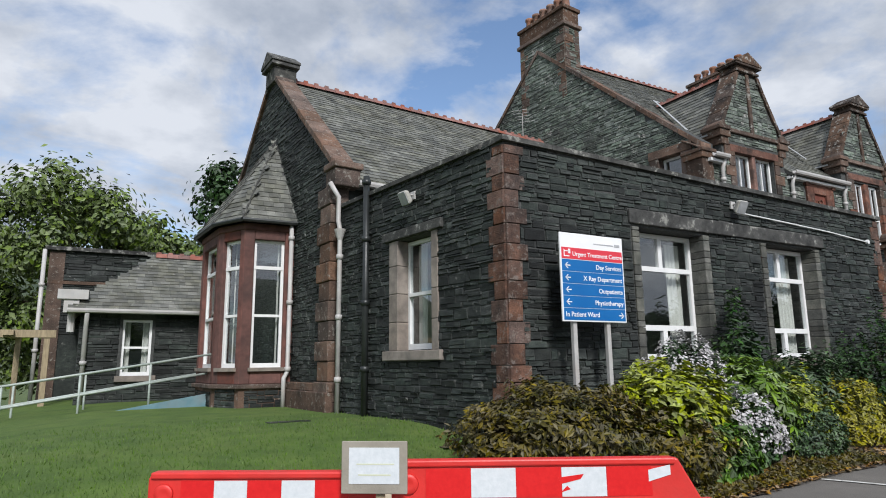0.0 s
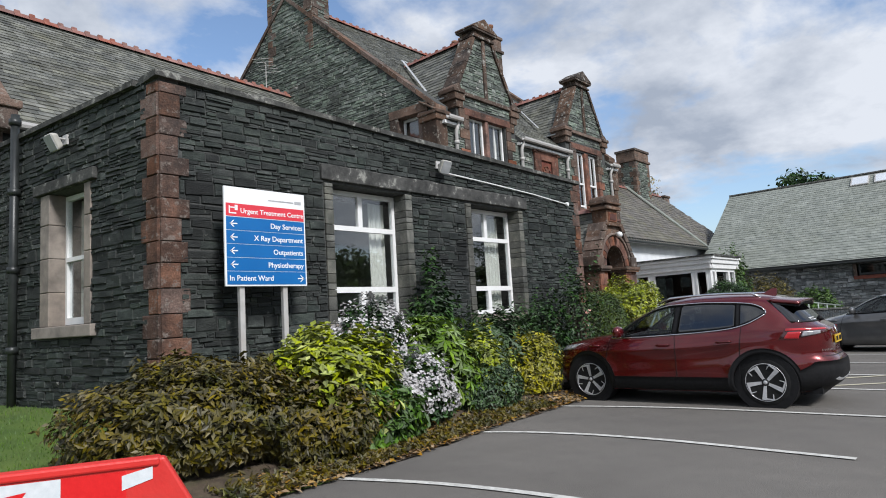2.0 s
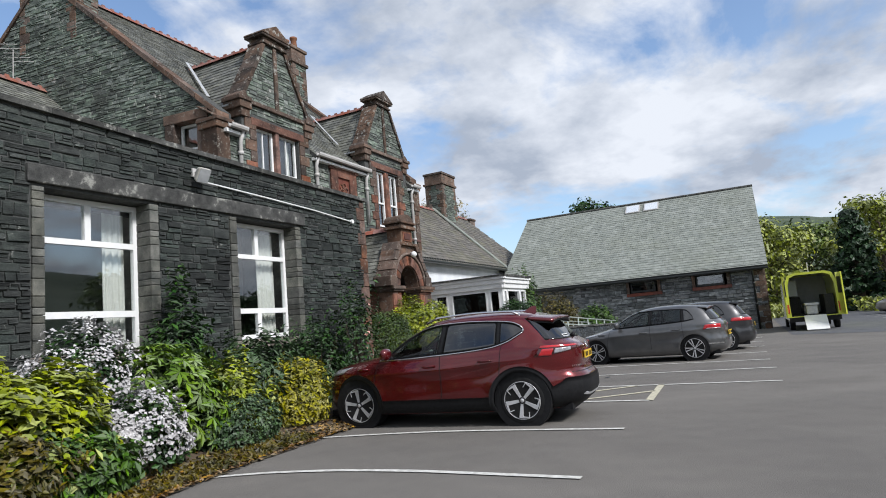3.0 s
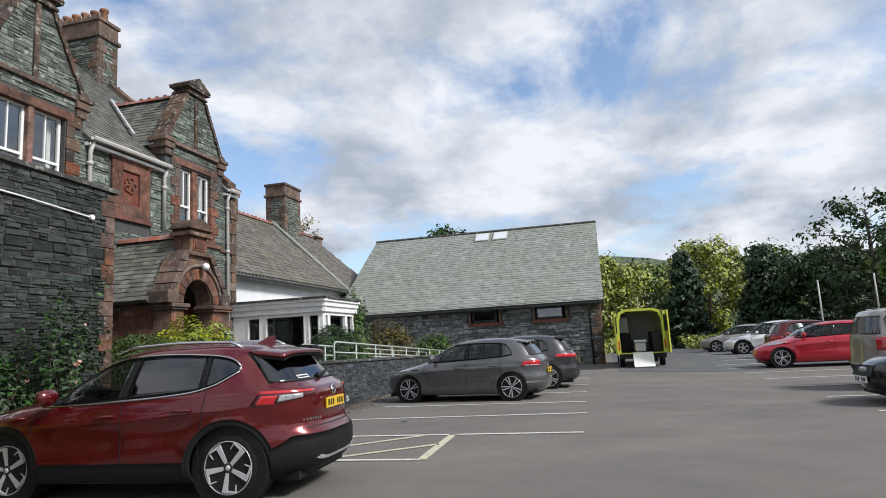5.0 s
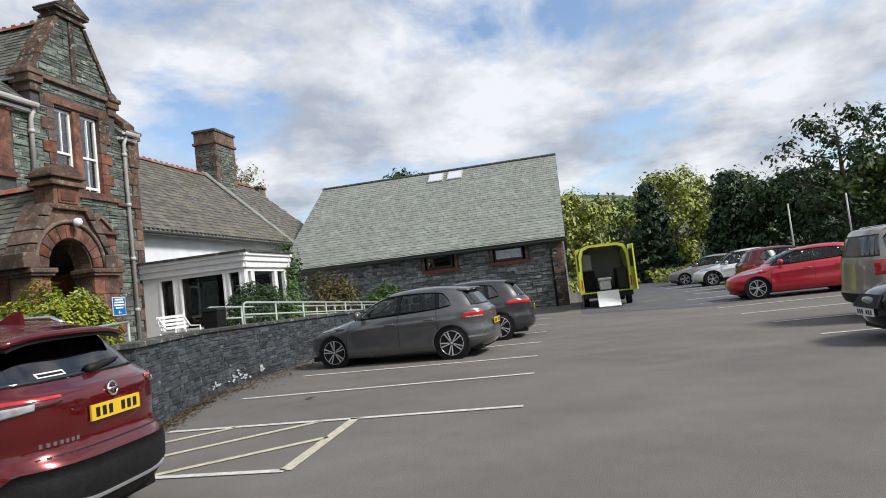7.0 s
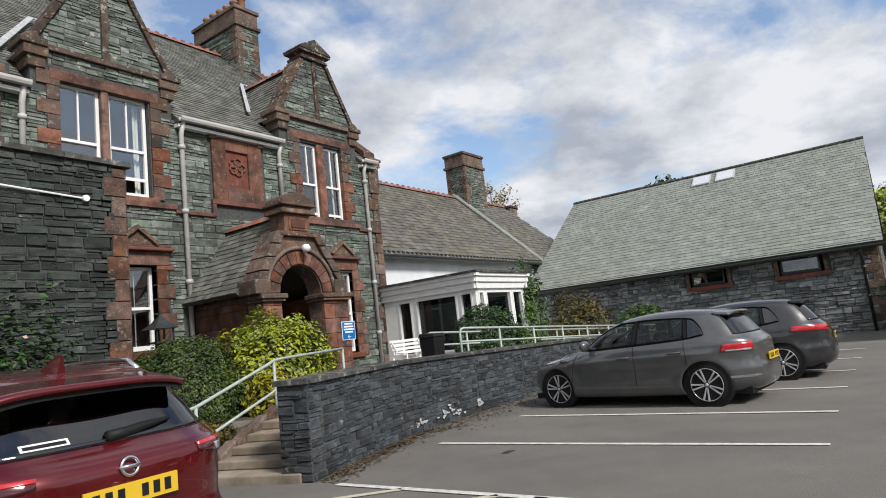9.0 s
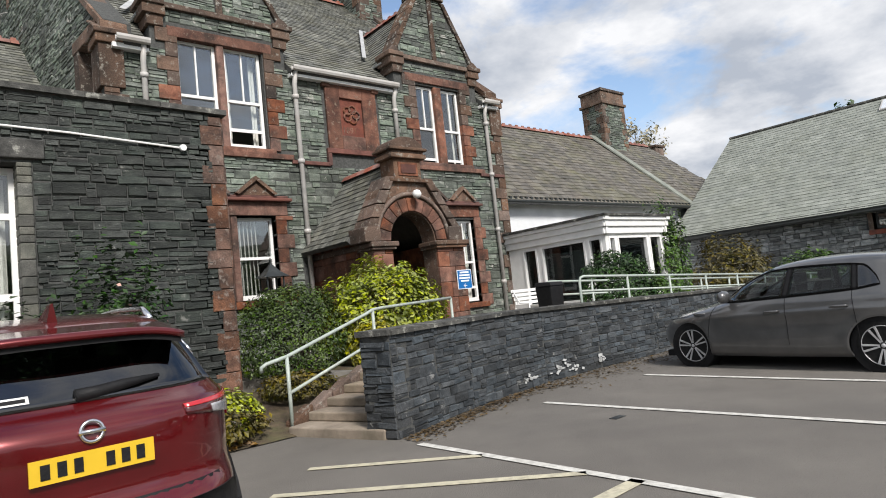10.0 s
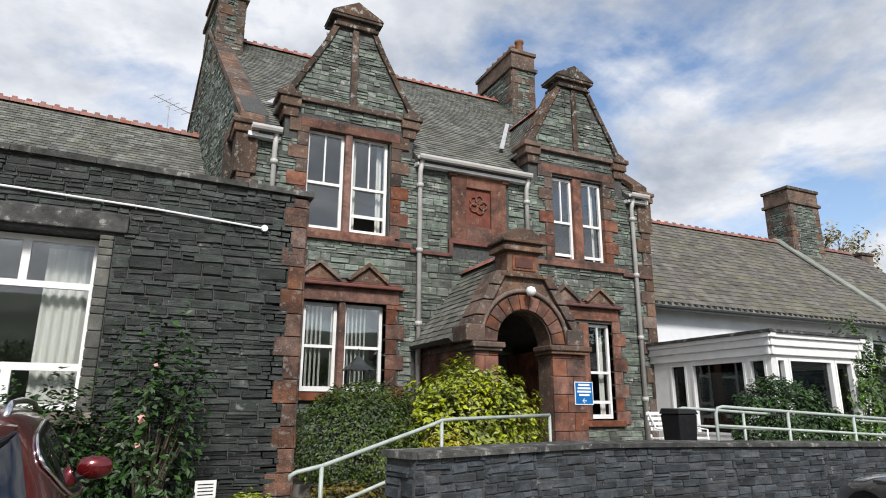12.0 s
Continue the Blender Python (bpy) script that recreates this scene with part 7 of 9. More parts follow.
    q.box(form.tail(.4) + .22, form.nose(.4) - .22, -.60, .60, form.z0 - .03, form.z0 + .06)
    part("underbody", q, TRIM, car)
    # side windows, black pillars and seals
    def pane_at(x0, x1, l0, l1, off0, side, inset=0.0):
        def f(s, t, o):
            x = x0 + (x1 - x0) * s + (l0 + (l1 - l0) * s) * t
            x = min(max(x, dr + .004), df - .004)
            a, b = lo(x) + inset, hi(x) - inset
            return form.flank(x, a + (b - a) * t if b > a else (a + b) / 2, off0 + o, side)
        return f
    for side in (1, -1):
        for x0, x1, l0, l1, dark in panes:
            pn = part("side_window", sheet_of(pane_at(x0, x1, l0, l1, .004, side), 18, 8, .004), PRIVACY if dark else CAR_GLASS, car, "", True)
        for (xa, _, la, _, _), (_, xb, _, lb, _) in zip(panes, panes[1:]):
            part("door_pillar", sheet_of(pane_at(xb - .012, xa + .012, lb, la, .009, side), 3, 8), TRIM, car, "black door pillar", True)
        for up_ in (0, 1):
            def strip(s, t, o, up_=up_, side=side):
                x = dr + .01 + (df - dr - .02) * s
                gap = min(.026, (hi(x) - lo(x)) * .4)
                z = lo(x) + gap * t if not up_ else hi(x) - gap * (1 - t)
                return form.flank(x, z, .008 + o, side)
            part("window_seal", sheet_of(strip, 48, 1), TRIM, car, "", True)
        if chrome:
            q = Shape()
            xs = frange(dr + .004, df - .02, 44)
            q.tube([form.flank(x, lo(x) - .004, .010, side) for x in xs], .0095, 6)
            q.tube([form.flank(x, hi(x) + .004, .008, side) for x in xs if x < df - .55], .0095, 6)
            q.tube([form.flank(dr + .005, lo(dr + .004) - .006, .011, side), form.flank(dr + .005, hi(dr + .004) + .006, .011, side)], .012, 6)
            part("window_trim", q, CHROME, car, "bright window trim", True)
    def pane_end(zz, front, off0):
        def f(s, t, o):
            z = zz[0] + (zz[1] - zz[0]) * t
            return form.end((2 * s - 1) * form.half(z) * (zz[2] + (zz[3] - zz[2]) * t), z, front, off0 + o)
        return f
    part("windscreen", sheet_of(pane_end(screen, True, .004), 20, 12, .004), CAR_GLASS, car, "", True)
    part("rear_window", sheet_of(pane_end(rear, False, .004), 20, 12, .004), PRIVACY, car, "dark rear window", True)
    # wheels and housings
    for xw in form.wheels:
        for side in (1, -1):
            yw = form.flank(xw, form.axle + form.R + .01).y
            q = Shape()
            q.lathe([(form.R * 1.0, -.16), (form.R * 1.0, .10), (.02, .10)], 28, Matrix.Translation((xw, side * (yw - .19), form.axle)) @ Matrix.Rotation(radians(90 * side), 4, "X"))
            part("wheel_housing", q, TRIM, car)
            rot = Matrix.Rotation(radians(-90), 4, "X") if side > 0 else Matrix.Rotation(radians(90), 4, "X")
            wheel(car, Matrix.Translation((xw, side * (yw - .135), wheel_r)) @ rot @ Matrix.Rotation(.35 * xw + (.6 if side > 0 else 0), 4, "Z"), wheel_r, style=style, dark=dark_rim)
            R1, R0 = form.R + (.062 if cladding else .014), form.R - .006
            def ring(s, t, o, xw=xw, side=side, R0=R0, R1=R1):
                a = math.pi * (-.13 + 1.26 * s)
                rr = R0 + (R1 - R0) * t
                z = max(form.z0 + .005, form.axle + rr * math.sin(a))
                return form.flank(xw + rr * math.cos(a), z, (.014 if cladding else .005) * (1 - .35 * t) + o, side)
            part("wheel_arch_trim", sheet_of(ring, 30, 2, .03), TRIM if cladding else paint, car, "", True)
    if cladding:
        lo_z, hi_z, sill_z = cladding
        for side in (1, -1):
            x0, x1 = form.wheels[1] + form.R, form.wheels[0] - form.R
            part("sill_cladding", sheet_of(lambda s, t, o, side=side: form.flank(x0 + (x1 - x0) * s, form.z0 + .01 + (sill_z - form.z0) * t, .010 - .004 * t + o, side), 24, 3), TRIM, car, "black plastic sill cladding", True)
        qx = lambda x, z: 2 - min(1, abs(x - (form.nose(z) + form.tail(z)) / 2) / ((form.nose(z) - form.tail(z)) / 2))
        xe = form.wheels[1] - form.R * .93
        def bumper(s, t, o):
            v = 2 * s - 1
            e = abs(v)
            top_z = hi_z if e < .72 else hi_z - (hi_z - sill_z - .05) * ((e - .72) / .28) ** .8
            z = lo_z + (top_z - lo_z) * t
            return form.wrap(min(qx(xe, z), 1.97) * e, z, .012 + o, 1 if v >= 0 else -1)
        part("rear_bumper", sheet_of(bumper, 44, 6), TRIM, car, "black plastic lower bumper", True)
    # lamps
    for side in (1, -1):
        for rows, nm in ((tail, "tail_lamp"), (lens, "lamp_lens")):
            for q0, q1, l0, l1, h0, h1, mt, off in rows:
                fix_normals(part(nm, sheet_of(lambda s, t, o, side=side: form.wrap(q0 + (q1 - q0) * s, (l0 + (l1 - l0) * s) + ((h0 + (h1 - h0) * s) - (l0 + (l1 - l0) * s)) * t, off + o, side), 12, 4), mt, car, "", True))
        zf = form.belt - .22
        fix_normals(part("headlamp", sheet_of(lambda s, t, o, side=side: form.spot(1, .5 + .45 * s, zf - .04 + .10 * t + .05 * s, True, .008 + o, side), 8, 3), LAMP_CLEAR, car, "", True))
    # seams and handles of the doors, mirrors
    for side in (1, -1):
        for xd, lean in doors:
            q = Shape()
            zz = frange(form.z0 + .17, lo(xd) - .01, 14)
            q.tube([form.flank(xd + lean * max(0, z - .55), z, .0005, side) for z in zz], .0045, 5)
            part("door_seam", q, TRIM, car)
            px = xd + .17
            hz = handle_z + (.03 if xd < -.6 else 0)
            q = Shape()
            q.tube([form.flank(px - .10, hz, .0, side), form.flank(px - .08, hz + .004, .034, side), form.flank(px + .08, hz - .004, .036, side), form.flank(px + .11, hz - .008, .0, side)], [.010, .015, .015, .010], 8)
            part("door_handle", q, paint, car, "", True)
        xm = df - .24
        p = form.flank(xm, lo(xm) + .02, 0, side)
        q = Shape()
        mm = Matrix.Translation(p + Vector((.02, side * .15, .075))) @ Matrix.Rotation(radians(90), 4, "X") @ Matrix.Diagonal((.75, .95, 1, 1))
        q.lathe([(.03, -.125), (.075, -.10), (.095, -.02), (.090, .06), (.06, .11), (.02, .125)], 18, mm)
        mr_ = part("door_mirror", q, paint, car, "", True)
        q = Shape(); q.tube([p, p + Vector((.01, side * .10, .03))], .030, 8)
        part("mirror_stalk", q, TRIM, mr_)
        if rails:
            a, b = dr + .20, df - .95
            y_ = lambda x: form.half(rails) * .93
            q = Shape()
            q.tube([(a - .12, side * y_(a), rails - .02)] + [(x, side * y_(x), rails + .045 + .02 * math.sin(math.pi * (x - a) / (b - a))) for x in frange(a, b, 14)] + [(b + .18, side * y_(b), rails - .02)], .017, 8)
            part("roof_rail", q, CHROME, car, "silver roof rail", True)
    # seats and dashboard
    zf = form.z0 + .03
    for sx in (seat_x, seat_x - .85):
        for sy in (.36, -.36):
            q = Shape()
            q.box(sx - .25, sx + .25, sy - .24, sy + .24, zf + .15, zf + .42)
            q.hexa([(sx - .34, sy - .22, zf + .40), (sx - .20, sy - .24, zf + .40), (sx - .20, sy + .24, zf + .40), (sx - .34, sy + .22, zf + .40), (sx - .50, sy - .18, zf + .92), (sx - .40, sy - .18, zf + .92), (sx - .40, sy + .18, zf + .92), (sx - .50, sy + .18, zf + .92)])
            q.box(sx - .52, sx - .42, sy - .12, sy + .12, zf + .94, zf + 1.08)
            bevelled(part("seat", q, SEAT, car), .03)
    q = Shape(); q.box(seat_x + .45, seat_x + .75, -.60, .60, zf + .45, zf + .66)
    bevelled(part("dashboard", q, SEAT, car), .04)
    return car

def number_plate(car, x, z, way, m, w=.52, h=.11, tilt=.0):
    """A plate with plain dark bars for its characters. way -1: at the back."""
    q = Shape(); q.hexa([(x, -w / 2, z - h / 2), (x, w / 2, z - h / 2), (x + tilt, w / 2, z + h / 2), (x + tilt, -w / 2, z + h / 2), (x + way * .014, -w / 2, z - h / 2), (x + way * .014, w / 2, z - h / 2), (x + tilt + way * .014, w / 2, z + h / 2), (x + tilt + way * .014, -w / 2, z + h / 2)])
    pl = fix_normals(part("number_plate", q, m, car, "plain plate with dark bars"))
    for i in range(7):
        if i == 3: continue
        y = -w * .38 + i * w * .127
        q = Shape()
        xx = x + tilt / 2 + way * .0125
        q.box(min(xx, xx + way * .005), max(xx, xx + way * .005), y - .018, y + .018, z - h * .3, z + h * .3)
        part("plate_bar", q, TRIM, pl)

# red crossover
RED_PAINT = car_paint("dark_red_metallic", (.095, .0022, .004), (.13, .004, .006), .24)
suv = CarForm(
    nose=[(.20, 1.98), (.28, 2.10), (.45, 2.17), (.62, 2.19), (.76, 2.14), (.88, 2.00), (.96, 1.72), (1.02, 1.36), (1.07, 1.02), (1.20, .80), (1.34, .54), (1.45, .30), (1.52, .10), (1.56, -.12), (1.585, -.40), (1.592, -.62)],
    tail=[(.20, -1.98), (.28, -2.10), (.42, -2.185), (.56, -2.19), (.64, -2.165), (.68, -2.125), (.75, -2.105), (.88, -2.115), (1.0, -2.105), (1.07, -2.065), (1.10, -2.005), (1.14, -1.945), (1.28, -1.81), (1.42, -1.66), (1.49, -1.56), (1.53, -1.44), (1.56, -1.22), (1.585, -.90), (1.592, -.66)],
    width=[(.20, .80), (.26, .855), (.36, .885), (.55, .895), (.80, .90), (.95, .888), (1.03, .868), (1.09, .84), (1.25, .765), (1.40, .69), (1.48, .635), (1.53, .57), (1.565, .46), (1.585, .30), (1.592, .15)],
    wheels=(1.32, -1.325), R=.405, axle=.345, sill=.20, round_front=(2.7, 3.4), round_rear=(3.9, 4.2), belt=1.04,
    dlo_lo=[(-1.40, 1.285), (-1.32, 1.235), (-1.15, 1.15), (-.9, 1.09), (-.5, 1.055), (0, 1.03), (.5, 1.01), (.93, 1.005)],
    dlo_hi=[(-1.40, 1.315), (-1.34, 1.37), (-1.22, 1.42), (-1.0, 1.45), (-.5, 1.475), (-.1, 1.465), (.2, 1.415), (.5, 1.285), (.75, 1.12), (.93, 1.015)],
    crease=[(-1.8, .93), (-1.0, .89), (0, .82), (1.0, .80), (1.8, .84)])
qcar = make_car("red_crossover", "dark red crossover car with two-tone alloy wheels and roof rails", suv, RED_PAINT, pose(13.94, 3.57, 0, 0, 0, 92.4),
    panes=[(-.11, .93, -.05, 0, False), (-1.02, -.17, 0, -.05, True), (-1.40, -1.06, 0, 0, True)], screen=(1.10, 1.49, .86, .84), rear=(1.135, 1.465, .86, .90), wheel_r=.345, chrome=True, rails=1.53, cladding=(.215, .615, .40), style="blade", doors=((-.14, -.02), (-1.02, -.12), (1.02, -.25)),
    tail=[(.50, 1.22, 1.005, .925, 1.05, 1.06, LAMP_DARK, .008), (.50, 1.22, 1.036, 1.035, 1.055, 1.068, LAMP_RED, .012), (1.02, 1.18, .925, .93, 1.02, 1.02, LAMP_RED, .010)], lens=[(.70, .99, .985, .95, 1.025, 1.02, LAMP_CLEAR, .014)], fine=1.25, handle_z=.885, seat_x=.32)
number_plate(qcar, -2.122, .885, -1, PLATE_Y, .50, .105)
q = Shape()
q.tube([Vector((-2.112 + .15 * .045 * math.sin(t), .045 * math.cos(t), 1.015 + .045 * math.sin(t))) for t in frange(0, 2 * math.pi, 32)], .009, 8, False)
q.box(-2.122, -2.104, -.054, .054, 1.006, 1.024)
part("badge", q, CHROME, qcar, "round chrome badge with a bar", True)
for i in range(7):
    q = Shape(); yy = .56 - i * .036; p = suv.end(yy, .755, False, .002); q.box(p.x - .004, p.x + .006, yy - .012, yy + .012, .742, .768)
    part("badge_bar", q, CHROME, qcar)
# roof spoiler: a thick lip with black cheeks running down beside the glass
sp = lambda s, t, o: Vector((-1.44 - .36 * t - .05 * (1 - (2 * s - 1) ** 2) * t, (2 * s - 1) * (.60 - .05 * t), 1.515 - .055 * t - .045 * (2 * s - 1) ** 4 + o))
fix_normals(part("spoiler", sheet_of(sp, 20, 6, .035), RED_PAINT, qcar, "", True))
sp2 = lambda s, t, o: Vector((-1.52 - .27 * t - .04 * (1 - (2 * s - 1) ** 2) * t, (2 * s - 1) * (.585 - .05 * t), 1.475 - .045 * t - .045 * (2 * s - 1) ** 4 + o))
fix_normals(part("spoiler_underside", sheet_of(sp2, 20, 3, .03), TRIM, qcar, "gloss black underside of the spoiler"))
sk = lambda s, t, o: suv.end((2 * s - 1) * (.50 - .05 * t), .335 + .028 * t + .03 * (2 * s - 1) ** 6, False, .018 + o)
fix_normals(part("skid_plate", sheet_of(sk, 16, 2, .02), RIM, qcar, "silver skid plate"))
hs = lambda s, t, o: suv.end((2 * s - 1) * .60, .668 + .014 * t, False, .003 + o)
part("tailgate_seam", sheet_of(hs, 20, 1), TRIM, qcar)
wp = [suv.end(y, z, False, .02) for y, z in ((.02, 1.165), (-.08, 1.172), (-.20, 1.188), (-.37, 1.205))]
q = Shape(); q.tube(wp, [.034, .030, .026, .010], 8)
part("rear_wiper", q, TRIM, qcar, "", True)
stk = lambda s, t, o: suv.end(.20 + .22 * s, 1.165 + .032 * t, False, .007 + o)
part("window_sticker", sheet_of(stk, 6, 1, .001), PLATE_W, qcar)
stk2 = lambda s, t, o: suv.end(.213 + .194 * s, 1.173 + .016 * t, False, .009 + o)
part("sticker_print", sheet_of(stk2, 6, 1, .001), TRIM, qcar)
q = Shape(); q.hexa([(-1.22, -.03, 1.555), (-1.22, .03, 1.555), (-1.42, .025, 1.53), (-1.42, -.025, 1.53), (-1.36, -.006, 1.635), (-1.36, .006, 1.635), (-1.43, .006, 1.635), (-1.43, -.006, 1.635)])
part("roof_fin", q, RED_PAINT, qcar)

def hatch_form(h=1.48, L=4.2, wd=.885):
    e, k = L / 2, h - 1.48
    return CarForm(
        nose=[(.18, e - .22), (.26, e - .08), (.42, e), (.56, e - .02), (.68, e - .12), (.78, e - .36), (.86, 1.42), (.93, 1.10), (.98, .92), (1.12, .70), (1.25 + k * .5, .48), (1.36 + k, .22), (1.42 + k, .0), (1.455 + k, -.25), (1.475 + k, -.50), (1.48 + k, -.66)],
        tail=[(.18, -e + .22), (.26, -e + .06), (.40, -e), (.52, -e + .005), (.60, -e + .03), (.72, -e + .055), (.86, -e + .065), (.94, -e + .10), (1.0, -e + .17), (1.10, -e + .25), (1.24 + k * .5, -e + .36), (1.35 + k, -e + .47), (1.40 + k, -e + .56), (1.44 + k, -e + .78), (1.47 + k, -1.0), (1.48 + k, -.72)],
        width=[(.18, wd - .09), (.25, wd - .03), (.36, wd - .005), (.60, wd), (.76, wd), (.90, wd - .015), (.97, wd - .045), (1.03, wd - .08), (1.20 + k * .5, wd - .17), (1.34 + k, wd - .245), (1.40 + k, wd - .29), (1.445 + k, wd - .38), (1.47 + k, wd - .55), (1.48 + k, wd - .72)],
        wheels=(1.31, -1.31), R=.362, axle=.325, sill=.18, round_front=(2.7, 3.3), round_rear=(3.6, 4.0), belt=.97,
        dlo_lo=[(-1.36, 1.06), (-1.1, 1.02), (-.6, .99), (0, .965), (.5, .945), (.86, .94)],
        dlo_hi=[(-1.36, 1.075), (-1.30, 1.20 + k * .5), (-1.16, 1.33 + k), (-.9, 1.36 + k), (-.4, 1.375 + k), (-.05, 1.36 + k), (.2, 1.31 + k), (.5, 1.17 + k * .5), (.86, .95)],
        crease=[(-1.8, .80), (0, .76), (1.8, .72)])
HATCH = dict(panes=[(-.20, .86, -.04, 0, False), (-1.06, -.26, .02, -.04, False), (-1.36, -1.11, 0, .02, True)], wheel_r=.325, doors=((-.23, -.02), (-1.08, .05), (.95, -.2)), handle_z=.80, seat_x=.22)
def hatch_glass(h):
    k = h - 1.48
    return dict(screen=(1.0, 1.375 + k, .86, .84), rear=(1.03, 1.34 + k, .78, .80))
GREY_PAINT = car_paint("grey_metallic", (.085, .085, .086), (.115, .115, .116), .30)
gcar = make_car("grey_hatchback", "dark grey five-door hatchback with five-spoke alloys", hatch_form(), GREY_PAINT, pose(23.24, 1.88, 0, 0, 0, 84.5), **HATCH, **hatch_glass(1.48),
    tail=[(.62, 1.17, .78, .79, .915, .90, LAMP_RED, .008)], lens=[(.66, 1.10, .79, .795, .815, .815, LAMP_CLEAR, .012)])
number_plate(gcar, -2.085, .66, -1, PLATE_Y)
def rear_spoiler(car, paint, h, L):
    f = lambda s, t, o: Vector((-L / 2 + .64 - .24 * t - .04 * (1 - (2 * s - 1) ** 2) * t, (2 * s - 1) * (.55 - .04 * t), h - .065 - .035 * t - .04 * (2 * s - 1) ** 4 + o))
    fix_normals(part("spoiler", sheet_of(f, 16, 5, .03), paint, car, "", True))
rear_spoiler(gcar, GREY_PAINT, 1.48, 4.2)
gf = hatch_form()
for sg in (1, -1):
    f = lambda s, t, o, sg=sg: gf.wrap(.60 + .55 * s, .40 + .035 * t, .006 + o, sg)
    fix_normals(part("rear_reflector", sheet_of(f, 8, 1), CHROME, gcar))
DGREY = car_paint("charcoal_metallic", (.03, .03, .032), (.045, .045, .048), .30)
dcar = make_car("charcoal_hatchback", "charcoal hatchback parked nose to the wall", hatch_form(1.5, 4.35), DGREY, pose(25.95, 1.35, 0, 0, 0, 92), **HATCH, **hatch_glass(1.5),
    tail=[(.40, 1.30, .84, .85, .94, .95, LAMP_RED, .008)], fine=.8)
number_plate(dcar, -2.16, .72, -1, PLATE_Y, .4)
rear_spoiler(dcar, TRIM, 1.5, 4.35)
BRIGHT_RED = car_paint("bright_red_paint", (.42, .010, .025), (.50, .014, .032), .3)
ccar = make_car("red_hatchback", "bright red hatchback with alloy wheels", hatch_form(1.45, 4.06, .86), BRIGHT_RED, pose(30.85, -8.45, 0, 0, 0, 90), **HATCH, **hatch_glass(1.45), dark_rim=False,
    tail=[(.60, 1.2, .76, .78, .89, .90, LAMP_RED, .008)], fine=.8)
BEIGE = car_paint("silver_beige_metallic", (.27, .245, .215), (.34, .31, .275), .34)
boxy = CarForm(
    nose=[(.24, 1.92), (.34, 2.05), (.55, 2.1), (.80, 2.07), (.92, 1.98), (1.0, 1.5), (1.06, 1.05), (1.2, .86), (1.4, .60), (1.52, .42), (1.6, .2), (1.64, -.05), (1.66, -.4), (1.67, -.7)],
    tail=[(.24, -1.95), (.34, -2.06), (.5, -2.1), (.62, -2.08), (.9, -2.06), (1.08, -2.03), (1.3, -1.97), (1.52, -1.89), (1.6, -1.82), (1.64, -1.6), (1.66, -1.2), (1.67, -.8)],
    width=[(.24, .82), (.32, .87), (.6, .89), (.95, .88), (1.05, .85), (1.3, .78), (1.5, .71), (1.58, .64), (1.63, .52), (1.66, .35), (1.67, .2)],
    wheels=(1.29, -1.29), R=.39, axle=.34, sill=.24, round_front=(3.2, 3.6), round_rear=(4.6, 4.6), belt=1.04,
    dlo_lo=[(-1.74, 1.09), (-1, 1.06), (0, 1.03), (.92, 1.01)], dlo_hi=[(-1.74, 1.42), (-1.66, 1.50), (-1, 1.53), (0, 1.53), (.3, 1.46), (.6, 1.27), (.92, 1.02)])
ycar = make_car("beige_crossover", "silver-beige boxy crossover with dark lower cladding", boxy, BEIGE, pose(22.82, -8.85, 0, 0, 0, -90),
    panes=[(-.15, .92, -.02, 0, False), (-1.05, -.2, 0, -.02, True), (-1.74, -1.12, 0, 0, True)], screen=(1.09, 1.54, .86, .86), rear=(1.12, 1.5, .84, .84), wheel_r=.34, rails=1.59, cladding=(.30, .48, .38), doors=((-.18, 0), (-1.08, 0)), tail=[(.80, 1.12, .80, .80, 1.06, 1.06, LAMP_RED, .008)], fine=.8, handle_z=.90)
BLACK_PAINT = car_paint("black_paint", (.006, .006, .007), (.012, .012, .013), .25)
scar = make_car("black_hatchback", "black hatchback with its nose to the lane", hatch_form(1.46, 4.3), BLACK_PAINT, pose(20.0, -7.95, 0, 0, 0, 90), **HATCH, **hatch_glass(1.46),
    tail=[(.60, 1.2, .76, .78, .89, .90, LAMP_RED, .008)], fine=.8)
number_plate(scar, 2.15, .42, 1, PLATE_W)
q = Shape(); q.hexa([(2.06, -.34, .48), (2.06, .34, .48), (1.96, .3, .66), (1.96, -.3, .66), (2.16, -.36, .48), (2.16, .36, .48), (2.07, .3, .66), (2.07, -.3, .66)])
part("grille", q, TRIM, scar, "dark grille")
WHITE_PAINT = car_paint("white_car_paint", (.70, .70, .70), (.76, .76, .76), .3)
wcar = make_car("white_crossover", "white compact crossover parked far off", hatch_form(1.6, 4.2), WHITE_PAINT, pose(42.5, -9.6, 0, 0, 0, 92), **HATCH, **hatch_glass(1.6), cladding=(.28, .42, .34), dark_rim=False, fine=.6)
mcar = make_car("maroon_hatchback", "maroon hatchback parked far off", hatch_form(1.55, 4.2), RED_PAINT, pose(37.3, -10.4, 0, 0, 0, -90), **HATCH, **hatch_glass(1.55), tail=[(.60, 1.2, .76, .78, .89, .90, LAMP_RED, .008)], fine=.6)
pcar = make_car("pale_hatchback", "pale silver hatchback parked far off", hatch_form(1.5, 4.2), BEIGE, pose(46.8, -9.1, 0, 0, 0, 90), **HATCH, **hatch_glass(1.5), fine=.6)
fcar = make_car("white_hatchback", "white hatchback beside the distant cottage", hatch_form(1.5, 4.2), WHITE_PAINT, pose(-4.4, 33.5, -1.1, 0, 0, -75), **HATCH, **hatch_glass(1.5), fine=.6)

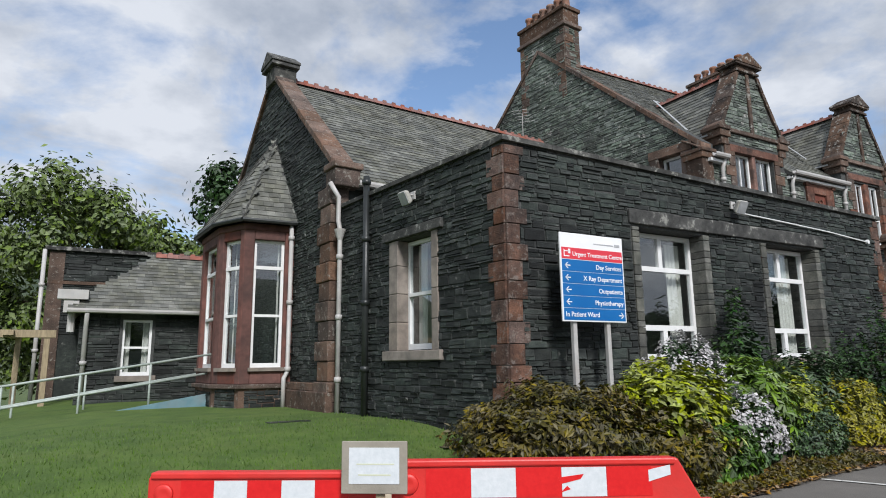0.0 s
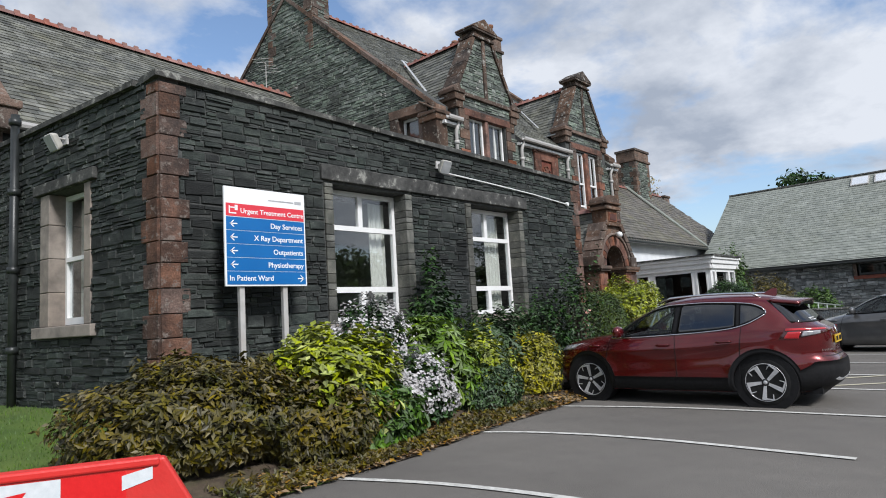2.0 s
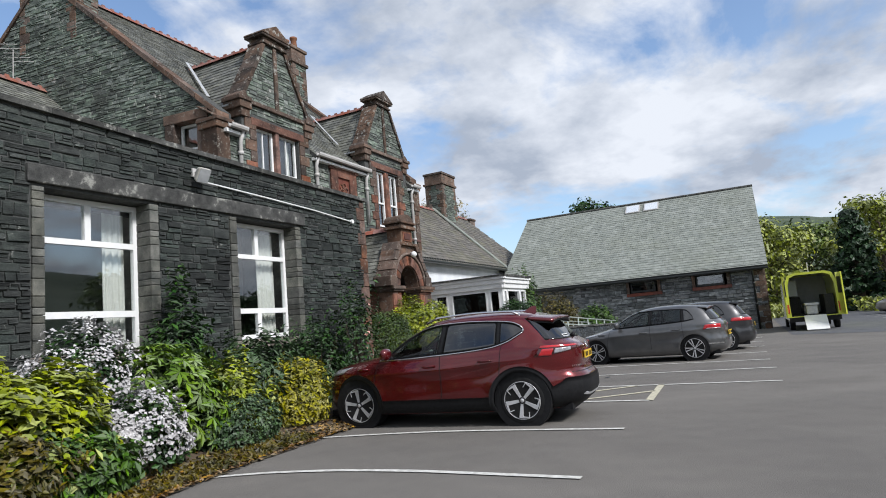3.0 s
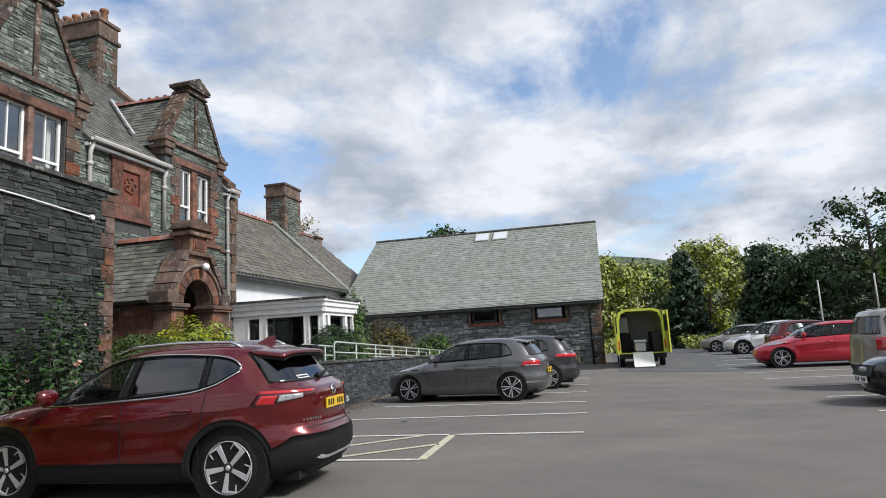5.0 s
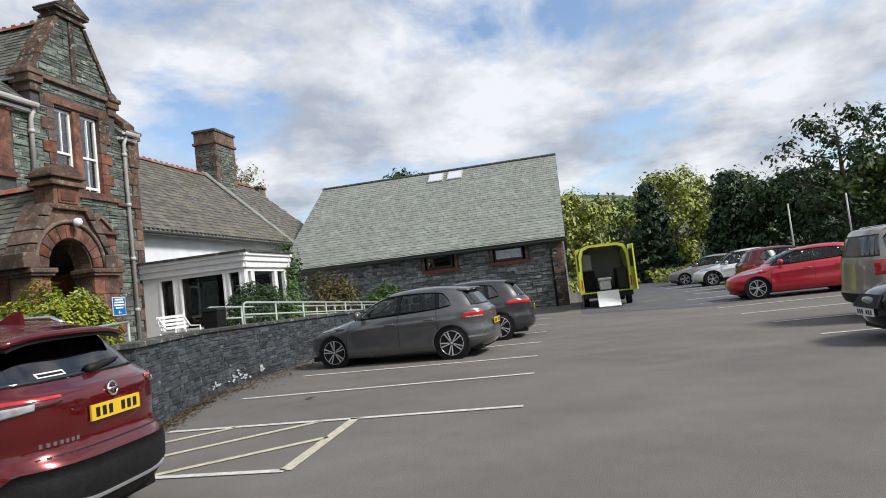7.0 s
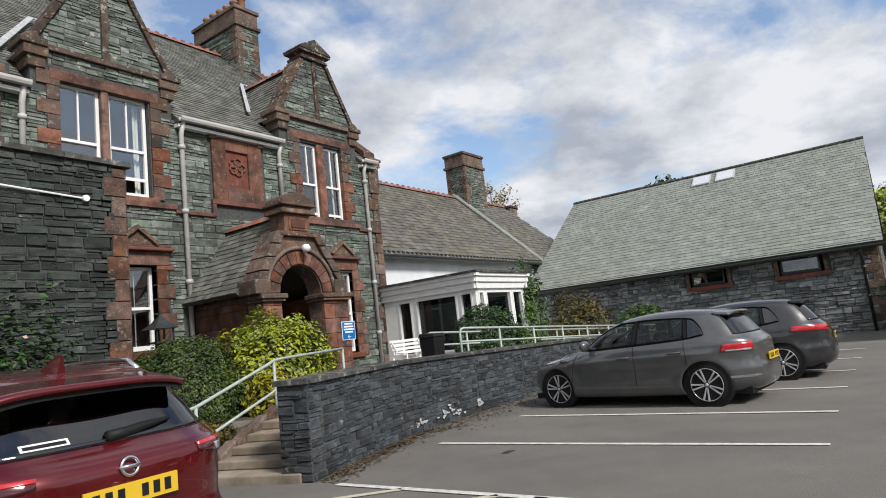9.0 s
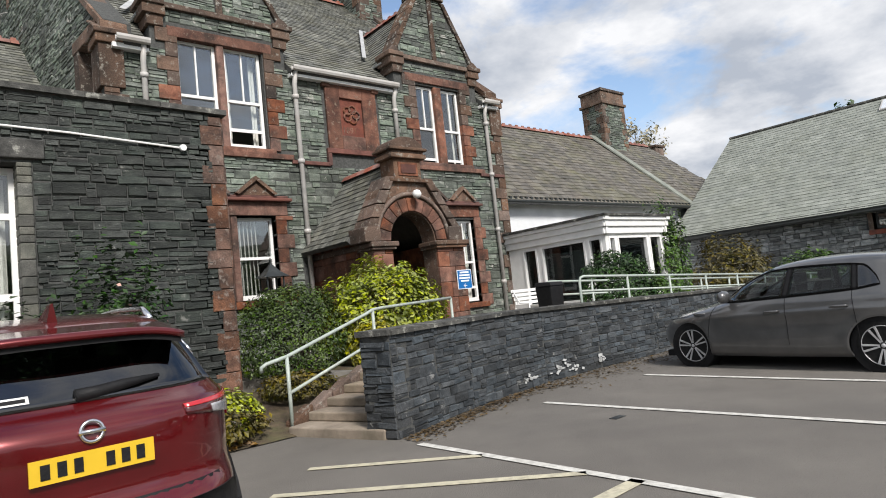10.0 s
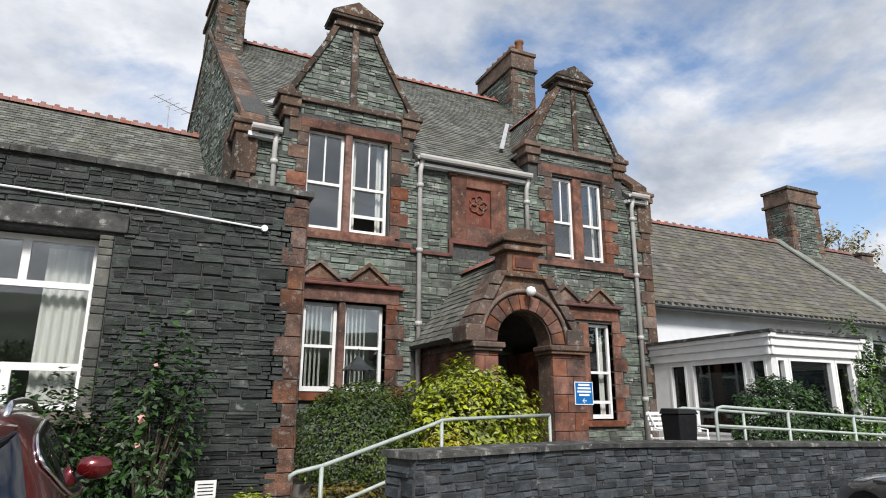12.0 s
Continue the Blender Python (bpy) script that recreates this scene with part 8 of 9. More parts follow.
# ambulance with its back open
YELLOW = car_paint("ambulance_yellow", (.62, .66, .06), (.70, .74, .10), .4)
AMB_IN = mat("pale_ambulance_lining", (.34, .35, .36), (.42, .43, .44), 3, .5, .05)
amb = thing("ambulance", "yellow ambulance with rear doors open and ramp down", "ambulance", pose(34.2, -3.05, 0, 0, 0, 0) @ Matrix.Diagonal((.93, .93, .93, 1)))
def van_shell():
    q = Shape()
    out = [(-.98, .45), (-1.0, 1.2), (-.97, 2.1), (-.86, 2.42), (-.6, 2.52), (.6, 2.52), (.86, 2.42), (.97, 2.1), (1.0, 1.2), (.98, .45)]
    inn = [(y * .90, .62 if i in (0, 9) else z - .10 if z > 2 else z) for i, (y, z) in enumerate(out)]
    n = len(out)
    A_ = [(0, y, z) for y, z in out]; B_ = [(4.6, y, z) for y, z in out]; C_ = [(0, y, z) for y, z in inn]; D_ = [(3.4, y, z) for y, z in inn]
    q.add(A_ + B_ + C_ + D_, [(i, i + 1, n + i + 1, n + i) for i in range(n - 1)] + [(n - 1, 0, n, 2 * n - 1)] + [(i + 1, i, 2 * n + i, 2 * n + i + 1) for i in range(n - 1)] + [(0, n - 1, 3 * n - 1, 2 * n)] + [(2 * n + i + 1, 2 * n + i, 3 * n + i, 3 * n + i + 1) for i in range(n - 1)] + [(2 * n, 3 * n - 1, 4 * n - 1, 3 * n)] + [tuple(range(3 * n, 4 * n)), tuple(range(n, 2 * n))])
    return q
fix_normals(part("body", van_shell(), YELLOW, amb, "yellow van body"))
q = Shape(); q.hexa([(4.6, -.95, .4), (5.7, -.85, .4), (5.7, .85, .4), (4.6, .95, .4), (4.6, -.9, 2.3), (5.1, -.8, 1.3), (5.1, .8, 1.3), (4.6, .9, 2.3)])
part("cab", q, YELLOW, amb)
q = Shape(); q.box(.02, 3.3, -.85, .85, .62, .66)
part("floor", q, TRIM, amb)
q = Shape(); q.box(3.2, 3.38, -.86, .86, .66, 2.4)
part("bulkhead", q, AMB_IN, amb)
q = Shape(); q.box(.6, 2.8, -.86, -.50, .66, 1.5)
bevelled(part("locker", q, SEAT, amb), .02)
q = Shape(); q.box(1.4, 3.0, .45, .86, 1.5, 2.2)
bevelled(part("locker", q, AMB_IN, amb), .02)
q = Shape(); q.box(.5, 2.4, -.25, .30, 1.05, 1.16); q.box(.6, .7, -.2, .25, .66, 1.05); q.box(2.1, 2.2, -.2, .25, .66, 1.05)
bevelled(part("stretcher", q, RIM, amb, "folded stretcher trolley"), .02)
q = Shape(); q.box(1.8, 2.2, .35, .80, .66, 1.45)
bevelled(part("seat", q, SEAT, amb), .03)
for side in (1, -1):
    q = Shape()
    h = Vector((0, side * .97, 0))
    d = Vector((-.82, side * .10, 0))
    e = Vector((.02, side * .05, 0))
    pts = [h, h + d, h + d + e, h + e]
    q.hexa([p + Vector((0, 0, .60)) for p in pts] + [p + Vector((0, 0, 2.38)) for p in pts])
    dr_ = fix_normals(part("rear_door", q, YELLOW, amb, "open yellow rear door"))
    q = Shape()
    pts = [h + d * .15 - e * .12, h + d * .85 - e * .12, h + d * .85 - e * .02, h + d * .15 - e * .02]
    q.hexa([p + Vector((0, 0, 1.5)) for p in pts] + [p + Vector((0, 0, 2.2)) for p in pts])
    fix_normals(part("door_window", q, TRIM, dr_))
    q = Shape(); q.box(-.03, .02, side * .99 - .06, side * .99 + .06, .75, 1.15)
    part("tail_lamp", q, LAMP_RED, amb)
    for xw in (.9, 4.5):
        wheel(amb, Matrix.Translation((xw, side * .86, .36)) @ Matrix.Rotation(radians(-90 * side), 4, "X"), .36, style="single")
q = Shape(); q.hexa([(-.75, -.42, .02), (-.05, -.42, .60), (-.05, .42, .60), (-.75, .42, .02), (-.79, -.42, .06), (-.09, -.42, .64), (-.09, .42, .64), (-.79, .42, .06)])
fix_normals(part("ramp", q, PLATE_W, amb, "pale loading ramp let down"))
q = Shape(); q.box(-.06, .02, -.98, .98, .38, .58)
part("rear_bumper", q, TRIM, amb)
q = Shape(); q.tube([(.1, 0, 2.5), (.1, 0, 2.95)], .02, 6)
part("aerial", q, PIPE_GREY, amb)

# ---- plants ----
def leaf_mat(name, c1, c2, rnd=.35, rough=.5):
    return mat(name, c1, c2, 2.5, rough, rnd=rnd, spec=.3)
BARK = mat("bark", (.06, .045, .032), (.13, .10, .075), 6, .95, .6, stretch=(3, 3, .6))
L_OLIVE = leaf_mat("olive_bronze_leaf", (0.034, 0.038, 0.010), (0.140, 0.105, 0.020), .55)
L_BRIGHT = leaf_mat("bright_yellow_green_leaf", (.12, .16, .012), (.33, .36, .034), .4)
L_MID = leaf_mat("mid_green_leaf", (0.034, 0.078, 0.016), (0.092, 0.160, 0.032), .42)
L_DARK = leaf_mat("dark_green_leaf", (0.017, 0.042, 0.013), (0.046, 0.088, 0.026), .45)
L_GREY = leaf_mat("grey_green_leaf", (0.036, 0.066, 0.030), (0.085, 0.130, 0.060), .4)
L_GOLD = leaf_mat("golden_leaf", (0.165, 0.165, 0.012), (0.36, 0.32, 0.028), .35)
L_PALE = leaf_mat("pale_autumn_leaf", (.22, .20, .13), (.36, .32, .22), .3)
L_TREE = leaf_mat("tree_leaf", (0.062, 0.098, 0.026), (0.155, 0.200, 0.060), .42)
L_LIME = leaf_mat("lime_tree_leaf", (0.19, 0.23, 0.045), (0.35, 0.37, 0.095), .35)
L_CONE = leaf_mat("conifer_leaf", (0.014, 0.036, 0.014), (0.036, 0.067, 0.026), .4)
PETAL = leaf_mat("white_petal", (.34, .33, .33), (.56, .54, .54), .2)
PINK = leaf_mat("pink_petal", (.55, .28, .22), (.68, .42, .35), .2)

def leaf_quad(sh, p, n, size, r, long=1.8):
    """One leaf: a folded pointed blade."""
    n = n.normalized()
    a = Vector((r.uniform(-1, 1), r.uniform(-1, 1), r.uniform(-1, 1))).cross(n)
    if a.length < .01:
        a = n.orthogonal()
    a.normalize()
    b = n.cross(a)
    l, w = size * long * .5, size * .5
    k = len(sh.v)
    sh.v += [tuple(p - a * l), tuple(p + b * w + n * size * .12), tuple(p + a * l * 1.1 - n * size * .1), tuple(p - b * w + n * size * .12)]
    sh.f += [(k, k + 1, k + 2), (k, k + 2, k + 3)]

def bush(name, label, x, y, z, rx, ry, h, m, leaves, size, seed, flowers=0, flower_m=None, ragged=.22, long=1.8, fsize=.03, stems=14, cat_="bush", up=.35, hand=0):
    """A shrub: stems, and leaves on the shell of an uneven mound and inside it."""
    r = random.Random(seed)
    th = thing(name, label, cat_, pose(x, y, z))
    st = Shape()
    for i in range(stems):
        t = r.uniform(0, 2 * math.pi)
        k = r.uniform(.2, .85)
        e = Vector((rx * k * math.cos(t), ry * k * math.sin(t), h * r.uniform(.5, .9)))
        st.tube([Vector((e.x * .15, e.y * .15, -.05)), e * .5 + Vector((0, 0, h * .08)), e], [.018, .012, .005], 5, False)
    part("woody_stem", st, BARK, th)["kind"] = "stuff"
    off = Vector((seed * 3.1, seed * 1.7, 0))
    def shell(d, depth):
        bump_ = 1 + ragged * noise.noise(d * 2.3 + off) + ragged * .7 * noise.noise(d * 5.1 + off)
        return Vector((d.x * rx, d.y * ry, h * .42 + d.z * h * .58)) * bump_ * depth
    lf_ = Shape()
    for i in range(leaves):
        d = Vector((r.gauss(0, 1), r.gauss(0, 1), r.gauss(0, 1))).normalized()
        if d.z < -.55:
            d.z = abs(d.z)
        p = shell(d, 1 - abs(r.gauss(0, .10)) if r.random() < .8 else r.uniform(.5, .95))
        if p.z < .02:
            p.z = r.uniform(.02, .15)
        n = (d + Vector((r.uniform(-.8, .8), r.uniform(-.8, .8), r.uniform(-.3, .9) + up))).normalized()
        if hand:
            a = n.orthogonal().normalized()
            b = n.cross(a)
            sz = size * r.uniform(.7, 1.2)
            for f in range(hand):
                t = 2 * math.pi * (f / hand - .5) * .86 + r.uniform(-.1, .1)
                d1 = (a * math.cos(t) + b * math.sin(t) - n * .22).normalized()
                d2 = n.cross(d1)
                ln = sz * (1 - .35 * abs(t) / math.pi)
                k = len(lf_.v)
                lf_.v += [tuple(p), tuple(p + d1 * ln * .55 + d2 * ln * .17), tuple(p + d1 * ln - n * ln * .15), tuple(p + d1 * ln * .55 - d2 * ln * .17)]
                lf_.f += [(k, k + 1, k + 2), (k, k + 2, k + 3)]
            continue
        leaf_quad(lf_, p, n, size * r.uniform(.6, 1.25), r, long)
    part("leaves", lf_, m, th)["kind"] = "stuff"
    if flowers:
        fl = Shape()
        heads = [Vector((r.gauss(0, 1), r.gauss(0, 1), r.gauss(0, 1) + .1)).normalized() for _ in range(max(8, flowers // 30))]
        for i in range(flowers):
            hd = heads[r.randrange(len(heads))]
            d = (hd + Vector((r.gauss(0, .10), r.gauss(0, .10), r.gauss(0, .10)))).normalized()
            if d.z < -.3: d.z = -d.z * .5
            p = shell(d, 1.0 + r.uniform(0, .07))
            leaf_quad(fl, p, (d + Vector((r.uniform(-.7, .7), r.uniform(-.7, .7), r.uniform(-.4, .7)))), fsize * r.uniform(.7, 1.3), r, 1.15)
        part("blossom", fl, flower_m, th)["kind"] = "stuff"
    return th

bush("shrub", "olive and bronze leaved spreading shrub beside the sign", 7.0, 6.05, .12, 1.35, 1.0, 1.10, L_OLIVE, 16000, .038, 1, long=2.5)
bush("shrub", "olive and bronze leaved low shrub in the bed", 8.0, 5.45, .08, .85, .75, .85, L_OLIVE, 9000, .038, 2, long=2.5)
bush("shrub", "rounded bright yellow-green leathery shrub", 8.45, 5.75, .10, .98, .85, 1.28, L_BRIGHT, 7000, .066, 3, long=2.2, up=.8)
bush("shrub", "green leaved skirt below the bright shrub", 8.65, 5.35, .05, .85, .55, .78, L_MID, 4200, .062, 4, long=2.0)
bush("daisy_bush", "shrub covered in small white daisy flowers", 9.62, 6.30, .15, .82, .52, 1.60, L_DARK, 3600, .045, 5, 3400, PETAL, fsize=.040, cat_="flowering shrub")
bush("daisy_bush", "low shrub covered in small white daisy flowers", 9.78, 5.58, .08, .58, .45, .86, L_DARK, 2000, .045, 6, 4200, PETAL, fsize=.040, cat_="flowering shrub")
bush("shrub", "large-leaved fresh green shrub", 10.55, 6.1, .12, .85, .7, 1.42, leaf_mat("fresh_green_leaf", (.060, .115, .018), (.17, .25, .045), .4), 620, .19, 7, up=.7, hand=7)
bush("shrub", "tall loose green shrub against the wall", 11.25, 6.6, .15, .55, .34, 2.0, L_DARK, 2600, .055, 8, ragged=.4, long=2.4)
bush("shrub", "golden-tipped green shrub in the bed", 11.55, 6.0, .10, .62, .55, 1.15, L_BRIGHT, 2600, .05, 9, ragged=.35)
bush("shrub", "dense grey-green low shrub at the bed's edge", 11.35, 5.62, .05, .68, .42, .72, L_GREY, 4800, .036, 10)
bush("shrub", "feathery green shrub under the window", 12.5, 6.3, .12, .95, .6, 1.42, L_GREY, 4600, .05, 11, long=2.6, ragged=.3)
bush("shrub", "golden conifer-like shrub by the car", 12.75, 5.75, .08, .55, .45, 1.08, L_GOLD, 4200, .035, 12, long=2.4)
bush("shrub", "dark loose shrub against the wing wall", 14.3, 6.5, .12, .8, .42, 1.55, L_DARK, 3000, .05, 13, ragged=.4)
bush("rose_bush", "straggly rose bush with a few pink blooms", 15.25, 6.3, .15, .55, .45, 2.0, L_DARK, 2300, .052, 14, 16, PINK, ragged=.6, fsize=.06, stems=26, cat_="rose bush")
bush("ground_cover", "low bronze-green ground cover by the steps", 15.7, 5.75, .05, 1.0, .62, .42, L_OLIVE, 4800, .042, 15, cat_="ground cover")
bush("ground_cover", "low gold-tinged ground cover beside the steps", 16.3, 6.2, .05, .55, .6, .55, L_BRIGHT, 2600, .04, 16, cat_="ground cover")
bush("clipped_hedge", "dense dark green clipped round bush", 17.95, 7.35, .45, .95, .85, 1.50, leaf_mat("box_leaf", (0.026, 0.050, 0.012), (0.080, 0.118, 0.028), .45), 15000, .030, 17, ragged=.1, cat_="hedge")
bush("laurel_bush", "yellow-green spotted laurel bush", 19.65, 7.2, .50, 1.22, .85, 1.62, L_BRIGHT, 12000, .048, 18, ragged=.24, cat_="bush", long=2.0)
bush("ground_cover", "green ground cover on the bank beside the steps", 17.55, 6.45, .30, .55, .5, .35, L_OLIVE, 2600, .035, 27, cat_="ground cover")
bush("laurel_bush", "small gold variegated bush by the steps", 18.95, 6.55, .50, .42, .40, .75, L_GOLD, 1600, .05, 19, cat_="bush")
bush("clipped_bush", "dark green round bush in front of the conservatory", 25.75, 6.6, .5, 1.0, .8, 1.62, L_DARK, 9500, .045, 20, ragged=.12)
bush("clipped_bush", "small green bush in front of the conservatory", 27.0, 6.4, .5, .6, .5, 1.05, L_MID, 3600, .045, 21, ragged=.15)
bush("climber", "tall green climbing shrub at the conservatory's corner", 29.8, 7.6, .5, .7, .6, 2.9, L_MID, 4200, .06, 22, ragged=.35)
bush("shrub", "loose green shrub against the hall", 33.0, 7.3, .4, 1.7, 1.0, 1.9, L_OLIVE, 5200, .06, 23, ragged=.4, long=2.6)
bush("shrub", "tufted green shrub against the hall", 36.2, 6.2, .3, 1.1, .9, 1.35, L_MID, 3200, .07, 24, ragged=.4, long=2.6)

# straw-coloured tuft beside the red car
r_ = random.Random(31)
tuft = thing("ornamental_grass", "straw-coloured tuft of long grass in the bed", "grass tuft", pose(14.98, 5.75, .05))
q = Shape()
for i in range(420):
    t, k = r_.uniform(0, 2 * math.pi), r_.uniform(.05, .42)
    a = Vector((r_.gauss(0, .12), r_.gauss(0, .08), 0))
    d = Vector((math.cos(t), math.sin(t), 0))
    h = r_.uniform(.35, .68)
    w = d.cross(Vector((0, 0, 1))) * .005
    c1, c2 = a + d * k * .35 + Vector((0, 0, h * .7)), a + d * k + Vector((0, 0, h * r_.uniform(.75, 1.0)))
    n0 = len(q.v)
    q.v += [tuple(a - w), tuple(a + w), tuple(c1 + w), tuple(c1 - w), tuple(c2)]
    q.f += [(n0, n0 + 1, n0 + 2, n0 + 3), (n0 + 3, n0 + 2, n0 + 4)]
part("blades", q, leaf_mat("straw_blade", (.16, .13, .05), (.34, .27, .12), .35, .7), tuft)["kind"] = "stuff"
# fallen leaves and weeds along the bed's edge
r_ = random.Random(77)
lv = Shape()
for i in range(2600):
    x = r_.uniform(6.7, 16.4)
    y = bed_edge(x) + abs(r_.gauss(0, .28)) - .05
    leaf_quad(lv, Vector((x, y, max(ground_z(max(x, 6.6), y), .0) + .03 + r_.uniform(0, .02))), Vector((r_.uniform(-.5, .5), r_.uniform(-.5, .5), 1)), r_.uniform(.025, .06), r_, 1.5)
tagged(solo("fallen_leaves", lv, leaf_mat("dry_leaf", (.16, .09, .035), (.30, .20, .08), .4, .8), "scattered dry leaves along the bed", "leaves"), kind="stuff")
wd = Shape()
for i in range(2600):
    x = r_.uniform(6.5, 12.2)
    y = bed_edge(x) + abs(r_.gauss(0, .22)) + .02
    z = max(ground_z(max(x, 6.6), y), 0) + .02
    leaf_quad(wd, Vector((x, y, z + .03)), Vector((r_.uniform(-1, 1), r_.uniform(-1, 1), .5)), r_.uniform(.02, .05), r_, 2.4)
tagged(solo("weeds", wd, L_OLIVE, "low weeds along the bed's edge", "weeds"), kind="stuff")
gb = Shape()
for i in range(30000):
    x, y = r_.uniform(-3.5, 7.0), 4.3 + abs(r_.gauss(0, 3.2))
    if y > 12 or y < lawn_edge(x) + .02: continue
    z = ground_z(min(x, 5.99), y) + .01
    d = Vector((r_.uniform(-1, 1), r_.uniform(-1, 1), 0)).normalized()
    h = r_.uniform(.025, .05)
    p = Vector((x, y, z))
    k = len(gb.v)
    gb.v += [tuple(p - d * .006), tuple(p + d * .006), tuple(p + Vector((r_.uniform(-.02, .02), r_.uniform(-.02, .02), h)))]
    gb.f.append((k, k + 1, k + 2))
tagged(solo("grass_blades", gb, BLADE, "short blades of mown grass", "grass"), kind="stuff")

def tree(name, label, x, y, z, h, crown, trunk_r, m, leaves, size, seed, first=.3, spread=1.0, kind_="broad", sparse=.0):
    """A tapered trunk, limbs that fork, and clumps of leaves at and along the twigs."""
    r = random.Random(seed)
    th = thing(name, label, "tree", pose(x, y, z))
    tr = Shape()
    lean = Vector((r.uniform(-.04, .04), r.uniform(-.04, .04), 0))
    top = Vector((0, 0, h * .92)) + lean * h
    axis = [top * t + Vector((r.uniform(-1, 1), r.uniform(-1, 1), 0)) * .012 * h * t for t in (0, .15, .35, .55, .75, 1)]
    tr.tube([axis[0] - Vector((0, 0, .3))] + axis, [trunk_r * 1.3] + [trunk_r * (1 - .9 * t) for t in (0, .15, .35, .55, .75, 1)], 9, False)
    tips = []
    nl = 26 if kind_ == "broad" else 46
    for i in range(nl):
        t = first + (1 - first) * (i + r.random()) / nl
        b = top * t
        ang = i * 2.4 + r.uniform(-.4, .4)
        if kind_ == "broad":
            prof = math.sin(math.pi * min(1, (t - first * .6) / (1.08 - first * .6))) ** .6
            ln = crown * prof * r.uniform(.65, 1.1)
            rise = r.uniform(.15, .7)
        else:
            ln = crown * (1.05 - (t - first) / (1 - first)) ** .8 * r.uniform(.75, 1.1)
            rise = r.uniform(-.25, .12)
        d = Vector((math.cos(ang) * spread, math.sin(ang) * spread, rise)).normalized()
        e = b + d * ln
        mid = b + d * ln * .5 + Vector((0, 0, .05 * ln))
        lr = trunk_r * (1 - .85 * t) * .5
        tr.tube([b, mid, e], [lr, lr * .6, lr * .15], 5, False)
        tips += [(e, 1.0), (mid + (e - mid) * .5, .8), (mid, .55)]
        for s in range(3):
            d2 = (d + Vector((r.uniform(-.9, .9), r.uniform(-.9, .9), r.uniform(-.4, .7)))).normalized()
            e2 = mid + d2 * ln * r.uniform(.35, .6)
            tr.tube([mid, e2], [lr * .4, lr * .1], 4, False)
            tips.append((e2, .9))
    part("trunk", tr, BARK, th)
    cr = Shape()
    per = max(6, leaves // len(tips))
    for p, w in tips:
        if r.random() < sparse: continue
        rad = crown * (.20 if kind_ == "broad" else .17) * r.uniform(.6, 1.2)
        for k in range(int(per * w)):
            d = Vector((r.gauss(0, 1), r.gauss(0, 1), r.gauss(0, .75)))
            q = p + d * rad * .62
            leaf_quad(cr, q, d + Vector((0, 0, .6)), size * r.uniform(.6, 1.3), r, 1.6)
    part("crown", cr, m, th)["kind"] = "stuff"
    return th
# beyond the lawn
tree("broadleaf_tree", "large rounded broadleaf tree behind the outbuilding", 1.0, 37, -1.2, 12.0, 5.0, .42, L_TREE, 26000, .19, 201, .12)
tree("broadleaf_tree", "broadleaf tree behind the flat-roofed block", 5.6, 40, -1.2, 10.4, 4.4, .36, L_TREE, 10000, .26, 202, .12)
tree("broadleaf_tree", "broadleaf tree at the lawn's far side", -4.4, 40, -1.2, 7.0, 3.6, .34, L_TREE, 10000, .26, 203, .12)
tree("broadleaf_tree", "tall dark tree behind the gabled wing", 11.2, 46, -1.0, 17.0, 4.6, .4, L_DARK, 9000, .28, 204, .2)
tree("broadleaf_tree", "broadleaf tree near the cottage", -13, 38, -1.2, 6.5, 4.2, .34, L_TREE, 9000, .28, 205, .1)
# beyond the car park
tree("conifer_tree", "dense dark columnar conifer", 57.5, -8.0, 0, 7.6, 1.9, .22, L_CONE, 12000, .20, 211, .02, kind_="cone")
tree("conifer_tree", "dense dark conifer beside the car park", 56.0, -13.3, 0, 7.4, 2.5, .25, L_CONE, 13000, .21, 212, .02, kind_="cone")
tree("broadleaf_tree", "big spiky-crowned dark tree by the car park", 47.0, -16.4, 0, 8.2, 3.3, .30, L_DARK, 5200, .17, 213, .12, sparse=.3)
tree("broadleaf_tree", "dark broadleaf tree by the car park", 46.0, -19.5, 0, 4.8, 3.6, .30, L_TREE, 9500, .22, 214, .06)
tree("broadleaf_tree", "dark broadleaf tree behind parked cars", 53.0, -16.5, 0, 5.2, 3.4, .26, L_DARK, 9000, .22, 215, .04)
tree("broadleaf_tree", "lime green tree behind the ambulance", 60.0, -2.6, 0, 6.6, 3.6, .24, L_LIME, 10000, .2, 216, .04)
tree("broadleaf_tree", "lime green tree beyond the hall", 63.0, 0.6, 0, 7.2, 3.8, .24, L_LIME, 9000, .22, 217, .04)
tree("broadleaf_tree", "green tree between conifers", 66.0, -10.8, 0, 8.4, 3.6, .26, L_LIME, 8000, .24, 218, .05)
tree("broadleaf_tree", "pale half-bare birch behind the white range", 52.5, 22.0, 0, 12.6, 2.7, .2, L_PALE, 3600, .16, 219, .5, sparse=.25)
tree("broadleaf_tree", "small pale birch behind the white range", 47.0, 21.0, 0, 11.0, 1.9, .18, L_PALE, 1900, .15, 220, .6, sparse=.3)
tree("broadleaf_tree", "dark treetop showing over the hall", 66, 12.5, 0, 12.2, 3.2, .3, L_DARK, 5000, .25, 221, .5, sparse=.2)
for i, (x, y, h, c) in enumerate(((40, -30, 7, 4.2), (33, -58, 7.5, 4.5), (24, -64, 7, 4.8), (17, -40, 8.5, 4), (4, -62, 7, 5), (-8, -60, 7.5, 5), (-28, -40, 8, 5), (-30, -8, 8, 4.6))):
    tree("broadleaf_tree", "broadleaf tree at the car park's far edge", x, y, 0, h, c, .3, L_TREE, 5000, .30, 230 + i, .06)
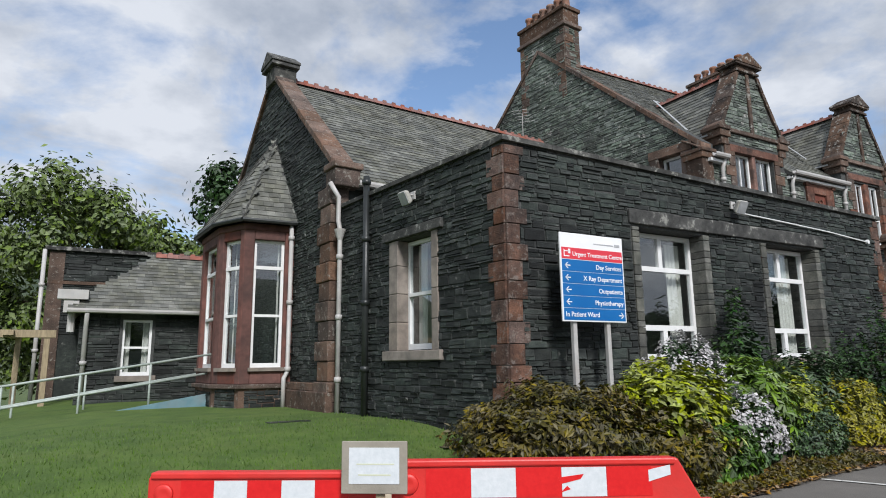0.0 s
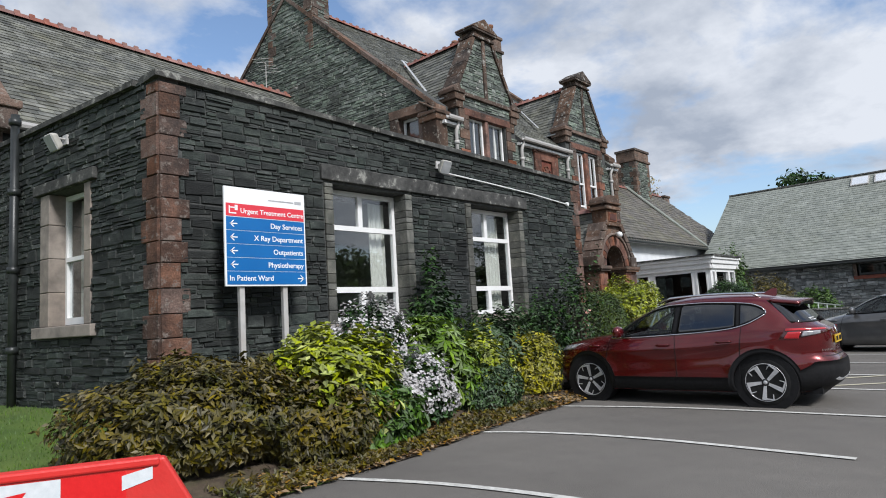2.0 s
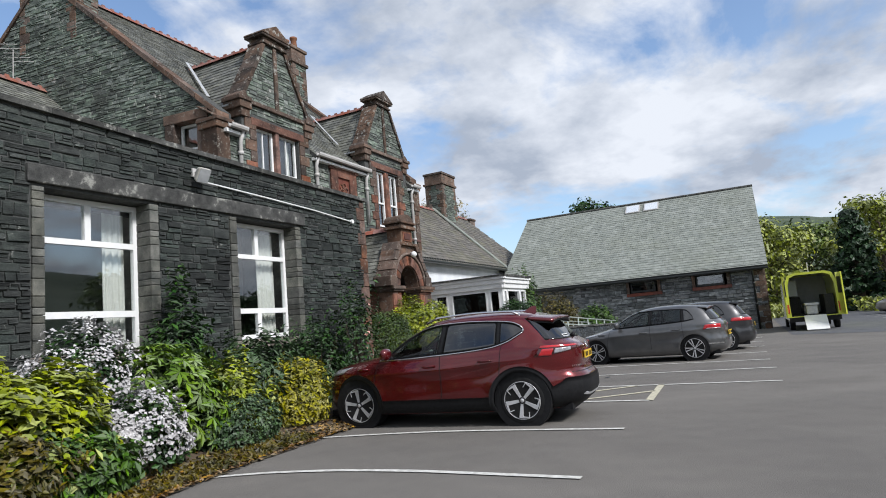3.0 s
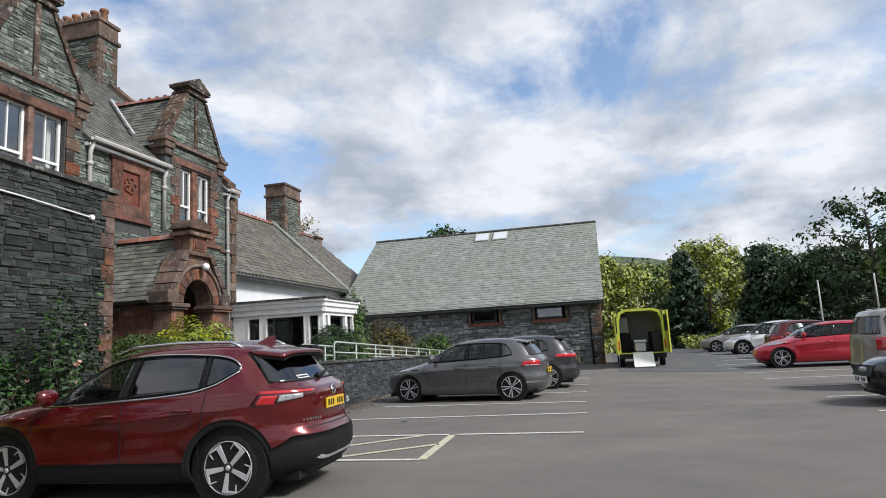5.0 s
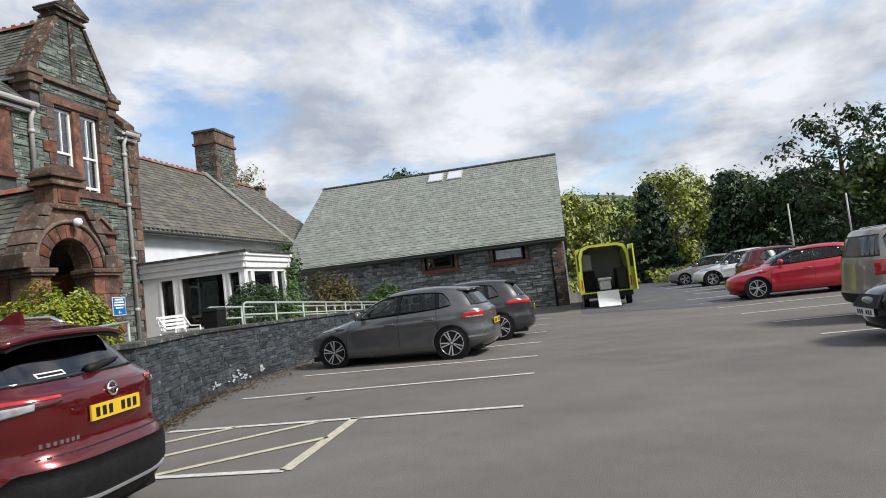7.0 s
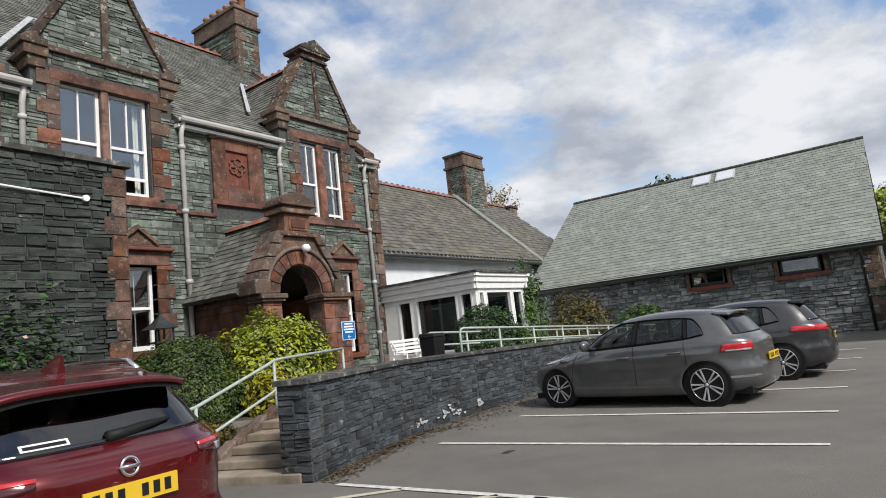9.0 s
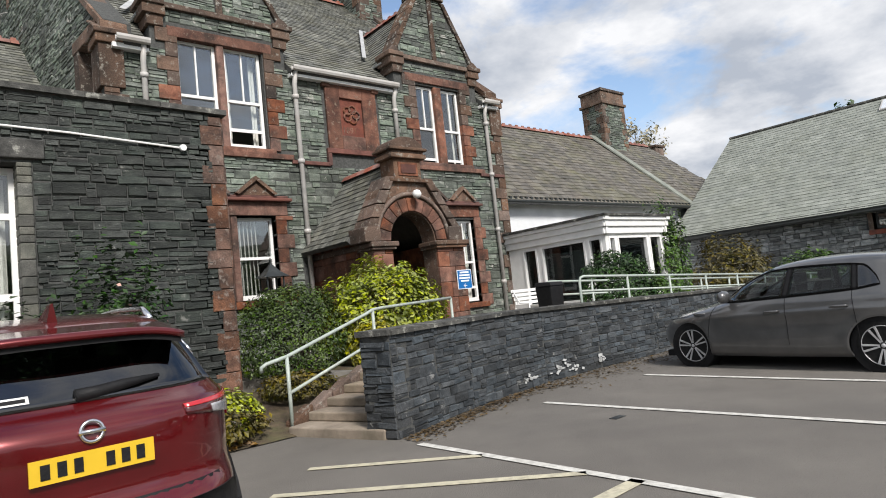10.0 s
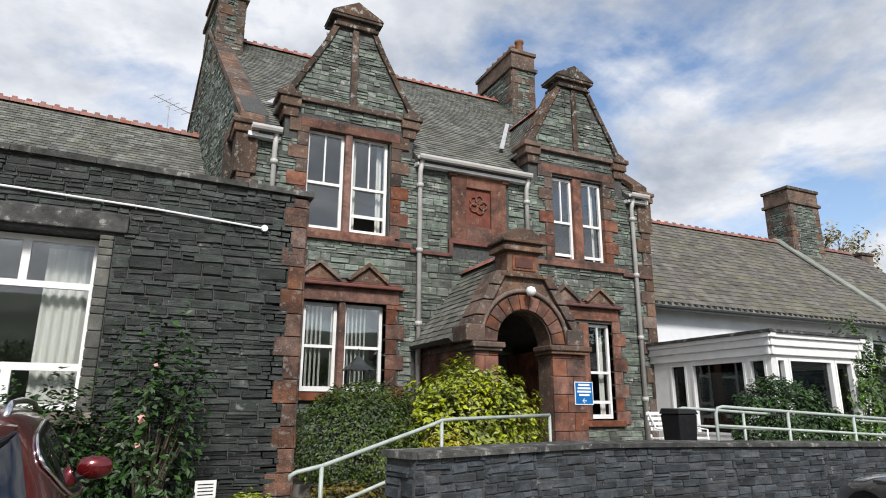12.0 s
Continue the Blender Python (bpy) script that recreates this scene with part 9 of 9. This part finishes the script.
tree("broadleaf_tree", "green hedge-like tree at the lane's end", 70, -16, 0, 7.5, 4.2, .25, L_TREE, 6000, .28, 250, .03)
tree("broadleaf_tree", "green tree at the lane's end", 74, -6, 0, 7.5, 4.4, .25, L_TREE, 6000, .28, 251, .03)
tree("broadleaf_tree", "yellowing tree at the lane's end", 70, 4, 0, 7.0, 4.0, .25, L_LIME, 6000, .28, 252, .03)
tree("broadleaf_tree", "dark tree at the car park's corner", 41.5, -19.8, 0, 4.6, 3.0, .28, L_DARK, 8000, .22, 253, .05)
# rough bank below the trees
bk = Shape()
rb = random.Random(5)
for i in range(9000):
    x, y = rb.uniform(52, 68), rb.uniform(-22, 2)
    if -7.0 < y < -3.6 and x < 60: continue
    leaf_quad(bk, Vector((x, y, rb.uniform(.0, .9))), Vector((rb.uniform(-1, 1), rb.uniform(-1, 1), .4)), rb.uniform(.1, .22), rb, 2.2)
tagged(solo("undergrowth", bk, L_LIME, "rough green undergrowth below the trees", "undergrowth"), kind="stuff")
# fells
HILL = mat("wooded_fellside", (.030, .050, .030), (.075, .095, .055), .02, .95, stain=(.10, .11, .075), stain_scale=.012, stain_amt=.5)
def fell(name, cx, cy, w, d, h, seed, label):
    q = Shape()
    n = 40
    for j in range(n + 1):
        for i in range(n + 1):
            u, v = i / n * 2 - 1, j / n * 2 - 1
            k = max(0, 1 - u * u) * max(0, 1 - v * v)
            q.v.append((cx + u * w, cy + v * d, -2 + h * k * (1 + .35 * noise.noise((u * 2.5 + seed, v * 2.5, 0)) + .1 * noise.noise((u * 9, v * 9, seed)))))
    q.f = [(j * (n + 1) + i, j * (n + 1) + i + 1, (j + 1) * (n + 1) + i + 1, (j + 1) * (n + 1) + i) for j in range(n) for i in range(n)]
    return solo(name, q, HILL, label, "hill", "structure", smooth=True)
fell("backdrop", -330, 760, 420, 200, 205, 1, "dark wooded fell in the distance")
fell("backdrop", 30, -420, 620, 180, 62, 4, "wooded fell across the valley")
fell("backdrop", 480, -60, 180, 420, 50, 7, "low wooded hill beyond the trees")

# ---- barriers, placard, bin, poles ----
RED_PLASTIC = mat("red_barrier_plastic", (.58, .022, .018), (.70, .035, .028), 4, .45, .08, stain=(.45, .05, .04), stain_scale=2.5, stain_amt=.4)
CREAM_PLASTIC = mat("cream_barrier_plastic", (.55, .50, .36), (.66, .61, .46), 4, .5, .08, stain=(.4, .36, .27), stain_scale=3, stain_amt=.4)
REFLECT_W = mat("white_reflective_sheet", (.60, .64, .66), (.70, .73, .75), 30, .35, .05)
REFLECT_R = mat("red_reflective_sheet", (.62, .012, .014), (.70, .02, .02), 30, .3, .05)
def barrier(a, b, z0, m, label, right_end=False, sheets=True, h=.87, group="barriers"):
    """A moulded barrier: top panel with reflective squares, slots below, feet."""
    a, b = Vector((*a, 0)), Vector((*b, 0))
    fc = Face((a.x, a.y), (b.x - a.x, b.y - a.y), (0, -1))
    ln = (b - a).length
    th = thing("plastic_barrier", label, "barrier", pose(0, 0, 0), group)
    q = Shape()
    e = .22 if right_end else .03
    fc.poly(q, [(.0, z0 + h * .74), (ln - e * .4, z0 + h * .74), (ln - e, z0 + h), (.03, z0 + h), (.0, z0 + h - .03)], -.06, 0)
    bevelled(fix_normals(part("top_panel", q, m, th)), .012)
    q = Shape(); fc.box(q, .02, ln - e - .02, -.075, .015, z0 + h - .035, z0 + h + .004)
    bevelled(part("top_lip", q, m, th), .01)
    q = Shape(); fc.box(q, .02, ln - .02, -.07, .01, z0 + h * .70, z0 + h * .75)
    bevelled(part("mid_lip", q, m, th), .01)
    n = int(ln / .2)
    for i in range(n + 1):
        s = .04 + (ln - .14) * i / n
        q = Shape(); fc.box(q, s, s + .055, -.055, -.005, z0 + .10, z0 + h * .71)
        bevelled(part("upright", q, m, th), .01)
    q = Shape(); fc.box(q, .0, ln, -.06, 0, z0 + .04, z0 + .13)
    bevelled(part("bottom_rail", q, m, th), .012)
    for s in (.25, ln - .3):
        q = Shape(); fc.box(q, s - .06, s + .06, -.30, .24, z0 - .02, z0 + .05)
        bevelled(part("foot", q, TRIM, th), .01)
    if sheets:
        n = 5
        w = (ln - e - .36) / n
        for i in range(n):
            q = Shape(); s = .20 + i * w
            fc.box(q, s + .002, s + w - .002, .001, .003, z0 + h * .775, z0 + h - .045)
            part("reflective_square", q, REFLECT_W if i % 2 else REFLECT_R, th)
        q = Shape(); q.lathe([(.06, 0), (.055, .012), (.025, .004)], 18, Matrix.Translation(fc.p(.10, .001, z0 + h * .86)) @ Matrix((fc.u, Vector((0, 0, 1)), fc.n)).transposed().to_4x4())
        part("pressed_disc", q, m, th, "", True)
        if right_end:
            q = Shape(); fc.poly(q, [(ln - .40, z0 + h * .86), (ln - .27, z0 + h * .90), (ln - .27, z0 + h * .96), (ln - .40, z0 + h * .93)], .001, .004)
            part("maker_sticker", q, REFLECT_W, th)
            q = Shape(); fc.poly(q, [(ln - .92, z0 + h * .85), (ln - .80, z0 + h * .88), (ln - .78, z0 + h * .91), (ln - .93, z0 + h * .89)], .004, .005); fc.poly(q, [(ln - .92, z0 + h * .80), (ln - .86, z0 + h * .82), (ln - .88, z0 + h * .84)], .004, .005)
            part("torn_patch", q, REFLECT_R, th)
    return th
barrier((2.38, 4.22), (3.57, 3.48), .0, RED_PLASTIC, "red plastic pedestrian barrier with reflective squares")
barrier((3.62, 3.45), (5.285, 2.515), .0, RED_PLASTIC, "red plastic barrier with a sloped end and reflective squares", True, h=.93)
barrier((3.75, 3.85), (4.75, 3.55), .02, CREAM_PLASTIC, "cream plastic barrier leaning behind the red ones", False, False, .79)
pl_f = Face((3.35, 3.545), (.31, -.22), (0, -1))
plac = thing("placard", "plain grey board with a sheet of paper on a stake", "notice board", pose(0, 0, 0))
q = Shape(); pl_f.box(q, 0, .385, 0, .02, .765, 1.055)
bevelled(part("board", q, mat("grey_hardboard", (.26, .235, .19), (.34, .31, .255), 6, .85, .15), plac), .004)
q = Shape(); pl_f.box(q, .045, .34, .021, .023, .82, 1.02)
part("paper", q, REFLECT_W, plac, "faded white paper sheet")
q = Shape(); pl_f.box(q, .20, .25, -.02, -.002, 0, .98)
part("stake", q, WOOD, plac)
q = Shape(); pl_f.box(q, .10, .29, .0235, .0245, .865, .873); pl_f.box(q, .09, .31, .0235, .0245, .925, .932)
part("faint_print", q, mat("faded_ink", (.58, .60, .42), (.62, .64, .48), 5, .8), plac)

bin_ = thing("wheelie_bin", "black wheeled bin standing behind the wall", "bin", pose(22.55, 5.9, .56) @ Matrix.Diagonal((.64, .64, .95, 1)))
q = Shape(); q.hexa([(-.22, -.22, .05), (.22, -.22, .05), (.22, .24, .05), (-.22, .24, .05), (-.29, -.28, .98), (.29, -.28, .98), (.29, .32, .98), (-.29, .32, .98)])
bevelled(part("bin_body", q, TRIM, bin_), .03)
q = Shape(); q.hexa([(-.31, -.31, .98), (.31, -.31, .98), (.31, .34, .98), (-.31, .34, .98), (-.27, -.26, 1.05), (.27, -.26, 1.05), (.27, .30, 1.07), (-.27, .30, 1.07)])
bevelled(part("lid", q, TRIM, bin_), .015)
for sx in (-.24, .24):
    q = Shape(); q.lathe([(.09, -.03), (.10, 0), (.09, .03)], 14, Matrix.Translation((sx, .24, .10)) @ pose(0, 0, 0, 0, 90))
    part("wheel", q, TYRE, bin_)
bench = thing("garden_bench", "white painted metal bench by the conservatory", "bench", pose(25.2, 8.6, .56))
for sx in (-.55, .55):
    q = Shape(); q.tube([(sx, -.25, 0), (sx, -.25, .6), (sx, .05, .62), (sx, .25, .95)], .02, 6); q.tube([(sx, .2, 0), (sx, .2, .5)], .02, 6)
    part("leg_frame", q, WHITE, bench, "", True)
for i in range(5):
    q = Shape(); q.box(-.6, .6, -.25 + i * .09, -.19 + i * .09, .42, .445)
    part("seat_slat", q, WHITE, bench)
for i in range(4):
    q = Shape(); q.box(-.6, .6, .14 + i * .035, .16 + i * .035, .58 + i * .1, .65 + i * .1)
    part("back_slat", q, WHITE, bench)
for x, y, h in ((44.5, -12.9, 3.6), (43.5, -15.2, 3.7)):
    th = thing("lamp_pole", "slim pale pole at the edge of the car park", "pole", pose(x, y, 0), "car park poles")
    q = Shape(); q.tube([(0, 0, -.1), (0, 0, h * .5), (0, 0, h)], [.05, .045, .04], 8)
    part("pole", q, PIPE_GREY, th, "", True)
    q = Shape(); q.lathe([(.10, 0), (.10, .3), (.07, .32)], 10)
    part("pole_base", q, PIPE_GREY, th, "", True)
# drain covers and stains on the tarmac
q = Shape(); q.box(19.0, 19.18, 2.24, 2.33, .002, .007)
solo("drain_cover", q, PIPE_BLACK, "small black iron drain cover in the tarmac", "drain cover", "structure")
q = Shape(); q.box(4.6, 5.3, 10.3, 10.5, .50, .585)
solo("drain_cover", q, PIPE_BLACK, "sunken drain cover in the lawn", "drain cover", "structure")
tag = Shape()
tg = Face((15.72, 6.02), (1, .1), (0, -1))
pt = thing("plant_label", "small white plant label on a stake in the bed", "plant label", pose(0, 0, 0))
tg.box(tag, 0, .22, 0, .008, .62, .80)
part("plate", tag, PLATE_W, pt)
q = Shape(); tg.box(q, .10, .12, -.01, 0, .1, .7)
part("stake", q, PIPE_GREY, pt)
q = Shape()
for i in range(4):
    tg.box(q, .03, .19, .009, .011, .65 + i * .035, .66 + i * .035)
part("printed_text", q, TRIM, pt)
lant = thing("garden_lantern", "dark metal bird table with a pointed roof by the hedge", "bird table", pose(18.25, 8.5, .56))
q = Shape(); q.tube([(0, 0, 0), (0, 0, 1.35)], .03, 6)
part("post", q, PIPE_BLACK, lant)
q = Shape(); q.box(-.18, .18, -.18, .18, 1.35, 1.38)
for sx in (-.15, .15):
    q.box(sx - .012, sx + .012, -.16, -.136, 1.38, 1.6); q.box(sx - .012, sx + .012, .136, .16, 1.38, 1.6)
part("table", q, PIPE_BLACK, lant)
q = Shape(); q.lathe([(.32, 1.6), (.16, 1.70), (.02, 1.84), (.01, 1.95)], 4, pose(0, 0, 0, 0, 0, 45))
part("roof", q, PIPE_BLACK, lant)

# flaking white patches low on the retaining wall
rf = random.Random(9)
FLAKE = mat("flaking_white_paint", (.36, .37, .37), (.52, .53, .53), 8, .8, .2)
for cx, cz, n in ((20.4, .13, 9), (21.2, .20, 12), (21.5, .13, 8), (22.4, .16, 9)):
    q = Shape()
    for i in range(n):
        x = cx + rf.gauss(0, .12)
        (xa, ya), (xb, yb) = next(((a, b) for a, b in zip(GW, GW[1:]) if a[0] <= x < b[0]))
        fc = Face((xa, ya), (xb - xa, yb - ya), (0, -1))
        s, z, w, h = (x - xa), max(.03, cz + rf.gauss(0, .04)), rf.uniform(.02, .06), rf.uniform(.010, .03)
        fc.poly(q, [(s - w, z - h * rf.random()), (s + w * rf.random(), z - h), (s + w, z + h * rf.random()), (s - w * rf.random(), z + h)], .030, .041)
    fix_normals(part("paint_flakes", q, FLAKE, gwall, "flaking white paint"))["kind"] = "stuff"

# dirt and dry leaves gathered along the foot of the retaining wall
dl = Shape()
rd = random.Random(31)
for i in range(3000):
    gi = rd.randrange(len(GW) - 1)
    (xa, ya), (xb, yb) = GW[gi], GW[gi + 1]
    t = rd.random()
    x, y = xa + (xb - xa) * t, ya + (yb - ya) * t
    if x < 17.4 or x > 27: continue
    leaf_quad(dl, Vector((x + rd.uniform(-.1, .1), y - .05 - abs(rd.gauss(0, .16 if x < 20.5 else .38)), rd.uniform(.008, .02))), Vector((rd.uniform(-.25, .25), rd.uniform(-.25, .25), 1)), rd.uniform(.015, .045), rd, 1.5)
tagged(solo("leaf_litter", dl, leaf_mat("brown_leaf_litter", (.045, .030, .016), (.12, .085, .045), .4, .9), "brown leaf litter along the foot of the wall", "leaves"), kind="stuff")

# ---- stones of the walls ----
stonework(wf, 0, W_LEN, -.05, lambda s: wing_top(s) + .01, holes_f, SLATE_WALL, wing_front, (.045, .13), (.10, .42), (.006, .030), near=(0.2, 5.2, 2.2, 4.0), seed=301)
stonework(wlf, 0, W_BACK, .3, lambda s: 4.65, holes_l, SLATE_WALL, wing_left, (.045, .13), (.10, .42), (.006, .030), near=(.2, 3.6, .6, 2.6), seed=302)
fh = [(17.42, 20.15, 7.30, 7.56), (17.1, 20.2, 7.88, 8.04), (23.0, 26.2, 7.30, 7.56) , (23.1, 26.2, 7.88, 8.04), (17.2, 20.1, 4.9, 5.14), (23.1, 26.1, 4.9, 5.14),
      (up1[0] - .2, up1[1] + .2, 5.1, 7.4), (up2[0] - .2, up2[1] + .2, 5.0, 7.4), (17.3, 19.8, 1.68, 4.1), (23.5, 25.72, 1.15, 4.1), (20.95, 22.55, 4.86, 6.98), (20.1, 22.8, .5, 2.7), doorway,
      (16.2, 16.6, 4.6, 9), (26.6, 27, 0, 9)]
stonework(mf, MX0, MX1, .45, lambda s: 7.0, fh, SLATE_GREEN, front_wall, (.06, .15), (.14, .5), (.006, .028), near=(19.8, 23.4, 3.0, 7.0), seed=303)
for i, (cx, a, b, zt) in enumerate(GX):
    top = zt - .62
    inv = lambda s, cx=cx, top=top: top if abs(s - cx) < .46 else 8.05 + (1.40 - abs(s - cx)) / .545
    stonework(mf, a + .1, b - .1, 7.0, lambda s, inv=inv, top=top: min(top, inv(s)), fh + [(cx - .08, cx + .08, 8.0, 11), (cx - 1.6, cx - 1.2, 7.0, 8.3), (cx + 1.2, cx + 1.6, 7.0, 8.3)], SLATE_GREEN, front_wall, (.06, .15), (.14, .45), (.006, .028), near=(a, b, 8.0, 10.2), seed=310 + i, limit=150)
wtop = lambda s: EAVE + .28 + (RZ + .05 - EAVE - .28) * (s / half if s < half else (2 * half - s) / half)
stonework(mw, 0, 2 * half, 4.4, wtop, [(wh[0] - .24, wh[1] + .24, wh[2], wh[3] + .12)], SLATE_GREEN, west_wall, (.05, .13), (.12, .45), (.006, .030), near=(.5, 4.6, 5.0, 9.2), seed=320)
stonework(me_, 0, 2 * half, 4.4, wtop, [], SLATE_GREEN, east_wall, (.06, .14), (.2, .7), (.012, .04), seed=321)
btop = lambda s: BEAVE + .30 + (BRZ + .05 - BEAVE - .30) * (s / BH if s < BH else (2 * BH - s) / BH)
stonework(bg, 0, 2 * BH, .9, btop, [(-1, .55, 0, 5.2)], SLATE_WALL, gable_wall, (.05, .13), (.12, .42), (.006, .030), near=(.5, 3.2, 1.0, 7.0), seed=330)
for i, (x0, x1) in enumerate(zip(bay_pts, bay_pts[1:])):
    fb = Face(x0, (x1[0] - x0[0], x1[1] - x0[1]), ((x0[0] + x1[0]) / 2 + .4, (x0[1] + x1[1]) / 2 - cy0))
    ln = math.hypot(x1[0] - x0[0], x1[1] - x0[1])
    stonework(fb, .12, ln - .12, .3, lambda s: .95, [], SLATE_WALL, bay, (.06, .12), (.15, .4), (.01, .03), seed=340 + i)
stonework(bw, 0, BY1 - BY0, -.05, lambda s: BE - .1, [(a - .2, b + .16, z0 - .16, z1) for a, b, z0, z1 in barn_holes], SLATE_BLUE, barn_wall, (.08, .22), (.15, .6), (.015, .05), near=(0, 6, .4, 2.9), seed=350)
quoins(bw, 0, 1, 0, BE - .1, BROWN_STONE, barn_wall, h=.3)
stonework(Face((16.95, 7.0), (0, 1), (1, 0)), 0, 3.9, .2, lambda s: 4.44, [(-1, .3, 0, 9)], SLATE_WALL, wing, seed=360)
